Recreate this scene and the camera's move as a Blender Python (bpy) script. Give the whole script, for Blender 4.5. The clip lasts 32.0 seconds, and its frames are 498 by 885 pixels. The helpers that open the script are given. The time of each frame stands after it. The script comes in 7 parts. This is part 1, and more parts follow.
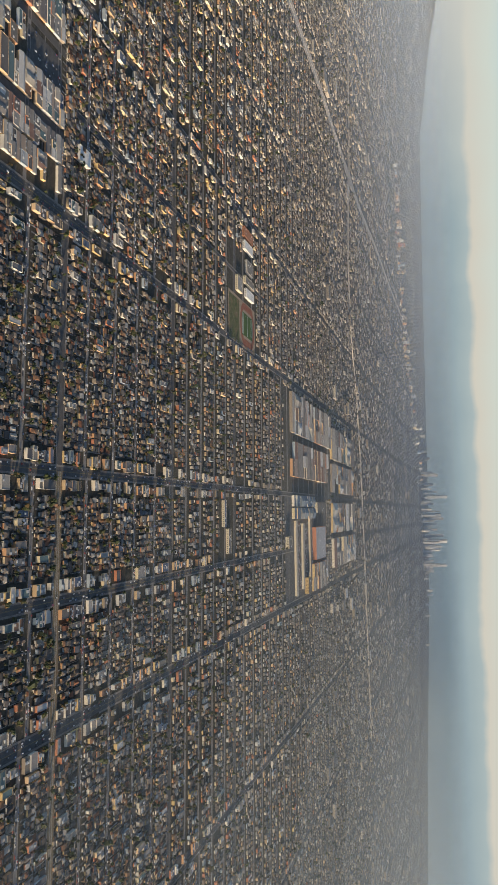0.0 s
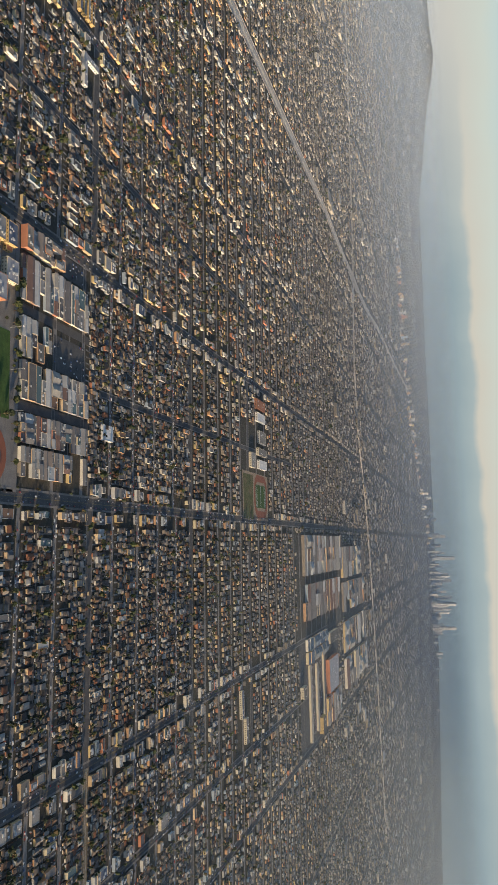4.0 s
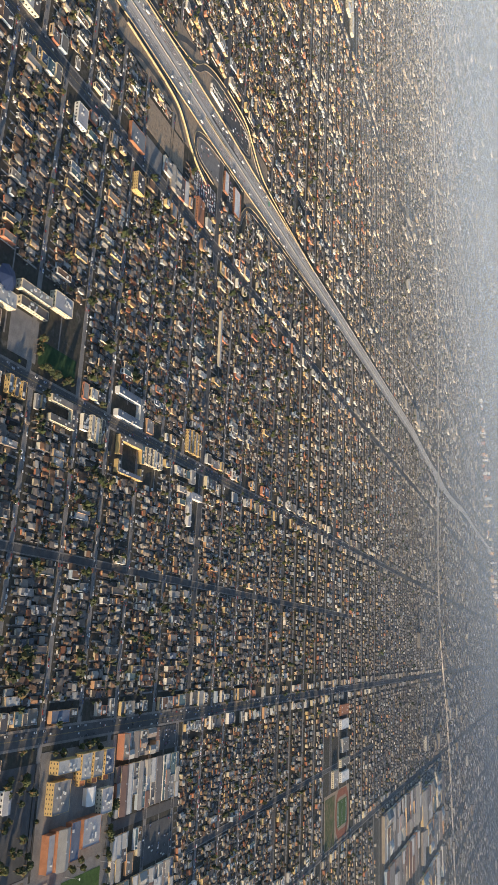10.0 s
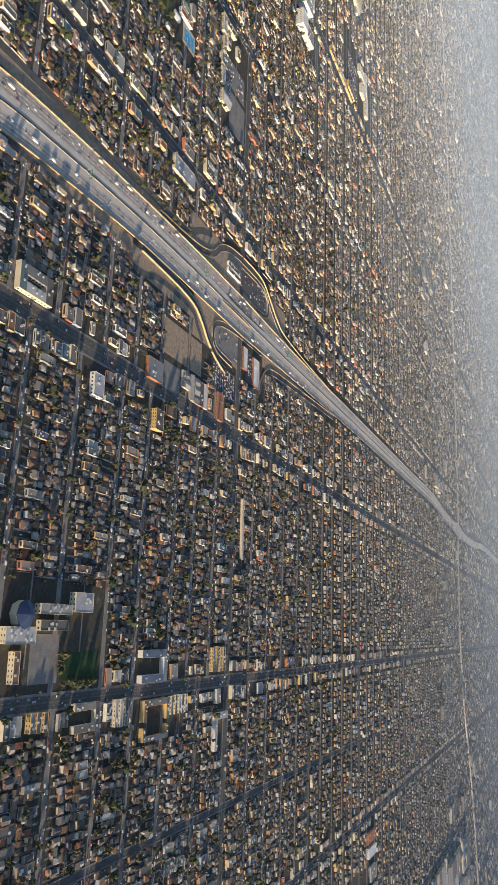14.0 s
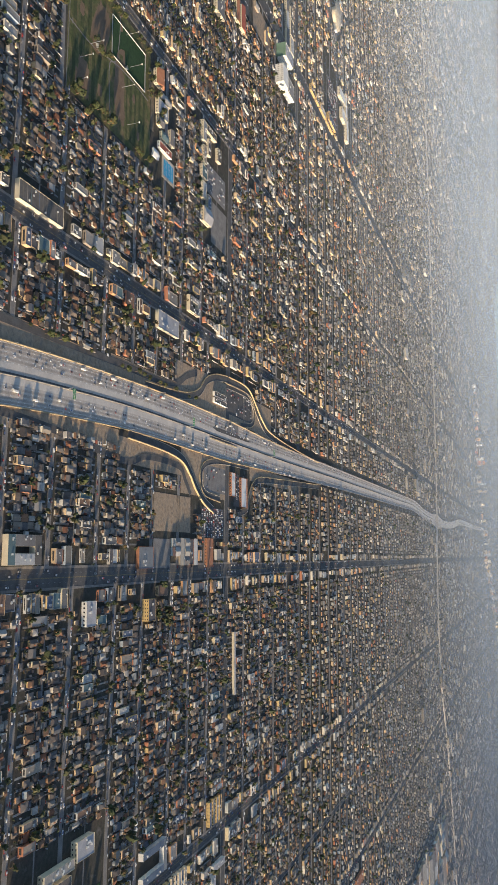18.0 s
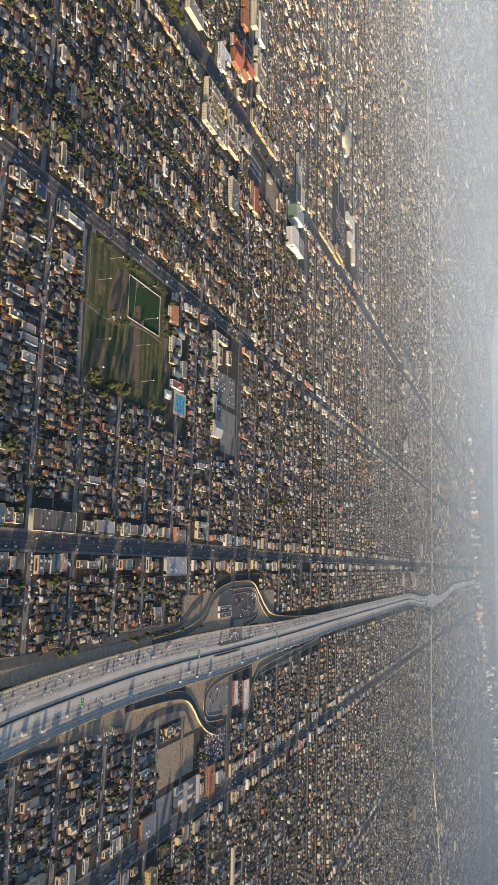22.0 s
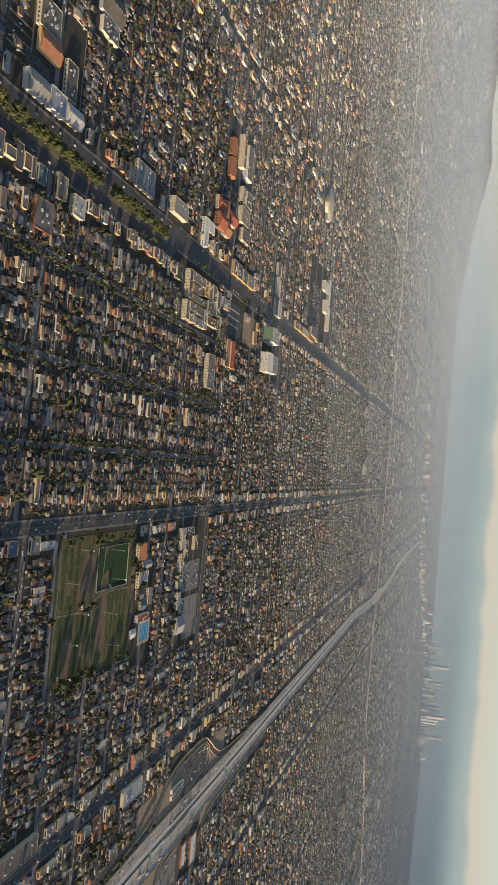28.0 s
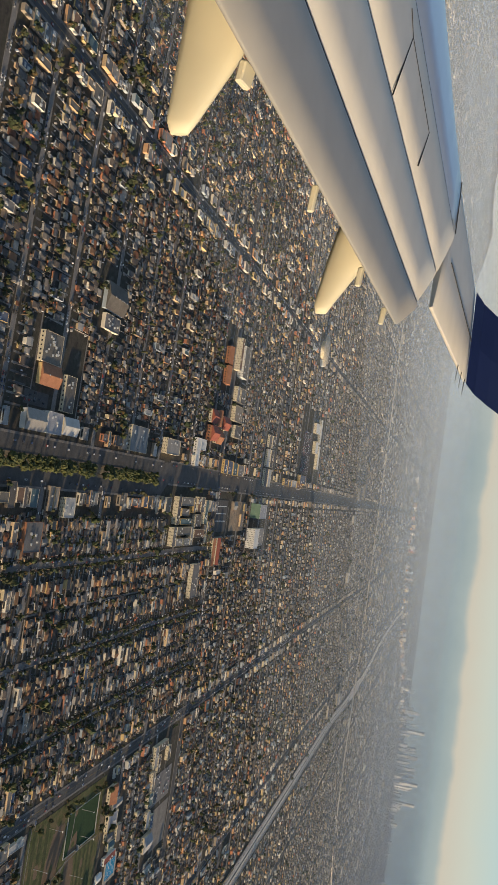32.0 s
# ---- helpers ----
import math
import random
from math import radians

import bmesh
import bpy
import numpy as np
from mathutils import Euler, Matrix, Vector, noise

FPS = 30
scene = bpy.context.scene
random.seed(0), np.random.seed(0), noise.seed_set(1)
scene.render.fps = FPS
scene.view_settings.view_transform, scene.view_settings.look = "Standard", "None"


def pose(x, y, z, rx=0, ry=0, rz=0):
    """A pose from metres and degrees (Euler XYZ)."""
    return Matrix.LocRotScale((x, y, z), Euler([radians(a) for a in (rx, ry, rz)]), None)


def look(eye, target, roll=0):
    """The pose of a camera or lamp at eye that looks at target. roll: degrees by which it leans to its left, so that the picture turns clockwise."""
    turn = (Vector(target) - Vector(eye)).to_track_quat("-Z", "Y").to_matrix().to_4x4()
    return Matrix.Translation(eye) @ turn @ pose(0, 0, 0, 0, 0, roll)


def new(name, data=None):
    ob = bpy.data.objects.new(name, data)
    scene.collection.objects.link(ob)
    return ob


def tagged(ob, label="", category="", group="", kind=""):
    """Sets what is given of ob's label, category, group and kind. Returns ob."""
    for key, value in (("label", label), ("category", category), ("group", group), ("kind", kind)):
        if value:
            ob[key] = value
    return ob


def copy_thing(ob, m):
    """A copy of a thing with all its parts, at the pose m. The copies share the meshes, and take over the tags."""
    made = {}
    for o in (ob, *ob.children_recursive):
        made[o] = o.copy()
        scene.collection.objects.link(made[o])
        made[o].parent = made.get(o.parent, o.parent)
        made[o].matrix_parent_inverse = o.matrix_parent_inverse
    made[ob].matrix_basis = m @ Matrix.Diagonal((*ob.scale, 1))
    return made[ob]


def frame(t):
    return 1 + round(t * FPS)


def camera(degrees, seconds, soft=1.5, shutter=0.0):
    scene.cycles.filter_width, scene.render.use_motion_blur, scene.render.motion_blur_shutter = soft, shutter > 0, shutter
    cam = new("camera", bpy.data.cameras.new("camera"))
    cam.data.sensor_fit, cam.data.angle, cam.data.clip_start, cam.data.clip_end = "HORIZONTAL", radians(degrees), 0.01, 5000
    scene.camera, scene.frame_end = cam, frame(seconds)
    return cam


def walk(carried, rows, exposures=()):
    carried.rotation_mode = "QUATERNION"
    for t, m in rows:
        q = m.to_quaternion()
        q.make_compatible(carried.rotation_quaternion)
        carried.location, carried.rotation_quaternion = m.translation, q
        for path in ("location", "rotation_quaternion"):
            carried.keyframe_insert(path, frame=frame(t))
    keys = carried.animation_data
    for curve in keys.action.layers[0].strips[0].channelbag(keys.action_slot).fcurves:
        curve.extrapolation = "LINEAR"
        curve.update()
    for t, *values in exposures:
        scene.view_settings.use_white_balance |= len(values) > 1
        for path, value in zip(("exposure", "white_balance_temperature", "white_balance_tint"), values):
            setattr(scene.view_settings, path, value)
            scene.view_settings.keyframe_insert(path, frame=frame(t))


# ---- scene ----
cam = camera(34.62, 32.0, soft=1.3)
# seconds, place, yaw, pitch, and the roll of a camera that is held on its side
PATH = [
    (0.0, -10.0, 19.7, 227.2, 5.31, -15.06, 88.00),
    (0.5, -29.0, 16.7, 226.8, 5.11, -14.02, 87.40),
    (1.0, -48.0, 13.8, 226.4, 4.88, -14.07, 87.03),
    (1.5, -67.0, 10.9, 226.0, 5.02, -14.14, 86.90),
    (2.0, -85.9, 8.0, 225.6, 5.71, -14.47, 86.78),
    (2.5, -104.9, 5.2, 225.2, 6.41, -15.26, 86.70),
    (3.0, -123.8, 2.3, 224.8, 7.04, -15.27, 86.60),
    (3.5, -142.6, -0.5, 224.4, 7.56, -15.37, 86.54),
    (5.5, -217.8, -11.7, 222.7, 7.56, -14.27, 87.26),
    (6.0, -236.5, -14.4, 222.2, 6.82, -13.71, 87.59),
    (6.5, -255.1, -17.2, 221.7, 6.27, -13.10, 87.82),
    (7.0, -273.8, -19.9, 221.3, 6.20, -12.79, 87.80),
    (7.5, -292.4, -22.6, 220.8, 9.21, -15.17, 87.52),
    (8.0, -311.0, -25.2, 220.3, 10.32, -18.64, 88.11),
    (8.5, -329.5, -27.9, 219.8, 12.39, -20.37, 87.58),
    (9.0, -348.1, -30.5, 219.3, 13.62, -19.91, 87.27),
    (9.5, -366.5, -33.2, 218.8, 14.53, -19.72, 87.15),
    (10.0, -385.0, -35.8, 218.3, 15.08, -20.08, 86.81),
    (10.5, -403.4, -38.4, 217.8, 15.22, -20.14, 86.71),
    (11.0, -421.8, -40.9, 217.2, 15.35, -20.17, 86.69),
    (11.5, -440.2, -43.5, 216.7, 15.33, -20.24, 86.48),
    (12.0, -458.5, -46.0, 216.2, 15.31, -20.36, 86.41),
    (12.5, -476.9, -48.6, 215.6, 15.17, -20.64, 86.42),
    (13.0, -495.1, -51.1, 215.1, 15.01, -20.73, 86.31),
    (13.5, -513.4, -53.6, 214.5, 14.71, -20.90, 86.16),
    (15.5, -586.1, -63.3, 212.2, 11.62, -20.64, 86.33),
    (16.0, -604.2, -65.7, 211.5, 10.85, -20.25, 86.53),
    (16.5, -622.2, -68.1, 210.9, 10.03, -20.05, 86.77),
    (17.0, -640.2, -70.5, 210.3, 9.40, -19.79, 86.95),
    (17.5, -658.2, -72.8, 209.7, 9.06, -19.68, 86.96),
    (18.0, -676.2, -75.2, 209.1, 8.64, -19.55, 86.85),
    (18.5, -694.2, -77.5, 208.4, 8.31, -19.41, 87.06),
    (19.0, -712.1, -79.8, 207.8, 8.22, -19.20, 87.07),
    (19.5, -729.9, -82.0, 207.1, 8.24, -19.07, 87.23),
    (20.0, -747.8, -84.3, 206.5, 8.39, -18.87, 87.39),
    (20.5, -765.6, -86.5, 205.8, 8.57, -18.86, 87.58),
    (21.0, -783.4, -88.8, 205.1, 8.83, -18.90, 87.64),
    (21.5, -801.1, -91.0, 204.4, 8.97, -19.00, 87.85),
    (22.0, -818.9, -93.2, 203.7, 9.31, -19.00, 88.06),
    (22.5, -836.6, -95.4, 203.0, 9.33, -18.63, 88.17),
    (23.0, -854.2, -97.5, 202.3, 8.57, -16.87, 88.80),
    (23.5, -871.9, -99.6, 201.6, 7.03, -16.33, 89.77),
    (24.0, -889.5, -101.8, 200.9, 6.05, -16.28, 90.75),
    (24.5, -907.0, -103.9, 200.1, 5.22, -16.30, 91.68),
    (25.0, -924.6, -106.0, 199.4, 4.12, -16.22, 92.08),
    (25.5, -942.1, -108.0, 198.7, 3.55, -15.96, 92.45),
    (27.5, -1011.8, -116.1, 195.6, 1.95, -15.79, 93.70),
    (28.0, -1029.2, -118.1, 194.8, 1.63, -15.85, 94.00),
    (28.5, -1046.5, -120.1, 194.0, 1.36, -15.76, 94.49),
    (29.0, -1063.8, -122.0, 193.2, 1.53, -15.53, 94.89),
    (29.5, -1081.1, -124.0, 192.4, 1.97, -15.57, 95.46),
    (30.0, -1098.3, -125.9, 191.6, 2.54, -15.47, 95.62),
    (30.5, -1115.5, -127.8, 190.8, 2.91, -15.57, 95.97),
    (31.0, -1132.7, -129.7, 190.0, 3.21, -15.69, 96.21),
    (31.5, -1149.8, -131.5, 189.1, 3.33, -15.67, 96.70),
    (32.0, -1166.9, -133.4, 188.3, 3.60, -15.37, 96.79),
]
walk(cam, [(t, pose(x, y, z, 0, 0, yaw) @ pose(0, 0, 0, 90 + pitch, 0, 0) @ pose(0, 0, 0, 0, 0, roll)) for t, x, y, z, yaw, pitch, roll in PATH],
     exposures=[(0.0, 0.52, 6950, 12), (5.0, 0.44, 6950, 12), (6.0, 0.31, 6950, 12), (7.0, 0.29, 6900, 12), (8.0, 0.70, 6780, 12), (9.0, 0.89, 6800, 12), (13.0, 0.81, 6750, 12), (20.0, 0.86, 6800, 12), (22.0, 0.86, 6900, 12), (23.0, 0.58, 6930, 12), (25.0, 0.42, 7350, 13), (28.0, 0.47, 7450, 12), (32.0, 0.42, 7350, 12)])

# ---- light ----
SUN_ELEVATION, SUN_AZIMUTH = radians(8.5), radians(106.0)
sun_way = Vector((math.cos(SUN_ELEVATION) * math.sin(SUN_AZIMUTH), math.cos(SUN_ELEVATION) * math.cos(SUN_AZIMUTH), math.sin(SUN_ELEVATION)))
world = bpy.data.worlds.new("sky")
scene.world = world
world.use_nodes = True
sky = world.node_tree.nodes.new("ShaderNodeTexSky")
sky.sky_type, sky.sun_disc = "NISHITA", False
sky.sun_elevation, sky.sun_rotation = SUN_ELEVATION, SUN_AZIMUTH
sky.air_density, sky.dust_density, sky.ozone_density = 1.0, 0.7, 2.0
cool = world.node_tree.nodes.new("ShaderNodeVectorMath")
cool.operation = "MULTIPLY"
cool.inputs[1].default_value = (1.0, 1.0, 1.06)
world.node_tree.links.new(sky.outputs[0], cool.inputs[0])
world.node_tree.links.new(cool.outputs[0], world.node_tree.nodes["Background"].inputs[0])
world.node_tree.nodes["Background"].inputs[1].default_value = 0.14
sun_lamp = new("sun", bpy.data.lights.new("sun", "SUN"))
sun_lamp.data.energy, sun_lamp.data.angle, sun_lamp.data.color = 4.7, radians(1.5), (1.0, 0.81, 0.565)
sun_lamp.matrix_world = look((0, 0, 900), Vector((0, 0, 900)) - sun_way)


# ---- materials ----
def mat(name, colours, rough=0.85, by="island", grain=1.2, wear=0.25, bump=0.15, metal=0.0, spec=0.3):
    """A surface whose colour is drawn from a list, piece by piece, with stains and fine grain over it."""
    m = bpy.data.materials.new(name)
    m.use_nodes = True
    nt = m.node_tree
    n, link = nt.nodes, nt.links.new
    bsdf = n["Principled BSDF"]
    bsdf.inputs["Roughness"].default_value, bsdf.inputs["Metallic"].default_value = rough, metal
    bsdf.inputs["Specular IOR Level"].default_value = spec
    geo = n.new("ShaderNodeNewGeometry")
    ramp = n.new("ShaderNodeValToRGB")
    ramp.color_ramp.interpolation = "CONSTANT"
    e = ramp.color_ramp.elements
    while len(e) < len(colours):
        e.new(0.5)
    while len(e) > max(1, len(colours)):
        e.remove(e[-1])
    for i, c in enumerate(colours):
        e[i].position, e[i].color = i / len(colours), (*c, 1)
    if by == "island":
        link(geo.outputs["Random Per Island"], ramp.inputs[0])
    elif by == "object":
        info = n.new("ShaderNodeObjectInfo")
        link(info.outputs["Random"], ramp.inputs[0])
    else:
        ramp.inputs[0].default_value = 0.0
    coarse, fine = n.new("ShaderNodeTexNoise"), n.new("ShaderNodeTexNoise")
    coarse.inputs["Scale"].default_value, fine.inputs["Scale"].default_value = grain * 0.22, grain * 2.4
    coarse.inputs["Detail"].default_value, fine.inputs["Detail"].default_value = 3.0, 2.0
    link(geo.outputs["Position"], coarse.inputs["Vector"])
    link(geo.outputs["Position"], fine.inputs["Vector"])
    add = n.new("ShaderNodeMath")
    add.operation = "ADD"
    link(coarse.outputs["Fac"], add.inputs[0])
    link(fine.outputs["Fac"], add.inputs[1])
    span = n.new("ShaderNodeMapRange")
    span.inputs["From Min"].default_value, span.inputs["From Max"].default_value = 0.65, 1.35
    span.inputs["To Min"].default_value, span.inputs["To Max"].default_value = 1.0 - wear, 1.0 + wear
    link(add.outputs[0], span.inputs[0])
    mul = n.new("ShaderNodeVectorMath")
    mul.operation = "SCALE"
    link(ramp.outputs[0], mul.inputs[0])
    link(span.outputs[0], mul.inputs["Scale"])
    link(mul.outputs[0], bsdf.inputs["Base Color"])
    if bump:
        b = n.new("ShaderNodeBump")
        b.inputs["Strength"].default_value, b.inputs["Distance"].default_value = bump, 0.1
        link(fine.outputs["Fac"], b.inputs["Height"])
        link(b.outputs[0], bsdf.inputs["Normal"])
    return m


def blend_mat(name, stops, scale, rough=0.95, fine_scale=2.0, warp=0.0):
    """Ground that drifts between several earth colours."""
    m = mat(name, [(1, 1, 1)], rough, by="none", grain=fine_scale, wear=0.35, bump=0.3)
    nt = m.node_tree
    geo = next(q for q in nt.nodes if q.type == "NEW_GEOMETRY")
    ramp = next(q for q in nt.nodes if q.type == "VALTORGB")
    noise_a = nt.nodes.new("ShaderNodeTexNoise")
    noise_a.inputs["Scale"].default_value, noise_a.inputs["Detail"].default_value = scale, 5.0
    noise_a.inputs["Roughness"].default_value = 0.7
    nt.links.new(geo.outputs["Position"], noise_a.inputs["Vector"])
    nt.links.new(noise_a.outputs["Fac"], ramp.inputs[0])
    ramp.color_ramp.interpolation = "LINEAR"
    e = ramp.color_ramp.elements
    while len(e) < len(stops):
        e.new(0.5)
    for i, (p, c) in enumerate(stops):
        e[i].position, e[i].color = p, (*c, 1)
    return m


def haze_tint_far(m, colour, y0, y1):
    """Blends the ground paler towards the north: distance haze put into its colour."""
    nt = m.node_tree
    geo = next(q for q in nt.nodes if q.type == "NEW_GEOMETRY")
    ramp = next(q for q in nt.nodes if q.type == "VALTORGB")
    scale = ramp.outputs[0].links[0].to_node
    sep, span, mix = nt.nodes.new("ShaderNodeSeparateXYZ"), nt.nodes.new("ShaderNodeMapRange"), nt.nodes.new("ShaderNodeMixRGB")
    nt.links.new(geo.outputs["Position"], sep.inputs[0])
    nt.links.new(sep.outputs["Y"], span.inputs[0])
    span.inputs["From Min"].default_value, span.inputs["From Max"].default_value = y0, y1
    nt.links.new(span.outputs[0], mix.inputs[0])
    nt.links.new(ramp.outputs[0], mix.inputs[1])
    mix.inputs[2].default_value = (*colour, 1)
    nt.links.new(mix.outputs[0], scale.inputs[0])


ROOFS = [(0.111, 0.092, 0.081), (0.178, 0.152, 0.133), (0.074, 0.065, 0.059), (0.170, 0.104, 0.067), (0.244, 0.211, 0.178), (0.163, 0.130, 0.104),
         (0.111, 0.107, 0.107), (0.229, 0.126, 0.074), (0.326, 0.296, 0.259), (0.089, 0.074, 0.067), (0.141, 0.130, 0.122), (0.222, 0.185, 0.148),
         (0.200, 0.089, 0.052), (0.126, 0.104, 0.089), (0.352, 0.333, 0.302), (0.096, 0.104, 0.118), (0.148, 0.122, 0.104), (0.104, 0.085, 0.074)]
WALLS = [(0.670, 0.562, 0.378), (0.691, 0.616, 0.497), (0.540, 0.389, 0.238), (0.778, 0.713, 0.605), (0.648, 0.475, 0.238), (0.454, 0.432, 0.400),
         (0.713, 0.518, 0.324), (0.594, 0.346, 0.194), (0.583, 0.562, 0.518), (0.389, 0.443, 0.486), (0.324, 0.270, 0.216), (0.497, 0.216, 0.130)]
FLATS = [(0.216, 0.200, 0.176), (0.288, 0.272, 0.248), (0.136, 0.128, 0.120), (0.313, 0.299, 0.279), (0.176, 0.160, 0.136), (0.248, 0.232, 0.216),
         (0.112, 0.104, 0.104), (0.288, 0.248, 0.200), (0.408, 0.401, 0.381), (0.208, 0.128, 0.088), (0.160, 0.152, 0.144), (0.128, 0.116, 0.104),
         (0.104, 0.160, 0.168), (0.120, 0.144, 0.192), (0.176, 0.168, 0.160)]
CARS = [(0.04, 0.04, 0.045), (0.10, 0.10, 0.11), (0.05, 0.05, 0.05), (0.55, 0.55, 0.56), (0.03, 0.03, 0.03), (0.72, 0.72, 0.70), (0.15, 0.15, 0.16), (0.30, 0.30, 0.31), (0.30, 0.04, 0.03),
        (0.05, 0.09, 0.20), (0.68, 0.67, 0.64)]
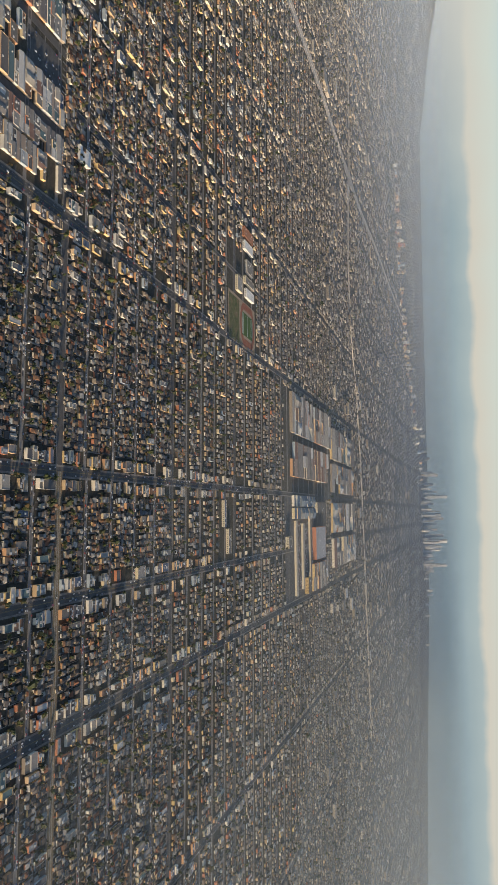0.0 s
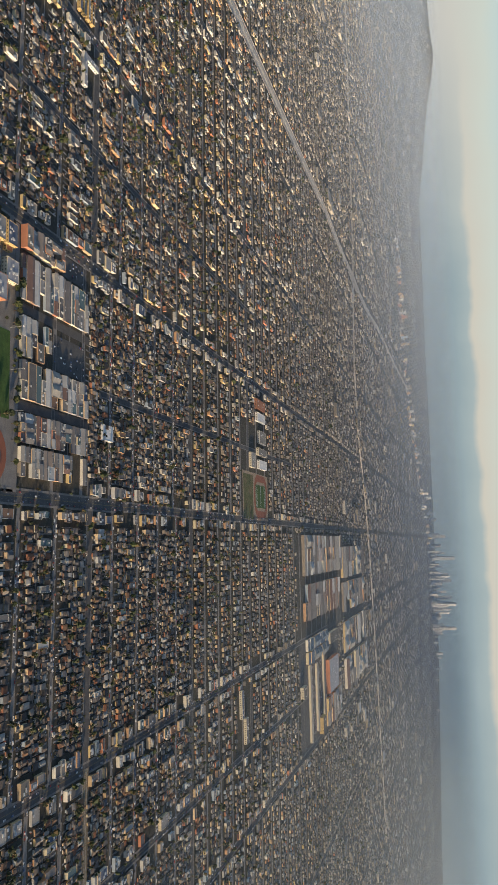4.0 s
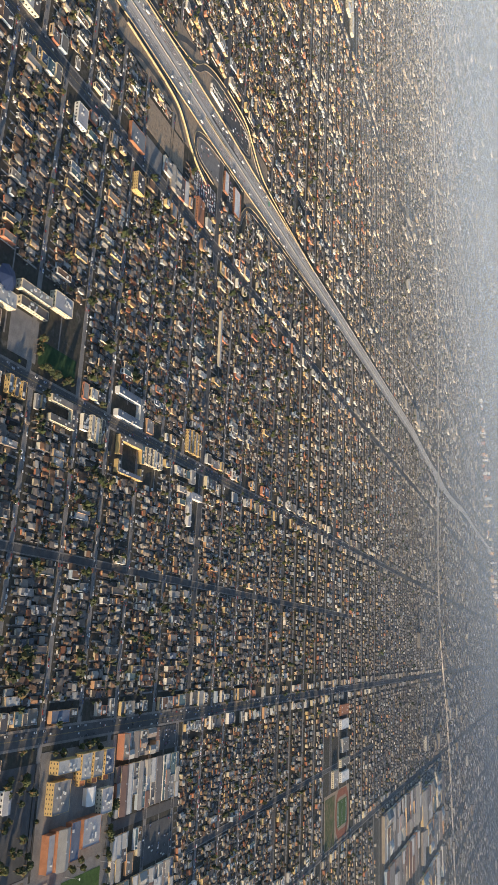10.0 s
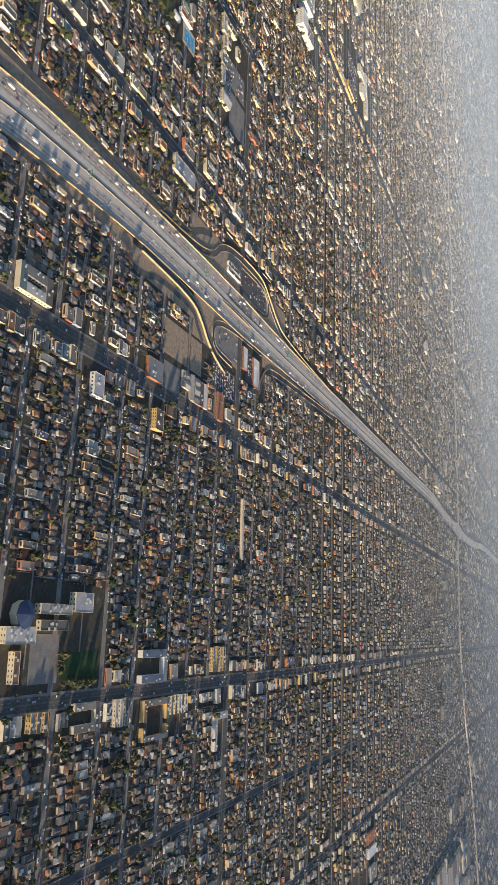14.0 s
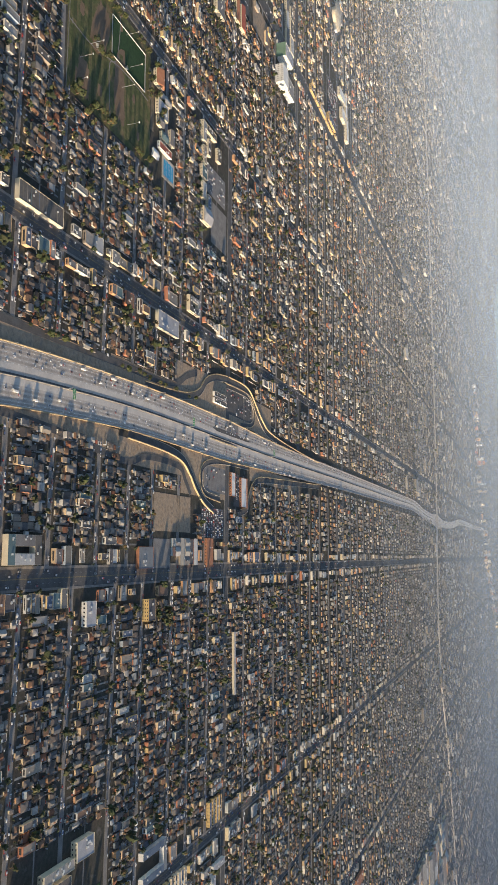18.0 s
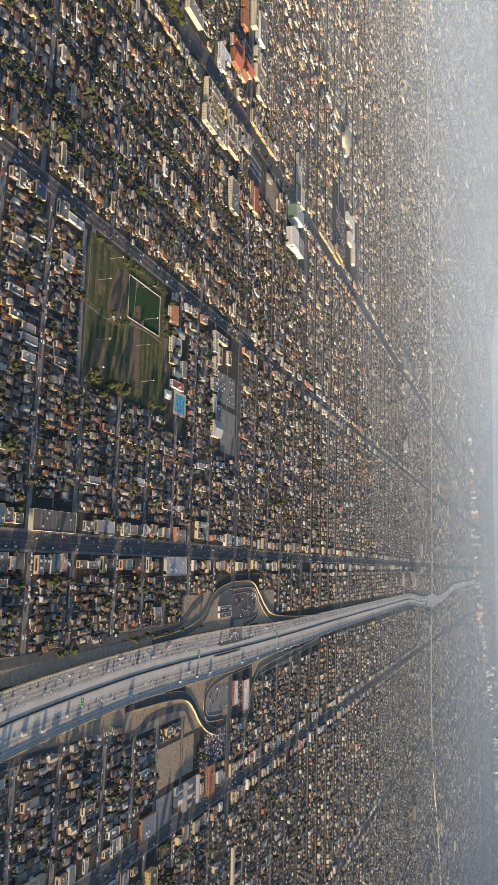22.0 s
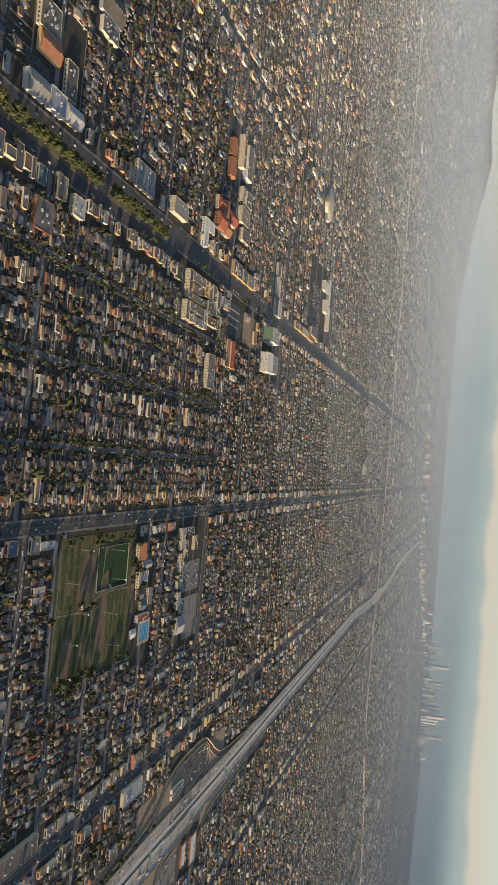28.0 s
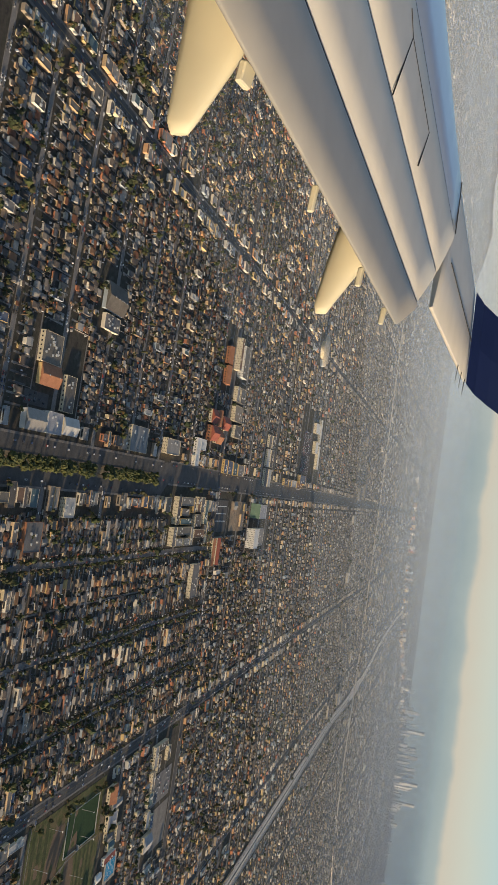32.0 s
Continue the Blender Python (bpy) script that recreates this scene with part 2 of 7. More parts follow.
M = {
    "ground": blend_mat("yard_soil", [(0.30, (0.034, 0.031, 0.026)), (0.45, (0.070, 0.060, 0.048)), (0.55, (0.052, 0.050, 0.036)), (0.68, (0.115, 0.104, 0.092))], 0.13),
    "asphalt": mat("asphalt", [(0.098, 0.094, 0.090)], 0.9, by="none", grain=1.0, wear=0.30),
    "street": mat("side_street_asphalt", [(0.205, 0.192, 0.178)], 0.9, by="none", grain=0.9, wear=0.30),
    "concrete": mat("concrete", [(0.40, 0.36, 0.29)], 0.85, by="none", grain=0.7, wear=0.22),
    "lane": mat("freeway_concrete", [(0.45, 0.40, 0.345)], 0.85, by="none", grain=0.5, wear=0.22),
    "pale_lane": mat("pale_freeway_concrete", [(0.54, 0.49, 0.43)], 0.85, by="none", grain=0.5, wear=0.15),
    "footway": mat("footway_concrete", [(0.215, 0.195, 0.172)], 0.9, by="none", grain=0.8, wear=0.35),
    "paint": mat("road_paint", [(0.75, 0.75, 0.72)], 0.7, by="none", wear=0.2),
    "yellow": mat("yellow_paint", [(0.34, 0.25, 0.09)], 0.7, by="none", wear=0.2),
    "roof": mat("shingle_roofs", ROOFS, 0.9, grain=1.6, wear=0.22),
    "wall": mat("stucco_walls", WALLS, 0.9, grain=1.0, wear=0.14),
    "flat": mat("flat_roofing", FLATS, 0.9, grain=0.8, wear=0.22),
    "roof_one": mat("shingle_roof", ROOFS, 0.9, by="object", grain=1.6, wear=0.22),
    "wall_one": mat("stucco_wall", WALLS, 0.9, by="object", grain=1.0, wear=0.14),
    "flat_one": mat("roofing_felt", FLATS, 0.9, by="object", grain=0.8, wear=0.22),
    # mid and pale sets: distance haze put into greyer, low-contrast roof and wall colours
    "roof_mid": mat("hazed_mid_roofs", [(0.150, 0.138, 0.130), (0.210, 0.194, 0.180), (0.115, 0.108, 0.104), (0.270, 0.254, 0.236), (0.200, 0.158, 0.126), (0.140, 0.138, 0.138), (0.400, 0.388, 0.366), (0.135, 0.114, 0.102), (0.175, 0.160, 0.150)], 0.9, grain=0.5, wear=0.15, bump=0.0),
    "wall_mid": mat("hazed_mid_walls", [(0.300, 0.262, 0.210), (0.380, 0.340, 0.284), (0.220, 0.200, 0.178), (0.460, 0.420, 0.360), (0.260, 0.214, 0.164), (0.190, 0.180, 0.168)], 0.9, grain=0.5, wear=0.12, bump=0.0),
    "roof_pale": mat("hazed_far_roofs", [(0.145, 0.146, 0.150), (0.200, 0.198, 0.195), (0.110, 0.112, 0.116), (0.260, 0.256, 0.250), (0.170, 0.168, 0.165), (0.430, 0.425, 0.415), (0.180, 0.166, 0.155), (0.130, 0.132, 0.138)], 0.9, grain=0.3, wear=0.1, bump=0.0),
    "wall_pale": mat("hazed_far_walls", [(0.250, 0.236, 0.218), (0.190, 0.182, 0.174), (0.330, 0.312, 0.286), (0.165, 0.160, 0.156), (0.220, 0.200, 0.180), (0.420, 0.404, 0.378)], 0.9, grain=0.3, wear=0.1, bump=0.0),
    "clutter": mat("yard_clutter", [(0.60, 0.58, 0.55), (0.10, 0.09, 0.09), (0.30, 0.24, 0.19), (0.07, 0.07, 0.08), (0.40, 0.38, 0.36), (0.16, 0.12, 0.09), (0.22, 0.26, 0.32), (0.75, 0.74, 0.72), (0.34, 0.12, 0.08), (0.13, 0.13, 0.12)], 0.8, wear=0.15),
    "fence": mat("wooden_fences", [(0.16, 0.12, 0.09), (0.30, 0.27, 0.24), (0.11, 0.09, 0.08), (0.50, 0.47, 0.43)], 0.9, wear=0.2),
    "drive": mat("driveway_concrete", [(0.24, 0.23, 0.21), (0.17, 0.165, 0.155), (0.30, 0.285, 0.26), (0.12, 0.115, 0.11)], 0.9, wear=0.3),
    "unit": mat("galvanised_unit", [(0.45, 0.46, 0.47), (0.6, 0.6, 0.58)], 0.5, metal=0.3, wear=0.15),
    "car": mat("car_paints", CARS, 0.35, wear=0.05, bump=0.0, spec=0.5),
    "car_one": mat("car_paint", CARS, 0.35, by="object", wear=0.05, bump=0.0, spec=0.5),
    "glass": mat("dark_glass", [(0.06, 0.062, 0.065)], 0.12, by="none", wear=0.1, bump=0.0, spec=0.5),
    "rubber": mat("tyre_rubber", [(0.02, 0.02, 0.02)], 0.9, by="none"),
    "leaf": mat("leaves", [(0.034, 0.046, 0.020), (0.046, 0.058, 0.024), (0.028, 0.038, 0.020), (0.062, 0.060, 0.028), (0.040, 0.044, 0.022), (0.090, 0.062, 0.026), (0.032, 0.046, 0.022), (0.052, 0.066, 0.024), (0.026, 0.034, 0.018)], 0.8, grain=1.5, wear=0.35),
    "leaf_green": mat("dense_green_leaves", [(0.050, 0.062, 0.022), (0.070, 0.074, 0.026), (0.040, 0.052, 0.020)], 0.8, grain=1.5, wear=0.3),
    "bark": mat("bark", [(0.12, 0.09, 0.065)], 0.95, by="none", grain=4.0, wear=0.3),
    "grass": blend_mat("sports_turf", [(0.36, (0.066, 0.084, 0.028)), (0.5, (0.105, 0.108, 0.044)), (0.62, (0.17, 0.125, 0.065))], 0.12),
    "mown": blend_mat("mown_turf", [(0.35, (0.040, 0.058, 0.020)), (0.6, (0.075, 0.080, 0.034))], 0.2),
    "turf": blend_mat("bright_turf", [(0.35, (0.040, 0.086, 0.022)), (0.6, (0.062, 0.112, 0.030))], 0.10),
    "dark_turf": blend_mat("dark_turf", [(0.35, (0.018, 0.050, 0.018)), (0.6, (0.028, 0.062, 0.022))], 0.10),
    "dry": blend_mat("dry_ground", [(0.35, (0.16, 0.125, 0.085)), (0.5, (0.22, 0.175, 0.12)), (0.65, (0.13, 0.12, 0.075))], 0.25),
    "lot": blend_mat("bare_lot_earth", [(0.35, (0.27, 0.19, 0.125)), (0.5, (0.36, 0.27, 0.185)), (0.65, (0.22, 0.18, 0.14))], 0.25),
    "clay": mat("infield_clay", [(0.18, 0.122, 0.078)], 0.95, by="none", grain=0.6, wear=0.25),
    "track": mat("running_track", [(0.27, 0.10, 0.06)], 0.9, by="none", grain=0.6, wear=0.15),
    "water": mat("pool_water", [(0.02, 0.26, 0.42)], 0.08, by="none", grain=1.0, wear=0.12, bump=0.05, spec=0.5),
    "white": mat("white_paint", [(0.68, 0.66, 0.62)], 0.7, by="none", wear=0.12),
    "cream": mat("cream_stucco", [(0.62, 0.545, 0.41)], 0.85, by="none", wear=0.12),
    # yellow walls; on the boulevard this colour also stands in for low sunlight
    "gold": mat("yellow_and_sunlit_stucco", [(0.56, 0.395, 0.18)], 0.85, by="none", wear=0.12),
    "terracotta": mat("terracotta_tiles", [(0.36, 0.165, 0.095)], 0.9, by="none", grain=2.0, wear=0.25),
    "red": mat("red_roofing", [(0.32, 0.10, 0.07)], 0.8, by="none", wear=0.2),
    "grey": mat("grey_roofing", [(0.34, 0.34, 0.35)], 0.85, by="none", wear=0.2),
    "green": mat("green_sign", [(0.04, 0.17, 0.10)], 0.6, by="none", wear=0.08),
    "steel": mat("galvanised_steel", [(0.45, 0.45, 0.45)], 0.45, by="none", metal=0.6, wear=0.12),
    # the towers' cladding and glazing are lightened to carry the haze in their colour
    "tower": mat("tower_cladding", [(0.42, 0.43, 0.44), (0.55, 0.54, 0.52), (0.36, 0.385, 0.41), (0.62, 0.60, 0.56), (0.46, 0.46, 0.455)], 0.5, by="object", wear=0.1, bump=0.0),
    "band": mat("tower_glazing", [(0.26, 0.29, 0.32)], 0.4, by="none", wear=0.1, bump=0.0),
}


haze_tint_far(M["ground"], (0.135, 0.132, 0.128), 900, 2300)


# ---- mesh tools ----
def mesh_of(name, verts, polys, mats, index=None, smooth=False):
    """A mesh from an array of corners and polygons given as arrays with one row a polygon, each array of one polygon size."""
    me = bpy.data.meshes.new(name)
    verts = np.asarray(verts, np.float32).reshape(-1, 3)
    me.vertices.add(len(verts))
    me.vertices.foreach_set("co", verts.ravel())
    sizes = np.concatenate([np.full(len(p), p.shape[1], np.int32) for p in polys])
    loops = np.concatenate([p.ravel() for p in polys]).astype(np.int32)
    me.loops.add(len(loops))
    me.loops.foreach_set("vertex_index", loops)
    me.polygons.add(len(sizes))
    me.polygons.foreach_set("loop_start", np.concatenate([[0], np.cumsum(sizes)[:-1]]).astype(np.int32))
    me.polygons.foreach_set("loop_total", sizes)
    for m in mats:
        me.materials.append(m)
    if index is not None:
        me.polygons.foreach_set("material_index", np.concatenate(index).astype(np.int32))
    me.update(calc_edges=True)
    me.validate()
    on_land(me)
    if not smooth:
        me.shade_flat()
    return me


def part(name, bm, material, parent, label=""):
    me = bpy.data.meshes.new(name)
    bm.to_mesh(me)
    bm.free()
    me.materials.append(material)
    ob = new(name, me)
    ob.parent = parent
    if label:
        ob["label"] = label
    return ob


def share(name, me, parent, at=(0, 0, 0), turn=0.0, scale=(1, 1, 1)):
    """One more object on a mesh that exists already."""
    ob = new(name, me)
    ob.parent = parent
    ob.matrix_basis = Matrix.LocRotScale(at, Euler((0, 0, turn)), scale)
    return ob


def empty(name, at=(0, 0, 0), turn=0.0):
    ob = new(name)
    ob.location, ob.rotation_euler = at, (0, 0, turn)
    return ob


def box(bm, x0, x1, y0, y1, z0, z1, bevel=0.0):
    v = [bm.verts.new(p) for p in ((x0, y0, z0), (x1, y0, z0), (x1, y1, z0), (x0, y1, z0), (x0, y0, z1), (x1, y0, z1), (x1, y1, z1), (x0, y1, z1))]
    f = [bm.faces.new([v[i] for i in q]) for q in ((3, 2, 1, 0), (4, 5, 6, 7), (0, 1, 5, 4), (1, 2, 6, 5), (2, 3, 7, 6), (3, 0, 4, 7))]
    if bevel:
        bmesh.ops.bevel(bm, geom=list({e for q in f for e in q.edges}), offset=bevel, segments=1, affect="EDGES")


def boxed(*spans, bevel=0.0):
    bm = bmesh.new()
    for s in spans:
        box(bm, *s, bevel=bevel)
    return bm


def slab(name, x0, x1, y0, y1, z, material, parent=None, thick=0.3):
    ob = part(name, boxed((x0, x1, y0, y1, z - thick, z)), material, parent)
    return ob


def ribbon(points, widths, z, thick=0.3):
    """A road along a line: corners left and right of every point, with a top and two edges."""
    bm = bmesh.new()
    pts = [Vector((*p, 0)) for p in points]
    rows = []
    for i, p in enumerate(pts):
        d = (pts[min(i + 1, len(pts) - 1)] - pts[max(i - 1, 0)]).normalized()
        s = Vector((-d.y, d.x, 0))
        w = widths[i] if isinstance(widths, (list, tuple)) else widths
        zz = z[i] if isinstance(z, (list, tuple)) else z
        a, b = p + s * w / 2, p - s * w / 2
        rows.append([bm.verts.new((q.x, q.y, h)) for q, h in ((a, zz - thick), (a, zz), (b, zz), (b, zz - thick))])
    for r, q in zip(rows, rows[1:]):
        for i in range(3):
            bm.faces.new((r[i], r[i + 1], q[i + 1], q[i]))
    for r in (rows[0], rows[-1]):
        bm.faces.new(r)
    bmesh.ops.recalc_face_normals(bm, faces=bm.faces)
    return bm


def bend(points, n=40):
    """A smooth line through the given points."""
    p = [np.array(q, float) for q in points]
    p = [2 * p[0] - p[1]] + p + [2 * p[-1] - p[-2]]
    out = []
    for a, b, c, d in zip(p, p[1:], p[2:], p[3:]):
        for i in range(n // (len(p) - 3)):
            t = i / (n // (len(p) - 3))
            out.append(tuple(0.5 * (2 * b + (c - a) * t + (2 * a - 5 * b + 4 * c - d) * t * t + (3 * b - a - 3 * c + d) * t ** 3)))
    return out + [tuple(p[-2])]


def cylinder(bm, x, y, z0, z1, r0, r1=None, n=8):
    r1 = r0 if r1 is None else r1
    lo = [bm.verts.new((x + r0 * math.cos(a), y + r0 * math.sin(a), z0)) for a in np.linspace(0, 2 * math.pi, n, endpoint=False)]
    hi = [bm.verts.new((x + r1 * math.cos(a), y + r1 * math.sin(a), z1)) for a in np.linspace(0, 2 * math.pi, n, endpoint=False)]
    for i in range(n):
        bm.faces.new((lo[i], lo[(i + 1) % n], hi[(i + 1) % n], hi[i]))
    bm.faces.new(hi)
    bm.faces.new(lo[::-1])

# ---- the plan ----
rng = np.random.default_rng(7)
LEAN_Y = -0.031  # the cross streets lean this much against the avenues


def lean(x, y):
    return y + LEAN_Y * (x + 660)


def eye_y(x):
    return 21.0 + 0.132 * x


# centre line of each avenue and half its width
AVENUES = {-1172: 13.5, -992: 2.9, -828: 3.7, -667: 4.3, -499: 2.9, -341: 3.1, -190: 3.3, -36: 2.6, 38: 2.4, 110: 3.4}
for k in range(1, 18):
    AVENUES[-1172 - 180 * k] = 2.8
for k in range(1, 14):
    AVENUES[110 + 160 * k] = 2.8
RING = (-590.0, -60.0)


def rise(x, y):
    """How high the land is raised, shaped to fit the camera's view of the skyline: level near by, climbing gently far
    to the north and to houses on hills in the north-west.
    """
    x, y = np.asarray(x, float), np.asarray(y, float)
    r = np.hypot(x - RING[0], y - RING[1])
    az = np.degrees(np.arctan2(x - RING[0], y - RING[1]))
    top = np.interp(az, [-60, -40, -27, -18, -8, 12, 24], [150, 175, 170, 58, 42, 34, 14]) + 9 * np.sin(az * 0.9) * np.clip((-18 - az) / 9, 0, 1)
    s = np.clip((r - 2700) / 1640, 0, 1)
    return top * s ** 1.5


def on_land(me):
    """Lifts the corners of a mesh onto the rising land far off."""
    co = np.empty(len(me.vertices) * 3, np.float32)
    me.vertices.foreach_get("co", co)
    co = co.reshape(-1, 3)
    co[:, 2] += rise(co[:, 0], co[:, 1])
    me.vertices.foreach_set("co", co.ravel())
    me.update()


CROSSWAY = bend([(-2300, 1815), (-1500, 1795), (-950, 1752), (-764, 1732), (-655, 1704), (-520, 1690), (-400, 1706), (-233, 1785), (0, 1840), (500, 1900)], 90)
FREEWAY = bend([(-744, 60), (-748, 150), (-754, 205), (-758.6, 293), (-759.8, 365), (-759.6, 462), (-760, 605), (-762.5, 833), (-765, 1180), (-766, 1380), (-757, 1530),
                (-752, 1720), (-750, 1890), (-757, 2090), (-771, 2300), (-775, 2870), (-776, 3200)], 150)
# ground kept free of the ordinary blocks: x0, x1, y0, y1
KEPT = [(-779, -737, 0, 402), (-779, -740, 402, 700), (-778, -750, 700, 1200), (-777, -751, 1200, 1640), (-772, -738, 1640, 2000), (-786, -745, 2000, 2350), (-786, -764, 2350, 3200), (-811, -776, 428, 522), (-800, -772, 368, 440), (-784, -776, 290, 402), (-746, -706, 380, 458), (-742, -726, 300, 400), (-711, -687, 411, 455), (-825, -811, 340, 373), (-848, -834, 385, 406), (-800, -772, 520, 562), (-745, -735, 508, 600), (-745, -706, 490, 510), (-716, -672, 343, 402), (-742, -712, 466, 508), (-690, -668, 416, 433),
        (-985, -909, 232, 336), (-966, -899, 336, 368), (-984, -896, 405, 462), (-1160, -1120, 372, 442), (-1152, -1112, 580, 664), (-1196, -1176, 342, 380),
        (-1275, -1192, 770, 915), (-1372, -1330, 800, 860), (-336, -196, 286, 439), (-330, -236, 262, 290), (-329, -298, 837, 880), (-293, -188, 783, 893), (-25, 34, 745, 796),
        (-40, 110, 1030, 1345), (-178, -43, 1030, 1395), (-160, 86, 1395, 1670), (-550, -506, 205, 296), (-846, -828, 198, 244), (-626, -576, 466, 474),
        (-495, -473, 334, 391), (-497, -486, 236, 252), (-497, -483, 305, 321), (-497, -484, 269, 292), (-480, -456, 428, 450), (-521, -503, 329, 360), (-521, -504, 422, 446),
        (-1230, -1181, 172, 224), (-1272, -1237, 230, 260), (-1199, -1181, 286, 321), (-1154, -1140, 219, 235), (-686, -672, 203, 229), (-684, -672, 319, 342), (-654, -640, 329, 340), (-655, -642, 266, 277),
        (-1160, -1126, 418, 452), (-1159, -1128, 476, 570), (-1228, -1196, 424, 477), (-1252, -1207, 479, 512), (-1294, -1243, 446, 508), (-1192, -1176, 476, 540), (-1226, -1172, 612, 644), (-1110, -1081, 429, 451), (-1188, -1177, 705, 810)]


def half_width(x, y):
    """Half the width of an avenue, which for the wide boulevard shrinks past its median."""
    if x == -1172:
        return 7.0
    return AVENUES[x] if y < 480 or x == -1172 else 0.78 * AVENUES[x]


def clear(x, y, pad=0.0):
    ok = np.ones(len(x), bool)
    for x0, x1, y0, y1 in KEPT:
        ok &= ~((x > x0 - pad) & (x < x1 + pad) & (y > y0 - pad) & (y < y1 + pad))
    return ok


def in_view(x, y, pad=60.0):
    d = y + 130
    return (x > -1175 - 0.72 * d - pad) & (x < 10 + 0.52 * d + pad)


class Heap:
    """Gathers rows of numbers."""
    def __init__(self):
        self.rows = []

    def add(self, *columns):
        self.rows.append(np.stack(np.broadcast_arrays(*[np.asarray(c, float) for c in columns]), -1).reshape(-1, len(columns)))

    def all(self):
        return np.concatenate(self.rows) if self.rows else np.zeros((0, 9))


houses, shops, trees, parked, clutter, fences, drives, shrubs = [Heap() for k in range(8)]


def put_houses(a, b, la, lb, h, rh, along_x, hip):
    """Houses at a along the street and b across it, la by lb in plan."""
    x, y, w, d = (a, b, la, lb) if along_x else (b, a, lb, la)
    y = lean(x, y)
    ok = clear(x, y, 1.8) & in_view(x, y)
    houses.add(x[ok], y[ok], w[ok], d[ok], h[ok], rh[ok], (rng.random(ok.sum()) < 0.5), hip[ok])


def put_shops(x, y, w, d, h):
    y = lean(x, y)
    ok = clear(x, y, 3.5) & in_view(x, y)
    shops.add(x[ok], y[ok], w[ok], d[ok], h[ok])


def put_trees(x, y, r):
    y = lean(x, y)
    ok = clear(x, y, 1.0) & in_view(x, y)
    trees.add(x[ok], y[ok], r[ok])


def kept(x, y, w, d, *more):
    x, y = np.asarray(x, float), np.asarray(y, float) + LEAN_Y * (np.asarray(x, float) + 660)
    x, y = np.broadcast_arrays(x, y)
    ok = clear(x, y, 0.6) & in_view(x, y) & (y > eye_y(x) + 235)
    return [np.broadcast_to(q, x.shape)[ok] for q in (x, y, w, d, *more)]


alleys = []
# lesser streets that run north through the blocks: x at two places, and from where to where
LANES = [(-422.3, -420.0, 215.0, 900.0), (-261.0, -267.5, 455.0, 1020.0)]


def off_lanes(rows):
    """Drops what would stand on the lesser streets."""
    ok = np.ones(len(rows), bool)
    for xa, xb, ya, yb in LANES:
        at = xa + (xb - xa) * (rows[:, 1] - ya) / (yb - ya)
        ok &= ~((np.abs(rows[:, 0] - at) < 3.2) & (rows[:, 1] > ya) & (rows[:, 1] < yb))
    return rows[ok]


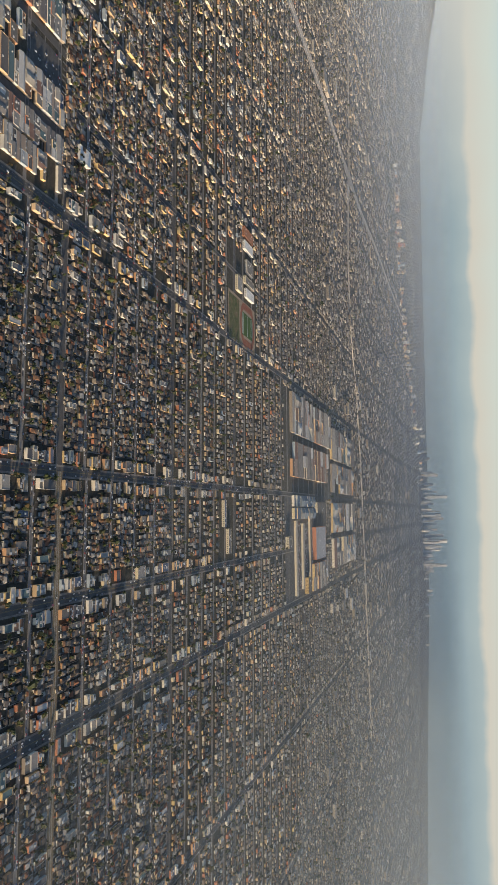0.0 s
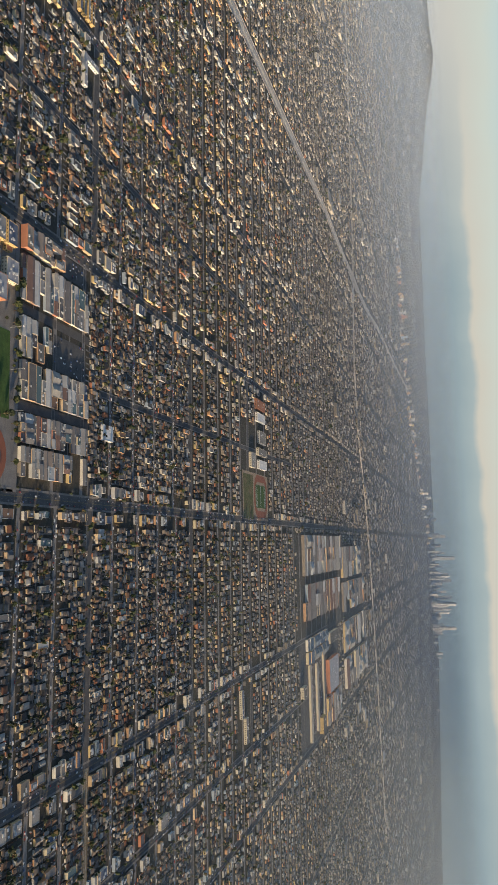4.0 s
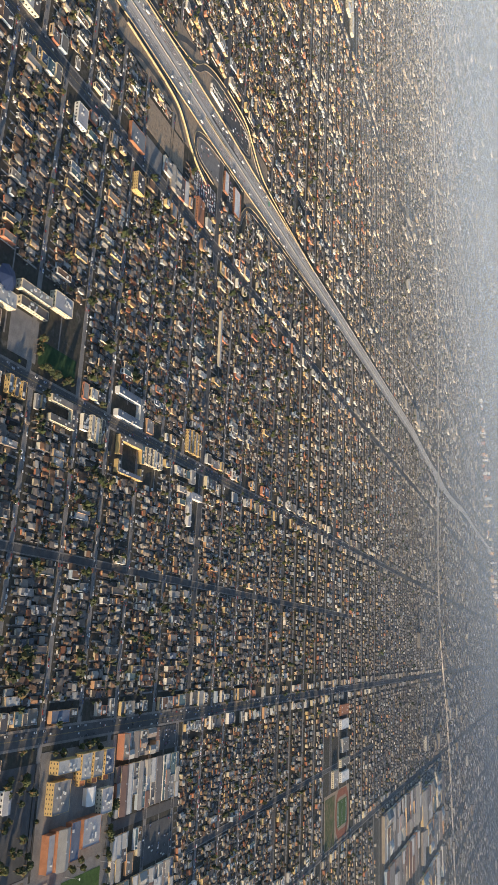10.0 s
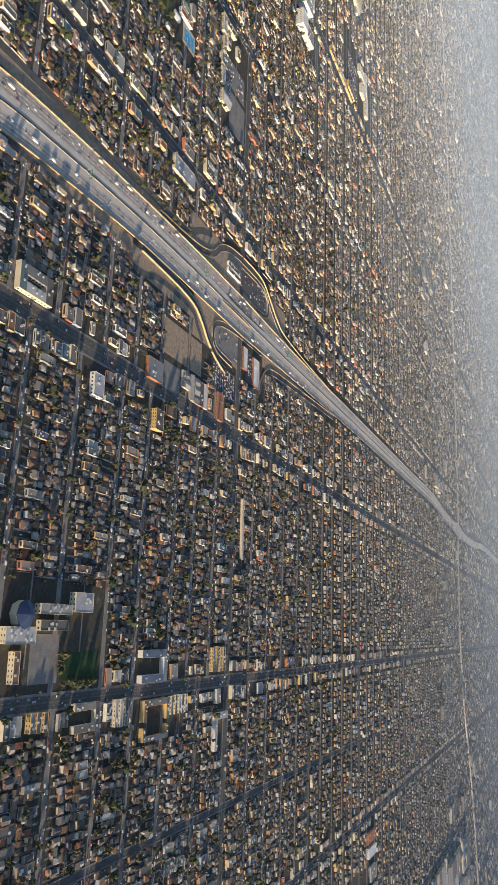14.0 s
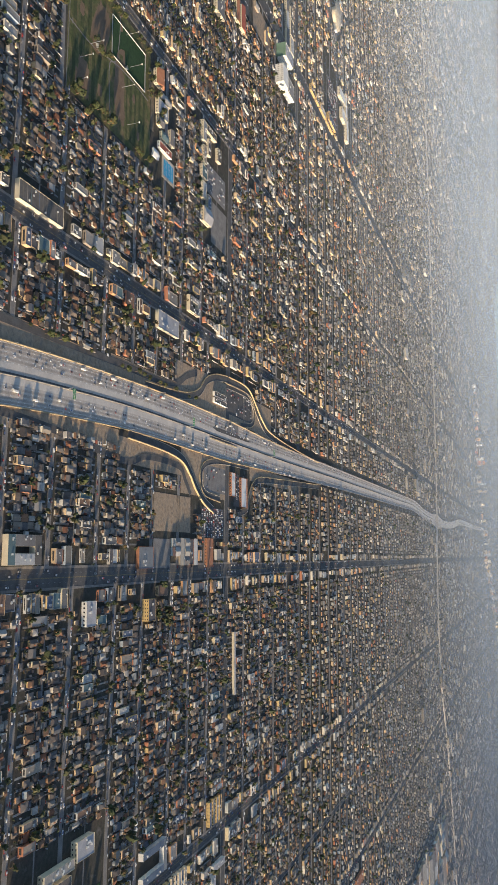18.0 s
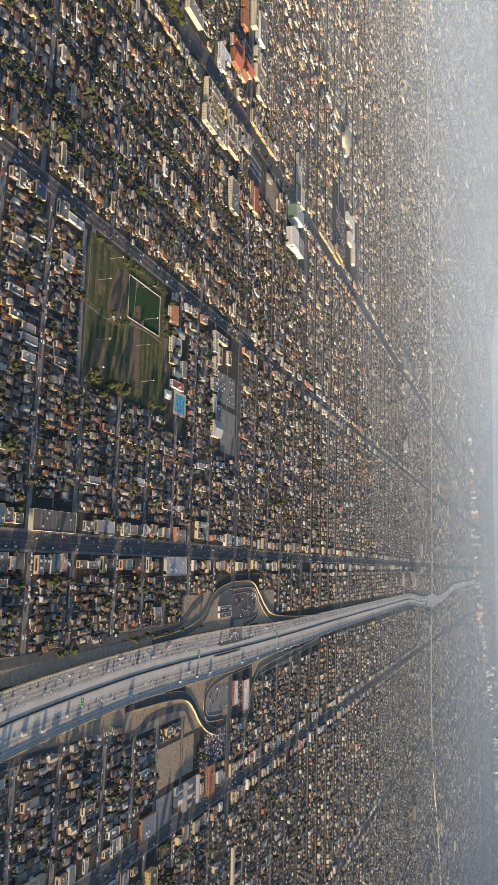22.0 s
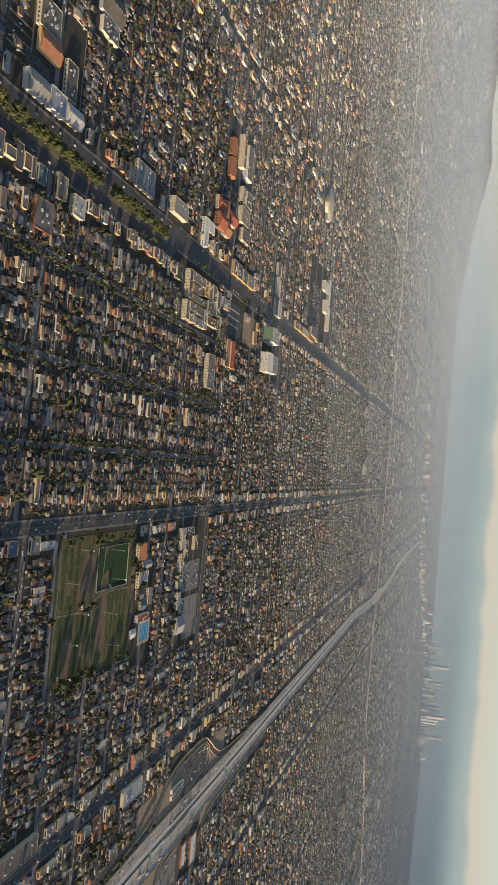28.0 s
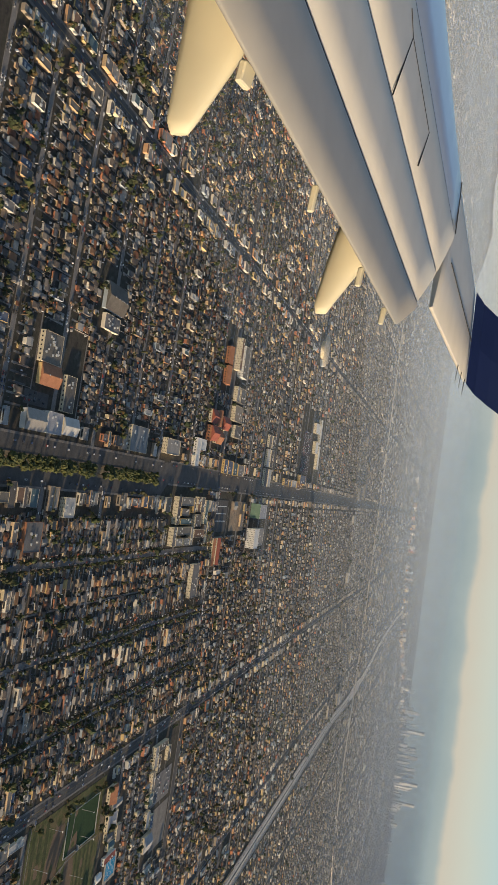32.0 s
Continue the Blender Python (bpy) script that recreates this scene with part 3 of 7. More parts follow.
def fill_block(a0, a1, b0, b1, along_x, dense=1.0):
    """Two rows of lots, back to back, between the streets at b0 and b1."""
    length, depth = a1 - a0, b1 - b0
    if length < 8 or depth < 10:
        return
    if depth > 27 and b0 < 760:
        alleys.append(("ew" if along_x else "ns", (b0 + b1) / 2, a0, a1))
    for side in (0, 1):
        pitch = rng.uniform(3.3, 4.5) if b0 < 700 else rng.uniform(4.2, 5.2)
        n = max(1, int(length / pitch))
        a = a0 + (np.arange(n) + 0.5) * length / n + rng.uniform(-0.5, 0.5, n)
        setback = rng.uniform(0.19, 0.27, n) * depth
        b = b0 + setback if side == 0 else b1 - setback
        lb = rng.uniform(2.6, 5.4, n)
        la = rng.uniform(0.5, 0.78, n) * pitch
        h = np.where(rng.random(n) < 0.14, rng.uniform(2.2, 2.8, n), rng.uniform(1.15, 1.5, n))
        rh = rng.uniform(0.35, 0.8, n) * float(np.interp(b0, [600, 1500], [1.0, 0.5]))
        keep = rng.random(n) < 0.95
        bar = (rng.random(n) < 0.10) & keep
        one = keep & ~bar
        put_houses(a[one], b[one], la[one], lb[one], h[one], rh[one], along_x, np.where(rng.random(one.sum()) < 0.6, rng.uniform(0.15, 0.38, one.sum()), 0.0))
        bb, ll = b[bar] + (3 if side == 0 else -3), rng.uniform(8, 12, bar.sum())
        args = (a[bar], bb, rng.uniform(3.0, 4.2, bar.sum()), ll) if along_x else (bb, a[bar], ll, rng.uniform(3.0, 4.2, bar.sum()))
        put_shops(*args, rng.uniform(2.0, 2.8, bar.sum()))
        back = rng.random(n) < float(np.interp(b0, [600, 1500], [0.92, 0.05])) * dense
        bm_ = (b0 + depth * rng.uniform(0.39, 0.45, n)) if side == 0 else (b1 - depth * rng.uniform(0.39, 0.45, n))
        put_houses(a[back] + rng.uniform(-1.2, 1.2, back.sum()), bm_[back], rng.uniform(1.6, 3.2, back.sum()), rng.uniform(1.8, 4.6, back.sum()),
                   rng.uniform(0.9, 1.25, back.sum()), rng.uniform(0.1, 0.5, back.sum()), along_x, np.full(back.sum(), 0.1))
        if b0 < 640:
            # annexes and rear cottages that break up the outlines
            for spread, share_ in ((0.09, 0.6), (0.17, 0.6), (0.24, 0.3)):
                some = keep & (rng.random(n) < share_)
                m = some.sum()
                ab, bb_ = a[some] + rng.uniform(-1.3, 1.3, m), b[some] + rng.choice([-1, 1], m) * rng.uniform(0.6, 1.2, m) * spread * depth
                put_houses(ab, bb_, rng.uniform(1.1, 2.3, m), rng.uniform(1.2, 2.6, m), rng.uniform(0.8, 1.3, m), rng.uniform(0.1, 0.45, m), along_x, rng.uniform(0, 0.3, m))
            # what stands about in the yards: fences, driveways, sheds, bins, shrubs
            put = lambda heap, pa, pb, la_, lb_, *more: heap.add(*kept(*((pa, pb, la_, lb_) if along_x else (pb, pa, lb_, la_)), *more))
            edge = a0 + np.arange(n + 1) * length / n
            mid_b = b0 + depth * (0.30 if side == 0 else 0.70)
            put(fences, edge, np.full(n + 1, mid_b), np.full(n + 1, 0.1), np.full(n + 1, depth * 0.34), rng.uniform(0.35, 0.7, n + 1))
            dside = a + (la / 2 + 0.55)
            put(drives, dside, (b0 if side == 0 else b1) + (1 if side == 0 else -1) * depth * 0.2, np.full(n, 0.95), np.full(n, depth * 0.36), np.full(n, 0.03))
            c = int(n * (5.0 if b0 < 420 else 1.7))
            put(clutter, rng.uniform(a0, a1, c), b0 + depth * (rng.uniform(0.02, 0.5, c) if side == 0 else rng.uniform(0.5, 0.98, c)), rng.gamma(2.6, 0.23, c), rng.gamma(2.6, 0.23, c), rng.uniform(0.2, 1.2, c))
            c = int(n * (1.3 if b0 < 420 else 0.4))
            put(shrubs, rng.uniform(a0, a1, c), b0 + depth * (rng.choice([0.03, 0.12, 0.36, 0.47], c) if side == 0 else rng.choice([0.97, 0.88, 0.64, 0.53], c)), rng.uniform(0.3, 0.9, c), rng.uniform(0.3, 0.9, c), rng.uniform(0.3, 0.9, c))
        nt = int(n * (1.15 if b0 < 480 else 0.9) * dense)
        ta, tb = rng.uniform(a0, a1, nt), (b0 + rng.choice([0.05, 0.33, 0.46], nt) * depth if side == 0 else b1 - rng.choice([0.05, 0.33, 0.46], nt) * depth)
        tb = tb + rng.uniform(-0.8, 0.8, nt)
        put_trees(*((ta, tb) if along_x else (tb, ta)), rng.gamma(2.6, 0.48, nt).clip(0.5, 3.6))


def fill_front(x0, x1, y0, y1, rich=0.0):
    """Shops in a row along an avenue, side by side from y0 to y1."""
    rich = rich or (0.9 if y0 < 500 else 0.65)
    y = y0
    ys, ds = [], []
    while y < y1 - 4:
        d = rng.gamma(3.2, 1.45) + 1.6
        if rng.random() < rich and y + d < y1:
            ys.append(y + d / 2), ds.append(d - rng.uniform(0.3, 1.2))
        y += d
    n = len(ys)
    if n:
        put_shops(np.full(n, (x0 + x1) / 2) + rng.uniform(-0.8, 0.8, n), np.array(ys), (x1 - x0) * rng.uniform(0.35, 1.0, n), np.array(ds), rng.uniform(1.2, 2.6, n))
    m = int((y1 - y0) / 9)
    put_trees(rng.choice([x0 + 0.3, x1 - 0.3], m), rng.uniform(y0, y1, m), rng.gamma(4.0, 0.34, m).clip(0.6, 2.6))


def street_rows(lo, hi, given=()):
    """Where the cross streets lie between lo and hi: those given, and the arterials and evenly spaced ones past them."""
    ys = [y for y in given if lo <= y <= hi]
    y = (max(ys) if ys else lo) + rng.uniform(34, 40)
    while y < hi:
        near = min(ARTERIALS, key=lambda q: abs(q - y))
        y = near if abs(near - y) < 19 else y
        ys.append(y)
        y += rng.uniform(34, 40)
    return sorted(set(ys))


ARTERIALS = [457, 640, 820, 1000, 1180, 1360, 1540, 1720, 1900]
GIVEN = {-828: [125, 163, 201, 236, 278, 310, 339, 375, 418, 457], -667: [137, 177, 217, 257.5, 299, 330, 368, 394.5, 425, 457], -499: [222, 261, 300, 331, 366, 411, 458],
         -190: [220, 260, 300, 338, 377, 415, 457, 489, 530, 567, 605], -341: [260, 300, 335, 362, 410, 445], -992: [160, 197, 234, 345, 372, 404, 457], -1352: [105, 140, 184, 230, 277, 324, 384, 425, 463, 500, 545, 592]}
MIDDLE, FAR = 2000.0, 4250.0
lines = sorted(AVENUES)
side_streets = []
for xa, xb in zip(lines, lines[1:]):
    x0, x1 = xa + AVENUES[xa] + 1.2, xb - AVENUES[xb] - 1.2
    lo = 60.0 if -1800 < xa < 300 else max(60.0, (xa - 10) / 0.52 - 190 if xa > 0 else (-1175 - xb) / 0.72 - 190)
    if lo > MIDDLE:
        continue
    if xa == -1172:
        # long blocks that run the other way
        for y0, y1 in zip([60, 187, 252, 377], [187, 252, 377, 466]):
            fill_front(x0, x0 + 12, y0 + 3.5, y1 - 3.5)
            if y0 > 300:
                fill_front(-1164, x0 - 0.5, y0 + 3.5, y1 - 3.5, 0.8)
            cols = [x0 + 12, -1119, -1072, -1031, x1]
            for c0, c1 in zip(cols, cols[1:]):
                fill_block(y0 + 3.5, y1 - 3.5, c0 + 2.3, c1 - 2.3, False)
        for c in cols[1:-1]:
            side_streets.append(("ns", c, 60, 466))
            for off in (-2.3, 2.3):
                ty = np.arange(90, 460, 3.4) + rng.uniform(-1.2, 1.2, 109)
                ty = ty[rng.random(len(ty)) < 0.8]
                put_trees(np.full(len(ty), c + off), ty, rng.uniform(0.8, 1.9, len(ty)))
        for y in (187, 252, 377):
            side_streets.append(("ew", y, x0 - 1.2, x1 + 1.2))
        lo = 466.0
        ys = [466] + street_rows(495, MIDDLE)
    else:
        ys = street_rows(lo, MIDDLE, GIVEN.get(xa, ()))
    for y0, y1 in zip(ys, ys[1:]):
        s = 2.9
        deep = float(np.interp(y0, [500, 1300], [9.0, 6.0]))
        x0, x1 = xa + half_width(xa, y0) + 1.2, xb - half_width(xb, y0) - 1.2
        fill_front(x0, x0 + deep, y0 + s, y1 - s)
        fill_front(x1 - deep, x1, y0 + s, y1 - s)
        if xa == -828 and y0 < 1200:
            fill_block(x0 + deep + 1.5, -780, y0 + s, y1 - s, True)
            fill_block(-736 if y0 < 690 else -748, x1 - deep - 1.5, y0 + s, y1 - s, True)
        else:
            cuts = [y0, 272, 308, y1] if xa == -992 and y0 == 234 else [y0, y1]
            for c0, c1 in zip(cuts, cuts[1:]):
                fill_block(x0 + deep + 1.5 if len(cuts) == 2 else -906, x1 - deep - 1.5, c0 + s, c1 - s, True)
            side_streets += [("ew", c, -907, x1 + 1.2) for c in cuts[1:-1]]
    for y in ys:
        if min(abs(y - q) for q in ARTERIALS) > 4:
            if xa == -828 and y < 1200:
                side_streets.append(("ew", y, x0 - 1.2, -780))
                side_streets.append(("ew", y, -737, x1 + 1.2))
            else:
                side_streets.append(("ew", y, x0 - 1.2, x1 + 1.2))

# districts far off: larger buildings, fewer of them, that take over little by little
thin = lambda y: np.clip((y - 1350) / 650, 0, 1)
for heap in (houses, shops, trees):
    heap.rows = [r[rng.random(len(r)) > thin(r[:, 1])] for r in heap.rows]
for y in 1360 + 13.5 * np.arange(170) + 0.045 * np.arange(170) ** 2:
    x = np.arange(-1175 - 0.72 * (y + 130), 10 + 0.52 * (y + 130), 10.5 + (y - 1360) / 380)
    x = x + rng.uniform(-4.0, 4.0, len(x))
    gap = np.min(np.abs(x[:, None] - np.array(lines)[None]), 1)
    x = x[(gap > 7) & (rng.random(len(x)) < 0.9 * thin(y))]
    yy = y + rng.uniform(-8, 8, len(x))
    n = len(x)
    ok = (np.hypot(x + 590, yy + 60) < 4270) & clear(x, yy)
    houses.add(x[ok], yy[ok], rng.uniform(5, 9.0, n)[ok], rng.uniform(5, 10, n)[ok], rng.gamma(4, 0.42, n)[ok], rng.uniform(0.08, 0.35, n)[ok], rng.random(n)[ok] < 0.5, rng.uniform(0, 0.3, n)[ok])
side_streets = [q for q in side_streets if rng.random() > thin(q[1] if q[0] == "ew" else 0.0)]


# ---- ground and roads ----
M["faded"] = mat("faded_paint", [(0.36, 0.35, 0.33)], 0.8, by="none", wear=0.3)
bm = bmesh.new()
last = None
for r in [2600.0] + [2700 + 82 * k for k in range(21)] + [5200, 7000]:
    ring = []
    for k in range(240):
        a = 2 * math.pi * k / 240
        x, y = RING[0] + r * math.sin(a), RING[1] + r * math.cos(a)
        ring.append(bm.verts.new((x, y, float(rise(x, y)))))
    if last is None:
        bm.faces.new(ring[::-1])
    else:
        for k in range(240):
            bm.faces.new((last[k], ring[k], ring[(k + 1) % 240], last[(k + 1) % 240]))
    last = ring
bmesh.ops.recalc_face_normals(bm, faces=bm.faces)
if bm.faces[0].normal.z < 0:
    bmesh.ops.reverse_faces(bm, faces=bm.faces)
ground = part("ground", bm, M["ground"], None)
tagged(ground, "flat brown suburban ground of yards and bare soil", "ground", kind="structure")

for x, half in AVENUES.items():
    y0 = 40 if -1800 < x < 400 else (0.0 if x < 0 else 100)
    y1 = math.sqrt(max(0, 4300 ** 2 - (x + 590) ** 2)) - 60
    # the carriageway narrows away from the wide stretch
    y_n, wide, cx = (352, 7.0, -1167) if x == -1172 else (480, 0.78 * half, x)
    half = 11.0 if x == -1172 else half
    far_end = min(y1, 2100 + rng.uniform(0, 900)) if x not in (-1172, -190, -667) else y1
    reach = list(np.linspace(2000, max(far_end, 2050), 16))
    bm = ribbon([(cx, y0), (cx, y_n), (x, y_n + 12), (x, 1400), (x, 1900)] + [(x, y) for y in reach], [2 * half, 2 * half, 2 * wide, 2 * wide, 1.3 * wide] + [1.2 * wide] * 16, 0.06, 0.26)
    ob = part("road", bm, M["asphalt"], None)
    on_land(ob.data)
    tagged(ob, "straight dark asphalt avenue between rows of shops", "road", "avenues", "structure")
    spans = []
    for s in (-1, 1):
        spans.append((cx + s * (half + 0.6) - 0.6, cx + s * (half + 0.6) + 0.6, y0, y_n, -0.2, 0.12))
        spans.append((x + s * (wide + 0.6) - 0.6, x + s * (wide + 0.6) + 0.6, y_n + 12, 1250, -0.2, 0.12))
    tagged(part("pavement", boxed(*spans), M["footway"], None), "pale concrete pavements along an avenue", "pavement", "pavements", "structure")
    if -1400 < x < 300 and x != -1172:
        v = [(x + off - 0.04, x + off + 0.04, y0, 700, 0.05, 0.075) for off in (-0.12, 0.12)]
        tagged(part("lane_markings", boxed(*v), M["yellow"], None), "worn yellow double line on the avenue", "road marking", "centre lines", "structure")
for x, half in ((-667, 4.3), (-828, 3.7), (-499, 2.9), (-190, 3.3)):
    v = [(x + o * half - 0.05, x + o * half + 0.05, y, y + 1.3, 0.05, 0.072) for o in (-0.5, 0.5) for y in np.arange(130, 478, 4.5)]
    tagged(part("lane_markings", boxed(*v), M["faded"], None), "faded white lane dashes on the avenue", "road marking", "lane dashes", "structure")
for q in ARTERIALS:
    pts = [(x, lean(x, q)) for x in (-2900, 1500)]
    tagged(part("road", ribbon(pts, 6.6, 0.09), M["asphalt"], None), "straight dark asphalt cross street", "road", "cross streets", "structure")
    pts2 = [[(x, lean(x, q) + s * 3.8) for x in (-2900, 1500)] for s in (-1, 1)]
    for p in pts2:
        tagged(part("pavement", ribbon(p, 1.0, 0.05), M["footway"], None), "pale concrete pavement along a cross street", "pavement", "pavements", "structure")


for xa, xb, ya, yb in LANES:
    tagged(part("road", ribbon([(xa, ya), (xb, yb)], 3.2, 0.065, 0.2), M["asphalt"], None), "grey street that runs north through the blocks", "road", "lesser streets", "structure")
    for o in (-2.0, 2.0):
        tagged(part("pavement", ribbon([(xa + o, ya), (xb + o, yb)], 0.7, 0.13, 0.2), M["footway"], None), "pale concrete pavement along a lesser street", "pavement", "pavements", "structure")


def streets_mesh(given, half_wide, low):
    v, n = [], 0
    quads = []
    for kind, c, s0, s1 in given:
        for off, half, z in ((0, half_wide, low if kind == "ew" else low + 0.015),):
            if kind == "ew":
                p = [(s0, lean(s0, c) + off - half, z), (s1, lean(s1, c) + off - half, z), (s1, lean(s1, c) + off + half, z), (s0, lean(s0, c) + off + half, z)]
            else:
                p = [(c - half, s0, z), (c + half, s0, z), (c + half, s1, z), (c - half, s1, z)]
            v += p
            quads.append((n, n + 1, n + 2, n + 3))
            n += 4
    return np.array(v), np.array(quads)


v, q = streets_mesh([a for a in alleys if clear(np.array([(a[2] + a[3]) / 2]), np.array([a[1]]))[0] or a[3] - a[2] > 100], 0.5, 0.022)
tagged(new("alleys", mesh_of("alleys", v, [q], [M["footway"]])), "narrow worn alleys behind the houses", "road", kind="structure")
v, q = streets_mesh(side_streets, 1.25, 0.04)
ob = new("side_streets", mesh_of("side_streets", v, [q], [M["street"]]))
tagged(ob, "grid of narrow grey residential streets", "road", kind="structure")
kerb_v, kerb_q, n = [], [], 0
for kind, c, s0, s1 in side_streets:
    for off in (-1.55, 1.55):
        e0, e1 = off - 0.28, off + 0.28
        top = 0.1 if kind == "ew" else 0.12
        if kind == "ew":
            lo = [(s0, lean(s0, c) + e0), (s1, lean(s1, c) + e0), (s1, lean(s1, c) + e1), (s0, lean(s0, c) + e1)]
        else:
            lo = [(c + e0, s0), (c + e1, s0), (c + e1, s1), (c + e0, s1)]
        kerb_v += [(*p, 0.0) for p in lo] + [(*p, top) for p in lo]
        kerb_q += [(n + 4, n + 5, n + 6, n + 7)] + [(n + i, n + (i + 1) % 4, n + 4 + (i + 1) % 4, n + 4 + i) for i in range(4)]
        n += 8
ob = new("pavement", mesh_of("pavement", np.array(kerb_v), [np.array(kerb_q)], [M["footway"]]))
tagged(ob, "pale concrete pavements along the residential streets", "pavement", kind="structure")


# ---- houses, shops and trees in bulk ----
def houses_mesh(name, rows, side_mat="wall", roof_mat="roof"):
    """Walls and a hipped or gabled roof with eaves for every row."""
    n = len(rows)
    x, y, w, d, h, rh, flip, hip = rows.T
    sx, sy = np.array([-1, 1, 1, -1]) / 2, np.array([-1, -1, 1, 1]) / 2
    wall = np.zeros((n, 8, 3))
    wall[:, :4, 0] = wall[:, 4:, 0] = x[:, None] + w[:, None] * sx
    wall[:, :4, 1] = wall[:, 4:, 1] = y[:, None] + d[:, None] * sy
    wall[:, 4:, 2] = h[:, None]
    o = 0.35
    roof = np.zeros((n, 6, 3))
    f = flip > 0.5
    along, across = np.where(f, w, d) + 2 * o, np.where(f, d, w) + 2 * o
    ra = np.array([-1, 1, 1, -1]) / 2
    rb = np.array([-1, -1, 1, 1]) / 2
    la, lb = along[:, None] * ra, across[:, None] * rb
    ridge = along[:, None] * np.array([-0.5, 0.5]) * (1 - 2 * hip[:, None])
    A = np.concatenate([la, ridge], 1)
    B = np.concatenate([lb, np.zeros((n, 2))], 1)
    roof[:, :, 0] = x[:, None] + np.where(f[:, None], A, -B)
    roof[:, :, 1] = y[:, None] + np.where(f[:, None], B, A)
    roof[:, :4, 2] = h[:, None] - 0.05
    roof[:, 4:, 2] = (h + rh)[:, None]
    verts = np.concatenate([wall, roof], 1).reshape(-1, 3)
    base = np.arange(n)[:, None] * 14
    wq = np.concatenate([base + np.array([i, (i + 1) % 4, 4 + (i + 1) % 4, 4 + i]) for i in range(4)])
    rq = np.concatenate([base + np.array(q) for q in ((8, 9, 13, 12), (10, 11, 12, 13))])
    rt = np.concatenate([base + np.array(q) for q in ((9, 10, 13), (11, 8, 12))])
    return mesh_of(name, verts, [wq, rq, rt], [M[side_mat], M[roof_mat]], [np.zeros(len(wq)), np.ones(len(rq)), np.ones(len(rt))])


def shops_mesh(name, rows, units=True, side_mat="wall", top="flat"):
    """Flat-roofed buildings with a parapet and boxes of plant on the roof."""
    n = len(rows)
    x, y, w, d, h = rows.T
    sx, sy = np.array([-1, 1, 1, -1]) / 2, np.array([-1, -1, 1, 1]) / 2
    P = np.zeros((n, 20, 3))
    for k, (shrink, z) in enumerate(((0, 0 * h), (0, h), (0.11, h), (0.11, h - 0.16), (0.1, h - 0.14))):
        P[:, 4 * k:4 * k + 4, 0] = x[:, None] + (w - shrink)[:, None] * sx
        P[:, 4 * k:4 * k + 4, 1] = y[:, None] + (d - shrink)[:, None] * sy
        P[:, 4 * k:4 * k + 4, 2] = z[:, None]
    base = np.arange(n)[:, None] * 20
    ring = lambda a, b: np.concatenate([base + np.array([a + i, a + (i + 1) % 4, b + (i + 1) % 4, b + i]) for i in range(4)])
    wq = np.concatenate([ring(0, 4), ring(4, 8), ring(8, 12)])
    rq = base + np.array([16, 17, 18, 19])
    verts, polys, idx = [P.reshape(-1, 3)], [wq, rq], [np.zeros(len(wq)), np.ones(len(rq))]
    if units:
        m = rng.poisson(1.6, n)
        who = np.repeat(np.arange(n), m)
        c = len(who)
        ux, uy = x[who] + w[who] * rng.uniform(-0.33, 0.33, c), y[who] + d[who] * rng.uniform(-0.33, 0.33, c)
        us, ut, uh = rng.uniform(0.35, 0.9, c), rng.uniform(0.35, 0.9, c), rng.uniform(0.3, 0.7, c)
        U = np.zeros((c, 8, 3))
        U[:, :4, 0] = U[:, 4:, 0] = ux[:, None] + us[:, None] * 2 * sx
        U[:, :4, 1] = U[:, 4:, 1] = uy[:, None] + ut[:, None] * 2 * sy
        U[:, :4, 2], U[:, 4:, 2] = (h[who] - 0.2)[:, None], (h[who] - 0.2 + uh)[:, None]
        b2 = np.arange(c)[:, None] * 8 + n * 20
        uq = np.concatenate([b2 + np.array([i, (i + 1) % 4, 4 + (i + 1) % 4, 4 + i]) for i in range(4)] + [b2 + np.array([4, 5, 6, 7])])
        verts.append(U.reshape(-1, 3)), polys.append(uq), idx.append(np.full(len(uq), 2))
    return mesh_of(name, np.concatenate(verts), polys, [M[side_mat], M[top], M["unit"]], idx)


def crown(clumps, seed, flat=0.8, size=1.0):
    """Corners and triangles of a crown made of uneven clumps of leaves, about 1 across at radius 1."""
    r = np.random.default_rng(seed)
    octa = np.array([(1, 0, 0), (-1, 0, 0), (0, 1, 0), (0, -1, 0), (0, 0, 1), (0, 0, -1)], float)
    tri = np.array([(0, 2, 4), (2, 1, 4), (1, 3, 4), (3, 0, 4), (2, 0, 5), (1, 2, 5), (3, 1, 5), (0, 3, 5)])
    vs, ts = [], []
    for k in range(clumps):
        c = r.normal(size=3)
        c = c / np.linalg.norm(c) * r.uniform(0.35, 0.85) / size ** 1.5
        c[2] = c[2] * flat + 0.1
        s = r.uniform(0.36, 0.60) * size
        turn = np.linalg.qr(r.normal(size=(3, 3)))[0]
        vs.append((octa * s * r.uniform(0.75, 1.15, (6, 1))) @ turn + c)
        ts.append(tri + 6 * k)
    return np.concatenate(vs), np.concatenate(ts)


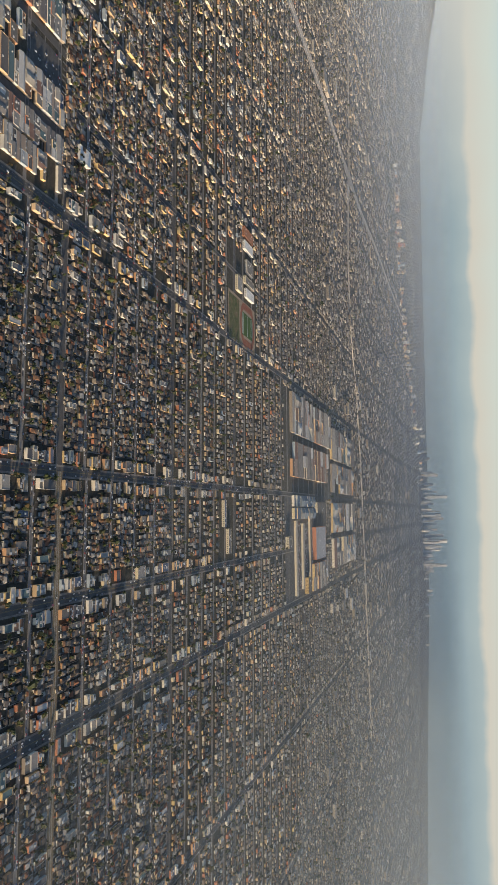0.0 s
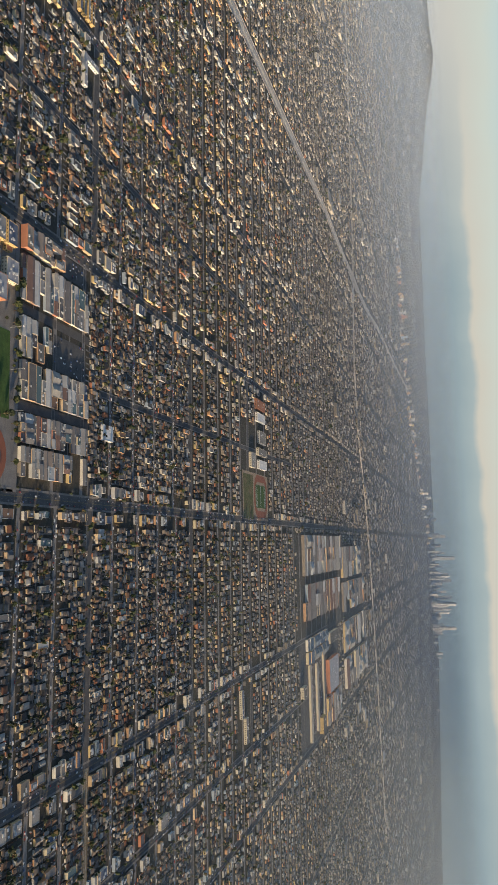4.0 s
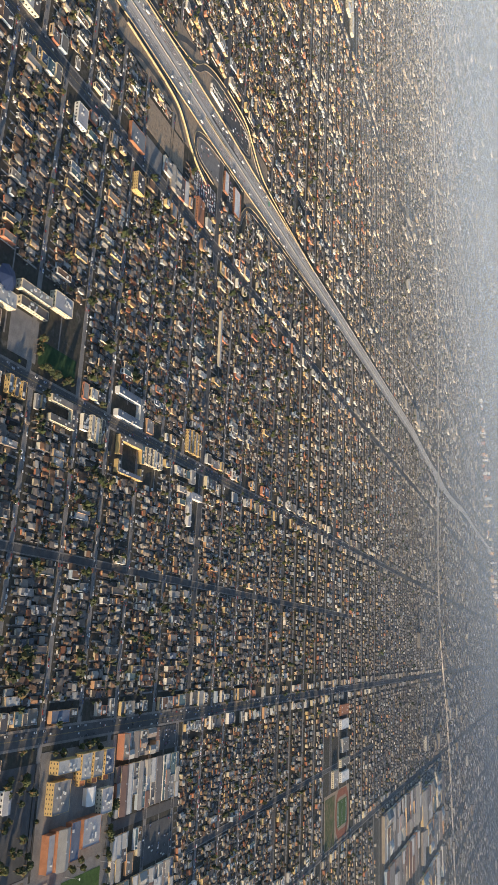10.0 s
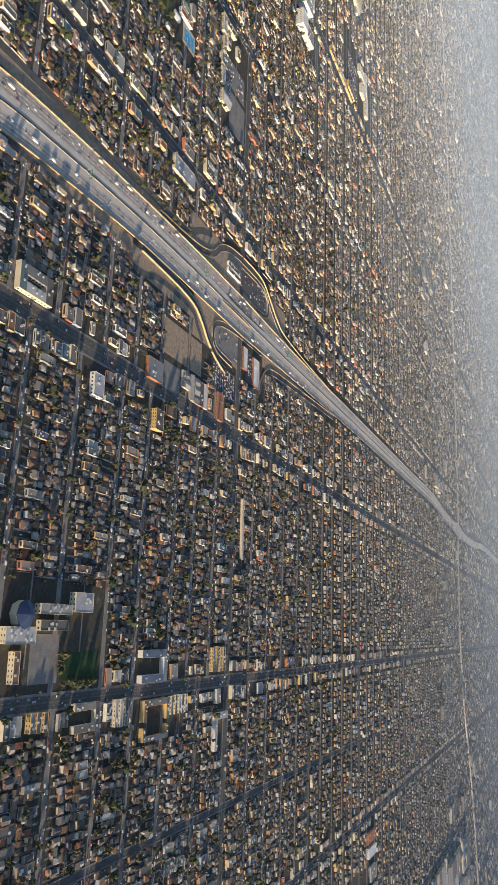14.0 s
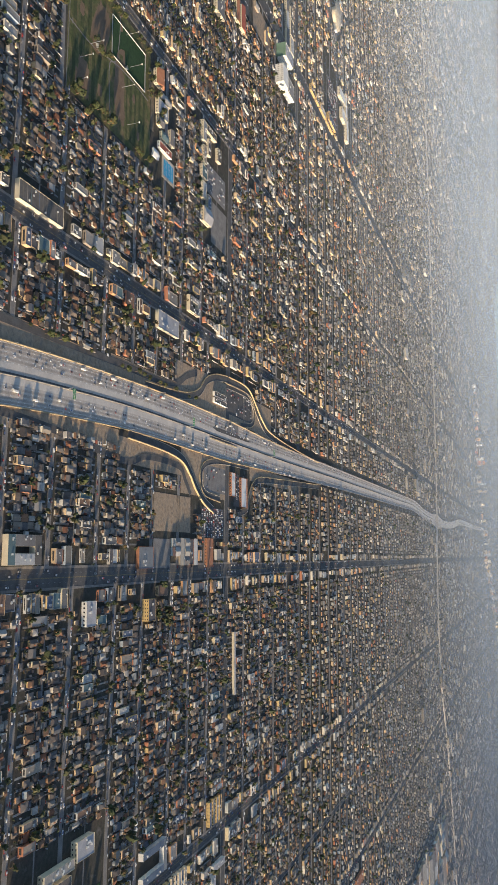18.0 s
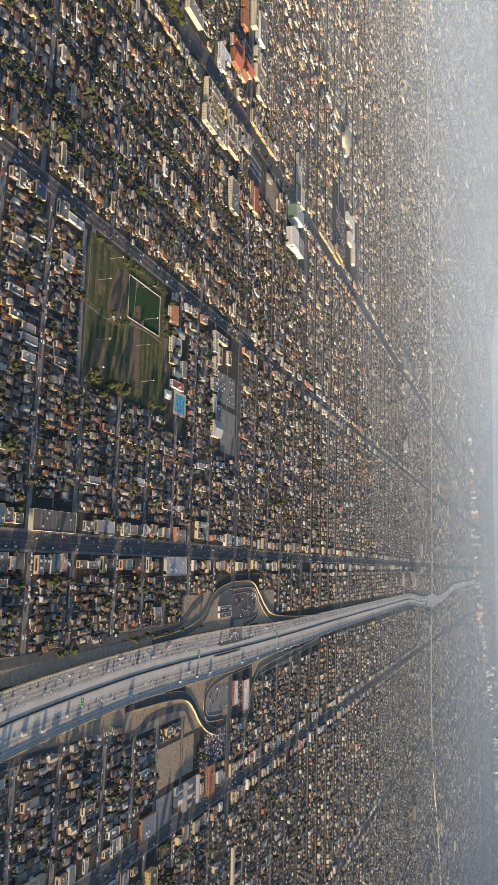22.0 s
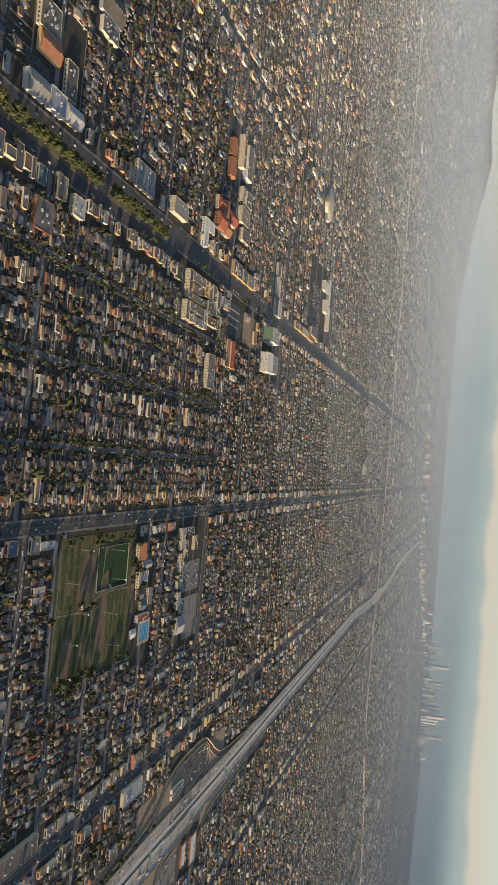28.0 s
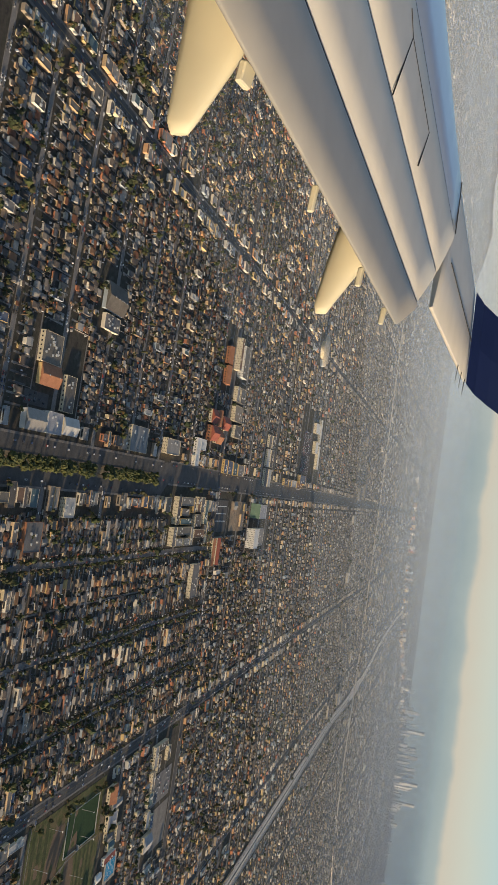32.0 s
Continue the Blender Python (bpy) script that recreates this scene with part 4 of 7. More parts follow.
def trees_mesh(name, rows, kinds, material, trunks=True):
    verts, tris, n0 = [], [], 0
    pick = rng.integers(0, len(kinds), len(rows))
    tv, tq = [], []
    for k, (cv, ct) in enumerate(kinds):
        r = rows[pick == k]
        if not len(r):
            continue
        a = rng.uniform(0, 6.28, len(r))
        ca, sa = np.cos(a)[:, None], np.sin(a)[:, None]
        V = np.empty((len(r), len(cv), 3))
        V[:, :, 0] = r[:, :1] + r[:, 2:3] * (cv[:, 0] * ca - cv[:, 1] * sa)
        V[:, :, 1] = r[:, 1:2] + r[:, 2:3] * (cv[:, 0] * sa + cv[:, 1] * ca)
        V[:, :, 2] = r[:, 2:3] * (1.55 + cv[:, 2] * rng.uniform(0.8, 1.2, (len(r), 1)))
        verts.append(V.reshape(-1, 3))
        tris.append((ct[None] + (np.arange(len(r)) * len(cv))[:, None, None]).reshape(-1, 3) + n0)
        n0 += V.shape[0] * V.shape[1]
    tt = np.concatenate(tris)
    if not trunks:
        return mesh_of(name, np.concatenate(verts), [tt], [material])
    # trunks: three-sided, tapered
    t = np.zeros((len(rows), 6, 3))
    for i in range(3):
        a = i * 2.094
        t[:, i, 0], t[:, i, 1] = rows[:, 0] + 0.13 * rows[:, 2] * math.cos(a), rows[:, 1] + 0.13 * rows[:, 2] * math.sin(a)
        t[:, i + 3, 0], t[:, i + 3, 1] = rows[:, 0] + 0.07 * rows[:, 2] * math.cos(a), rows[:, 1] + 0.07 * rows[:, 2] * math.sin(a)
        t[:, i + 3, 2] = 1.5 * rows[:, 2]
    base = np.arange(len(rows))[:, None] * 6 + n0
    tq = np.concatenate([base + np.array([i, (i + 1) % 3, 3 + (i + 1) % 3, 3 + i]) for i in range(3)])
    return mesh_of(name, np.concatenate(verts + [t.reshape(-1, 3)]), [tt, tq], [material, M["bark"]], [np.zeros(len(tt)), np.ones(len(tq))])


H, S, T = houses.all(), shops.all(), trees.all()
# a strip is kept free for the crossing freeway
H, S, T = [q[np.abs(q[:, 1] - np.interp(q[:, 0], [p[0] for p in CROSSWAY], [p[1] for p in CROSSWAY])) > 11] for q in (H, S, T)]
H, S, T = off_lanes(H), off_lanes(S), off_lanes(T)
# only low shrubs stand close beside the freeway
T = T[~((T[:, 0] > -742) & (T[:, 0] < -716) & (T[:, 1] < 640) & (T[:, 2] > 0.9))]
dist_h, dist_t = H[:, 1] - eye_y(H[:, 0]), T[:, 1] - eye_y(T[:, 0])
dist_s = S[:, 1] - eye_y(S[:, 0])
band_h = (dist_h > 262) & (dist_h < 304) & (H[:, 0] > -1300) & (H[:, 0] < 120) & (H[:, 2] > 2.5) & (H[:, 3] > 3.4)
near_h = np.flatnonzero(band_h)[:300]
band_t = np.flatnonzero((dist_t > 262) & (dist_t < 300) & (T[:, 0] > -1300) & (T[:, 0] < 120))[:40]
band_s = np.flatnonzero((dist_s > 262) & (dist_s < 420) & (S[:, 0] > -1300) & (S[:, 0] < 120))[:190]
rest_h, rest_t, rest_s = [np.setdiff1d(np.arange(len(q)), k) for q, k in ((H, near_h), (T, band_t), (S, band_s))]
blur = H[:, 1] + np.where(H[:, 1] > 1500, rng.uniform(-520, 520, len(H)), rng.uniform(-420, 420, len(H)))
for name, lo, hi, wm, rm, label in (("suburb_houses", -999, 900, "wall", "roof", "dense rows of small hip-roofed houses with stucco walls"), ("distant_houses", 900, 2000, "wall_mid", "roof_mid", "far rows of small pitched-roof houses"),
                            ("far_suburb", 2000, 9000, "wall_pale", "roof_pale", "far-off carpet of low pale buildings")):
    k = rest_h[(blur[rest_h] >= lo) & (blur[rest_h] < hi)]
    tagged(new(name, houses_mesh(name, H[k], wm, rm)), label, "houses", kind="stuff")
far_s = S[:, 1] + rng.uniform(-250, 250, len(S)) >= 900
k = rest_s[far_s[rest_s]]
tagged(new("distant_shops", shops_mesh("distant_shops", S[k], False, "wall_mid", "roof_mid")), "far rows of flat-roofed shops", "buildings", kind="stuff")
rest_s = rest_s[~far_s[rest_s]]
tagged(new("shops", shops_mesh("shops", S[rest_s])), "flat-roofed shops and apartment blocks in rows along the avenues", "buildings", kind="stuff")
big = rng.uniform(1300, 3600, 700)
big_x = rng.uniform(-1175 - 0.72 * (big + 130), 10 + 0.52 * (big + 130))
ok = (np.hypot(big_x + 590, big + 60) < 4200) & clear(big_x, big, 10) & (np.min(np.abs(big_x[:, None] - np.array(lines)[None]), 1) > 14)
rows = np.stack([big_x, big, rng.uniform(10, 26, 700), rng.uniform(10, 30, 700), rng.uniform(2.5, 6.0, 700)], 1)[ok]
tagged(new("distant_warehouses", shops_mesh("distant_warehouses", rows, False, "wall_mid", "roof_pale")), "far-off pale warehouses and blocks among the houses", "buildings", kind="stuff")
FULL = [crown(6, 40 + i, 0.8, 1.05) for i in range(5)]
HALF = [crown(3, 50 + i, 0.8, 1.12) for i in range(5)]
THIN = [crown(2, 60 + i, 0.8, 1.5) for i in range(4)]
d_t = T[rest_t, 1] - eye_y(T[rest_t, 0])
near, middle = rest_t[d_t < 430], rest_t[(d_t >= 430) & (d_t < 760)]
far = rest_t[(d_t >= 760) & (rng.random(len(rest_t)) < 0.28)]
tagged(new("yard_trees", trees_mesh("yard_trees", T[middle], HALF, M["leaf"])), "dark olive trees among the houses", "trees", kind="stuff")
tagged(new("street_trees", trees_mesh("street_trees", T[near], FULL, M["leaf"])), "dusty green and brown trees in yards and streets", "trees", kind="stuff")
tagged(new("distant_trees", trees_mesh("distant_trees", T[far], THIN, M["leaf"], False)), "far-off dark trees among the houses", "trees", kind="stuff")


def blocks_mesh(name, rows, material):
    """Plain low boxes for fences, driveways, sheds and bins."""
    n = len(rows)
    x, y, w, d, h = rows.T
    sx, sy = np.array([-1, 1, 1, -1]) / 2, np.array([-1, -1, 1, 1]) / 2
    U = np.zeros((n, 8, 3))
    U[:, :4, 0] = U[:, 4:, 0] = x[:, None] + w[:, None] * sx
    U[:, :4, 1] = U[:, 4:, 1] = y[:, None] + d[:, None] * sy
    U[:, 4:, 2] = h[:, None]
    b = np.arange(n)[:, None] * 8
    q = np.concatenate([b + np.array([i, (i + 1) % 4, 4 + (i + 1) % 4, 4 + i]) for i in range(4)] + [b + np.array([4, 5, 6, 7])])
    return mesh_of(name, U.reshape(-1, 3), [q], [material])


tagged(new("garden_fences", blocks_mesh("garden_fences", off_lanes(fences.all()), M["fence"])), "low wooden fences between the yards", "fences", kind="stuff")
tagged(new("driveways", blocks_mesh("driveways", off_lanes(drives.all()), M["drive"])), "narrow concrete driveways beside the houses", "driveways", kind="stuff")
tagged(new("yard_clutter", blocks_mesh("yard_clutter", off_lanes(clutter.all()), M["clutter"])), "small sheds, bins and boxes scattered in yards", "clutter", kind="stuff")
B = off_lanes(shrubs.all())
SMALL = [crown(2, 80 + i, 0.5, 1.3) for i in range(4)]
tagged(new("shrubs", trees_mesh("shrubs", B[:, [0, 1, 2]] * np.array([1, 1, 0.9]), [(v - np.array([0, 0, 1.2]), t) for v, t in SMALL], M["leaf"], False)), "low dark shrubs and hedges in the yards", "shrubs", kind="stuff")


# ---- distance: a bank of haze all round, hills and the towers of downtown ----
def haze_material():
    m = bpy.data.materials.new("haze_bank")
    m.use_nodes = True
    nt = m.node_tree
    n, link = nt.nodes, nt.links.new
    n.remove(n["Principled BSDF"])
    geo, sep, ramp = n.new("ShaderNodeNewGeometry"), n.new("ShaderNodeSeparateXYZ"), n.new("ShaderNodeValToRGB")
    link(geo.outputs["Position"], sep.inputs[0])
    span = n.new("ShaderNodeMapRange")
    span.inputs["From Max"].default_value = 900.0
    link(sep.outputs["Z"], span.inputs[0])
    puff = n.new("ShaderNodeTexNoise")
    puff.inputs["Scale"].default_value, puff.inputs["Detail"].default_value = 0.0035, 4.0
    link(geo.outputs["Position"], puff.inputs["Vector"])
    wave = n.new("ShaderNodeMath")
    wave.operation = "MULTIPLY_ADD"
    link(puff.outputs["Fac"], wave.inputs[0])
    wave.inputs[1].default_value = 0.10
    link(span.outputs[0], wave.inputs[2])
    shift = n.new("ShaderNodeMath")
    shift.operation = "SUBTRACT"
    link(wave.outputs[0], shift.inputs[0])
    shift.inputs[1].default_value = 0.05
    link(shift.outputs[0], ramp.inputs[0])
    # painted as glowing colour: the blue bank of far mountains and haze to the north and east, paler air to the west,
    # cream to cyan sky above
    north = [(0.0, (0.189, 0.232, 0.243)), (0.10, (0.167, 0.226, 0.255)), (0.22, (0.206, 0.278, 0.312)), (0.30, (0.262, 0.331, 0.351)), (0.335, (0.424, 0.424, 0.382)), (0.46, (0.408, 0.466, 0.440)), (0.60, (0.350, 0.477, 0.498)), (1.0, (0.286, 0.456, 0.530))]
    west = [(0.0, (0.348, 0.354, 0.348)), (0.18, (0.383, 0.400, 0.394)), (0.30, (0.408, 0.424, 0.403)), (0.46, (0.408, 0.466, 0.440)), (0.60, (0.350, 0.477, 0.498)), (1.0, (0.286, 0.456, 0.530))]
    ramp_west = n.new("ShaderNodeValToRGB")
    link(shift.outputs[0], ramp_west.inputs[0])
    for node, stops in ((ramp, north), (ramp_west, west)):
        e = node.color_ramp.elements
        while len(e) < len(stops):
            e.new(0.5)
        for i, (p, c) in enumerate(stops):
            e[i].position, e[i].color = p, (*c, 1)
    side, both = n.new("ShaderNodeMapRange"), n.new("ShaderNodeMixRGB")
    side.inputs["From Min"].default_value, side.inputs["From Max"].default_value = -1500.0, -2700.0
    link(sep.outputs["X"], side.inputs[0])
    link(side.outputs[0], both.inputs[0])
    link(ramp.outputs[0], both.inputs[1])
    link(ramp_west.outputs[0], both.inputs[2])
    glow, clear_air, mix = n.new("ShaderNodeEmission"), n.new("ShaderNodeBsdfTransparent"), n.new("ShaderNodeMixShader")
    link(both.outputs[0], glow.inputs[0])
    # the ragged top edge, where the painted sky fades out
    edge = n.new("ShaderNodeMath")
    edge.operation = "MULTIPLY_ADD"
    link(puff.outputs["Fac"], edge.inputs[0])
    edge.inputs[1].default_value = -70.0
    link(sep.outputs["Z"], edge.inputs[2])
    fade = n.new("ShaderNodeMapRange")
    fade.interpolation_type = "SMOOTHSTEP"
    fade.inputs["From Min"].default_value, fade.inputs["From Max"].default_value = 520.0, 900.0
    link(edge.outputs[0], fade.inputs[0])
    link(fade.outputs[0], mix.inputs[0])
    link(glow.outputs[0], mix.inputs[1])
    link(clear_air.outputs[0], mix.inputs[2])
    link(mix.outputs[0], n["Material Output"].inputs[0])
    return m


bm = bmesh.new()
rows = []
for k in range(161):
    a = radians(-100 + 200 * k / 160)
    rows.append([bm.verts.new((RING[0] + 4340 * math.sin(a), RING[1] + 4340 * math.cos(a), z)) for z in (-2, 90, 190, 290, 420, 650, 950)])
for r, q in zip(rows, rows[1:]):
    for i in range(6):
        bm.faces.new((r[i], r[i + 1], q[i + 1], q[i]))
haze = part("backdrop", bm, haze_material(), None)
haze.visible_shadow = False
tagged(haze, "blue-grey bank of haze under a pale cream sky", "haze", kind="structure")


def veil_material(thick):
    """A mostly clear pale blue sheet added to stand in for haze, densest near the ground."""
    m = bpy.data.materials.new("thin_haze")
    m.use_nodes = True
    nt = m.node_tree
    n, link = nt.nodes, nt.links.new
    n.remove(n["Principled BSDF"])
    geo, sep, fade, puff, dens = n.new("ShaderNodeNewGeometry"), n.new("ShaderNodeSeparateXYZ"), n.new("ShaderNodeMapRange"), n.new("ShaderNodeTexNoise"), n.new("ShaderNodeMath")
    link(geo.outputs["Position"], sep.inputs[0])
    link(sep.outputs["Z"], fade.inputs[0])
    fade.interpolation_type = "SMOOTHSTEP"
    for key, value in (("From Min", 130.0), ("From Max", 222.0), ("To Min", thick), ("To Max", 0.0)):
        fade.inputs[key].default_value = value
    puff.inputs["Scale"].default_value, puff.inputs["Detail"].default_value = 0.004, 3.0
    link(geo.outputs["Position"], puff.inputs["Vector"])
    dens.operation = "MULTIPLY_ADD"
    link(puff.outputs["Fac"], dens.inputs[0])
    dens.inputs[1].default_value = 0.8
    dens.inputs[2].default_value = 0.6
    much = n.new("ShaderNodeMath")
    much.operation = "MULTIPLY"
    link(fade.outputs[0], much.inputs[0])
    link(dens.outputs[0], much.inputs[1])
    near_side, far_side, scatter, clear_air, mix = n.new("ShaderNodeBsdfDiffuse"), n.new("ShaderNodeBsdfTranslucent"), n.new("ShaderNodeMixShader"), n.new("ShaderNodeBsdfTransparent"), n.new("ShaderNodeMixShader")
    # one fixed normal, tilted sunward, makes every sheet come out bright and even
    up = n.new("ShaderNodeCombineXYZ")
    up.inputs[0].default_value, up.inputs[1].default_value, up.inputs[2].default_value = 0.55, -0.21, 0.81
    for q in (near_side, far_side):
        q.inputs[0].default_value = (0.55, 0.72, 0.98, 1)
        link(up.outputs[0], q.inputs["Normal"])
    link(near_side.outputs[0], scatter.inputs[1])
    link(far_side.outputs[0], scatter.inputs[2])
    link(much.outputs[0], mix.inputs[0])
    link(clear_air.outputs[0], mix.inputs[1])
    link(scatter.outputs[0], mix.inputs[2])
    link(mix.outputs[0], n["Material Output"].inputs[0])
    return m


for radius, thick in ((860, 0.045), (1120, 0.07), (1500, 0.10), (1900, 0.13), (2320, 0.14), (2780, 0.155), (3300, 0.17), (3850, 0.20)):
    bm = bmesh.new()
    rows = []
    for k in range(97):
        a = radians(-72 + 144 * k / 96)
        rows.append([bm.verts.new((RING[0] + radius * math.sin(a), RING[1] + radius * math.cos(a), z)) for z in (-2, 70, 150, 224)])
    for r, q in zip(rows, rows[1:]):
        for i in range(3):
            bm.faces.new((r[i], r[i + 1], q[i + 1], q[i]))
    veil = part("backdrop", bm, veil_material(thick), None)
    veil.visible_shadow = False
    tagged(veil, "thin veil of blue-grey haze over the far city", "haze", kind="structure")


def tower_block(x, y, w, d, h, steps=1, spire=0.0, name="skyscraper", clad="tower", label="hazy downtown skyscraper with window bands", category="skyscraper", group="downtown towers"):
    ob = empty(name, (x, y, float(rise(x, y)) - 0.5), rng.uniform(-0.1, 0.6))
    z = 0.0
    for s in range(steps):
        top = h * (s + 1) / steps if steps > 1 else h
        k = 1.0 - 0.2 * s
        part("shaft", boxed((-w / 2 * k, w / 2 * k, -d / 2 * k, d / 2 * k, z, top)), M[clad], ob)
        bands = [(-w / 2 * k - 0.15, w / 2 * k + 0.15, -d / 2 * k - 0.15, d / 2 * k + 0.15, q, q + 1.6) for q in np.arange(z + 3, top - 2, 4.5)]
        part("window_band", boxed(*bands), M["band"], ob, "rows of dark windows")["kind"] = "stuff"
        z = top
    if spire:
        bm = bmesh.new()
        cylinder(bm, 0, 0, h, h + spire, 0.8, 0.3, 6)
        part("spire", bm, M["steel"], ob)
    return tagged(ob, label, category, group)


r2 = np.random.default_rng(11)
for k in range(60):
    u = r2.normal(0.0, 0.36)
    x = 40 + 600 * u
    peak = math.exp(-(u / 0.42) ** 2)
    h = 18 + 76 * peak * r2.uniform(0.2, 1.0) ** 1.3
    tower_block(x, 3900 + r2.uniform(-60, 200), r2.uniform(6, 13), r2.uniform(6, 13), h, 1 if r2.random() < 0.7 else 2, 9 if h > 72 else 0)
for x, y, h, w in ((243, 3985, 100, 15), (126, 3930, 108, 16), (-86, 4060, 106, 17), (20, 3990, 90, 20), (-190, 4010, 70, 18)):
    tower_block(x, y, w, w, h, 2, 10)


# the boulevard of mid-rise blocks that leads to downtown
for k in range(84):
    x = r2.uniform(-1330, -140)
    y = float(np.interp(x, [-1330, -1050, -700, -400, -130], [2990, 3020, 3170, 3560, 3900])) + r2.normal(0, 34)
    tower_block(x, y, r2.uniform(5, 12), r2.uniform(5, 12), r2.gamma(3.0, 3.2) + 4, 1, 0, "midrise_block", "wall_one", "far-off mid-rise block lit by the low sun", "office block", "mid-rise blocks")


# ---- the freeway ----
# the low sun's orange light is put into this wall colour
M["ochre"] = mat("sun_tinted_wall", [(0.44, 0.34, 0.20)], 0.9, by="none", grain=1.5, wear=0.3)
M["worn"] = mat("tyre_worn_concrete", [(0.35, 0.31, 0.27)], 0.85, by="none", grain=0.5, wear=0.3)
freeway = empty("freeway", (0, 0, 0))
tagged(freeway, "wide concrete freeway with a median barrier and side walls", "freeway", kind="structure")
CUT = [p for p in FREEWAY if p[1] <= 1660]
NEAR = [p for p in FREEWAY if p[1] <= 1660]
WIDE = [float(np.interp(y, [0, 300, 380, 462, 540, 620, 833, 1300, 1640, 1740, 1840, 3000], [28.5, 27.5, 29.5, 30.5, 26.5, 24, 21.5, 20, 19, 32, 18, 14])) for _, y in FREEWAY]
on_land(part("carriageway", ribbon(FREEWAY, WIDE, 0.35, 0.5), M["lane"], freeway, "worn grey-brown concrete lanes").data)
crossway = empty("crossing_freeway", (0, 0, 0))
part("carriageway", ribbon(CROSSWAY, 12.0, 1.5, 1.8), M["lane"], crossway, "pale raised concrete lanes")
part("barrier", ribbon(CROSSWAY, 0.5, 1.9, 0.4), M["concrete"], crossway)
tagged(crossway, "pale raised freeway that crosses the city far off", "freeway", kind="structure")


def beside(points, off):
    out = []
    for i, p in enumerate(points):
        a, b = Vector(points[max(0, i - 1)]), Vector(points[min(len(points) - 1, i + 1)])
        d = (b - a).normalized()
        out.append((p[0] + d.y * off(p[1]), p[1] - d.x * off(p[1])))
    return out


half = lambda y: float(np.interp(y, [p[1] for p in FREEWAY], WIDE)) / 2
for o, w, mname, lab in ((-3.4, 2.6, "pale_lane", "pale carpool lane"), (2.6, 3.0, "pale_lane", "pale carpool lane"), (-0.2, 0.9, "asphalt", "dark median strip")):
    part("lane", ribbon(beside(NEAR, lambda y: o), w, 0.37, 0.1), M[mname], freeway, lab)


for o in (-12.6, -10.5, -8.3, -6.1, 6.1, 8.3, 10.5, 12.6):
    part("worn_lane", ribbon(beside(CUT, lambda y: math.copysign(min(abs(o), half(y) - 1.6), o)), 1.1, 0.366 + 0.0003 * abs(o), 0.06), M["worn"], freeway, "darkened traffic lane")


def wall_along(points, w, h, name, material, parent, label="", z=0.0):
    return part(name, ribbon(points, w, z + h, h), material, parent, label)


wall_along(beside(NEAR, lambda y: 0.5), 0.35, 0.42, "median_barrier", M["concrete"], freeway, "pale concrete median barrier", 0.3)
wall_along(beside([p for p in NEAR if p[1] <= 640], lambda y: -half(y)), 0.4, 0.95, "side_wall", M["ochre"], freeway, "sound wall along the lanes, tinted ochre as if sunlit", 0.2)
wall_along(beside([p for p in NEAR if p[1] <= 575], lambda y: half(y)), 0.4, 0.75, "side_wall", M["ochre"], freeway, "sound wall along the lanes, tinted ochre as if sunlit", 0.2)
wall_along(beside([p for p in NEAR if p[1] > 560], lambda y: half(y)), 0.5, 0.6, "side_wall", M["worn"], freeway, "low concrete wall along the lanes", 0.2)
wall_along(beside([p for p in NEAR if p[1] > 625], lambda y: -half(y)), 0.5, 0.6, "side_wall", M["worn"], freeway, "low concrete wall along the lanes", 0.2)


# ---- freeway details ----
def smooth_to(y):
    return float(np.interp(y, [p[1] for p in FREEWAY], [p[0] for p in FREEWAY]))


dash = []
for off in (-11.6, -9.4, -7.2, -5.0, 5.0, 7.2, 9.4, 11.6):
    for y in np.arange(140, 900, 5.0):
        if abs(off) < half(y) - 0.8:
            x = smooth_to(y) + off
            dash.append((x - 0.09, x + 0.09, y, y + 1.5, 0.34, 0.375))
part("lane_markings", boxed(*dash), M["paint"], freeway, "white dashes between the lanes")["kind"] = "stuff"
for off in (-13.0, 13.0):
    part("edge_line", ribbon(beside(CUT, lambda y: math.copysign(min(abs(off), half(y) - 0.9), off)), 0.16, 0.376, 0.04), M["paint"], freeway)


def ramp(points, width, wall_side, h0=0.3, wall_h=1.5):
    ob = empty("freeway_ramp")
    pts = bend(points, 36)
    part("roadway", ribbon(pts, width, h0, 0.4), M["asphalt"], ob)
    part("wall", ribbon(beside(pts, lambda y: wall_side * (width / 2 + 0.2)), 0.45, h0 + wall_h, wall_h + 0.3), M["ochre"], ob, "sunlit ochre ramp wall")
    part("kerb", ribbon(beside(pts, lambda y: -wall_side * (width / 2 + 0.15)), 0.3, h0 + 0.15, 0.4), M["concrete"], ob)
    return tagged(ob, "curved asphalt ramp with a pale wall beside the freeway", "ramp", "ramps", "structure")


ramp([(-805, 463), (-805.5, 490), (-803.5, 506), (-796, 519), (-784, 538), (-777.2, 559), (-772.5, 620), (-769, 716)], 4.4, -1, 0.3, 0.95)
ramp([(-800, 458), (-801, 500), (-797, 514), (-789, 519), (-780, 514), (-775.5, 488)], 3.0, -1, 0.25, 0.35)
ramp([(-805, 460), (-802, 438), (-796, 421), (-786, 409), (-780, 392), (-776.6, 366), (-774.5, 330)], 4.4, 1, 0.3, 0.5)
ramp([(-743.4, 310), (-741.6, 356), (-738, 381), (-730.4, 394), (-721.3, 404), (-713.5, 417), (-708, 433)], 4.4, 1, 0.3, 1.0)
ramp([(-744.6, 505), (-743.6, 456), (-740.2, 426), (-734, 413), (-725, 412.6), (-718.6, 420), (-716, 446)], 3.4, 1, 0.25, 0.35)
ramp([(-746.5, 716), (-741, 600), (-737.4, 534), (-731.8, 516), (-722, 506), (-712, 500), (-709, 487)], 4.2, 1, 0.3, 0.5)
underpass = empty("overpass", (-759.6, 462, 0))
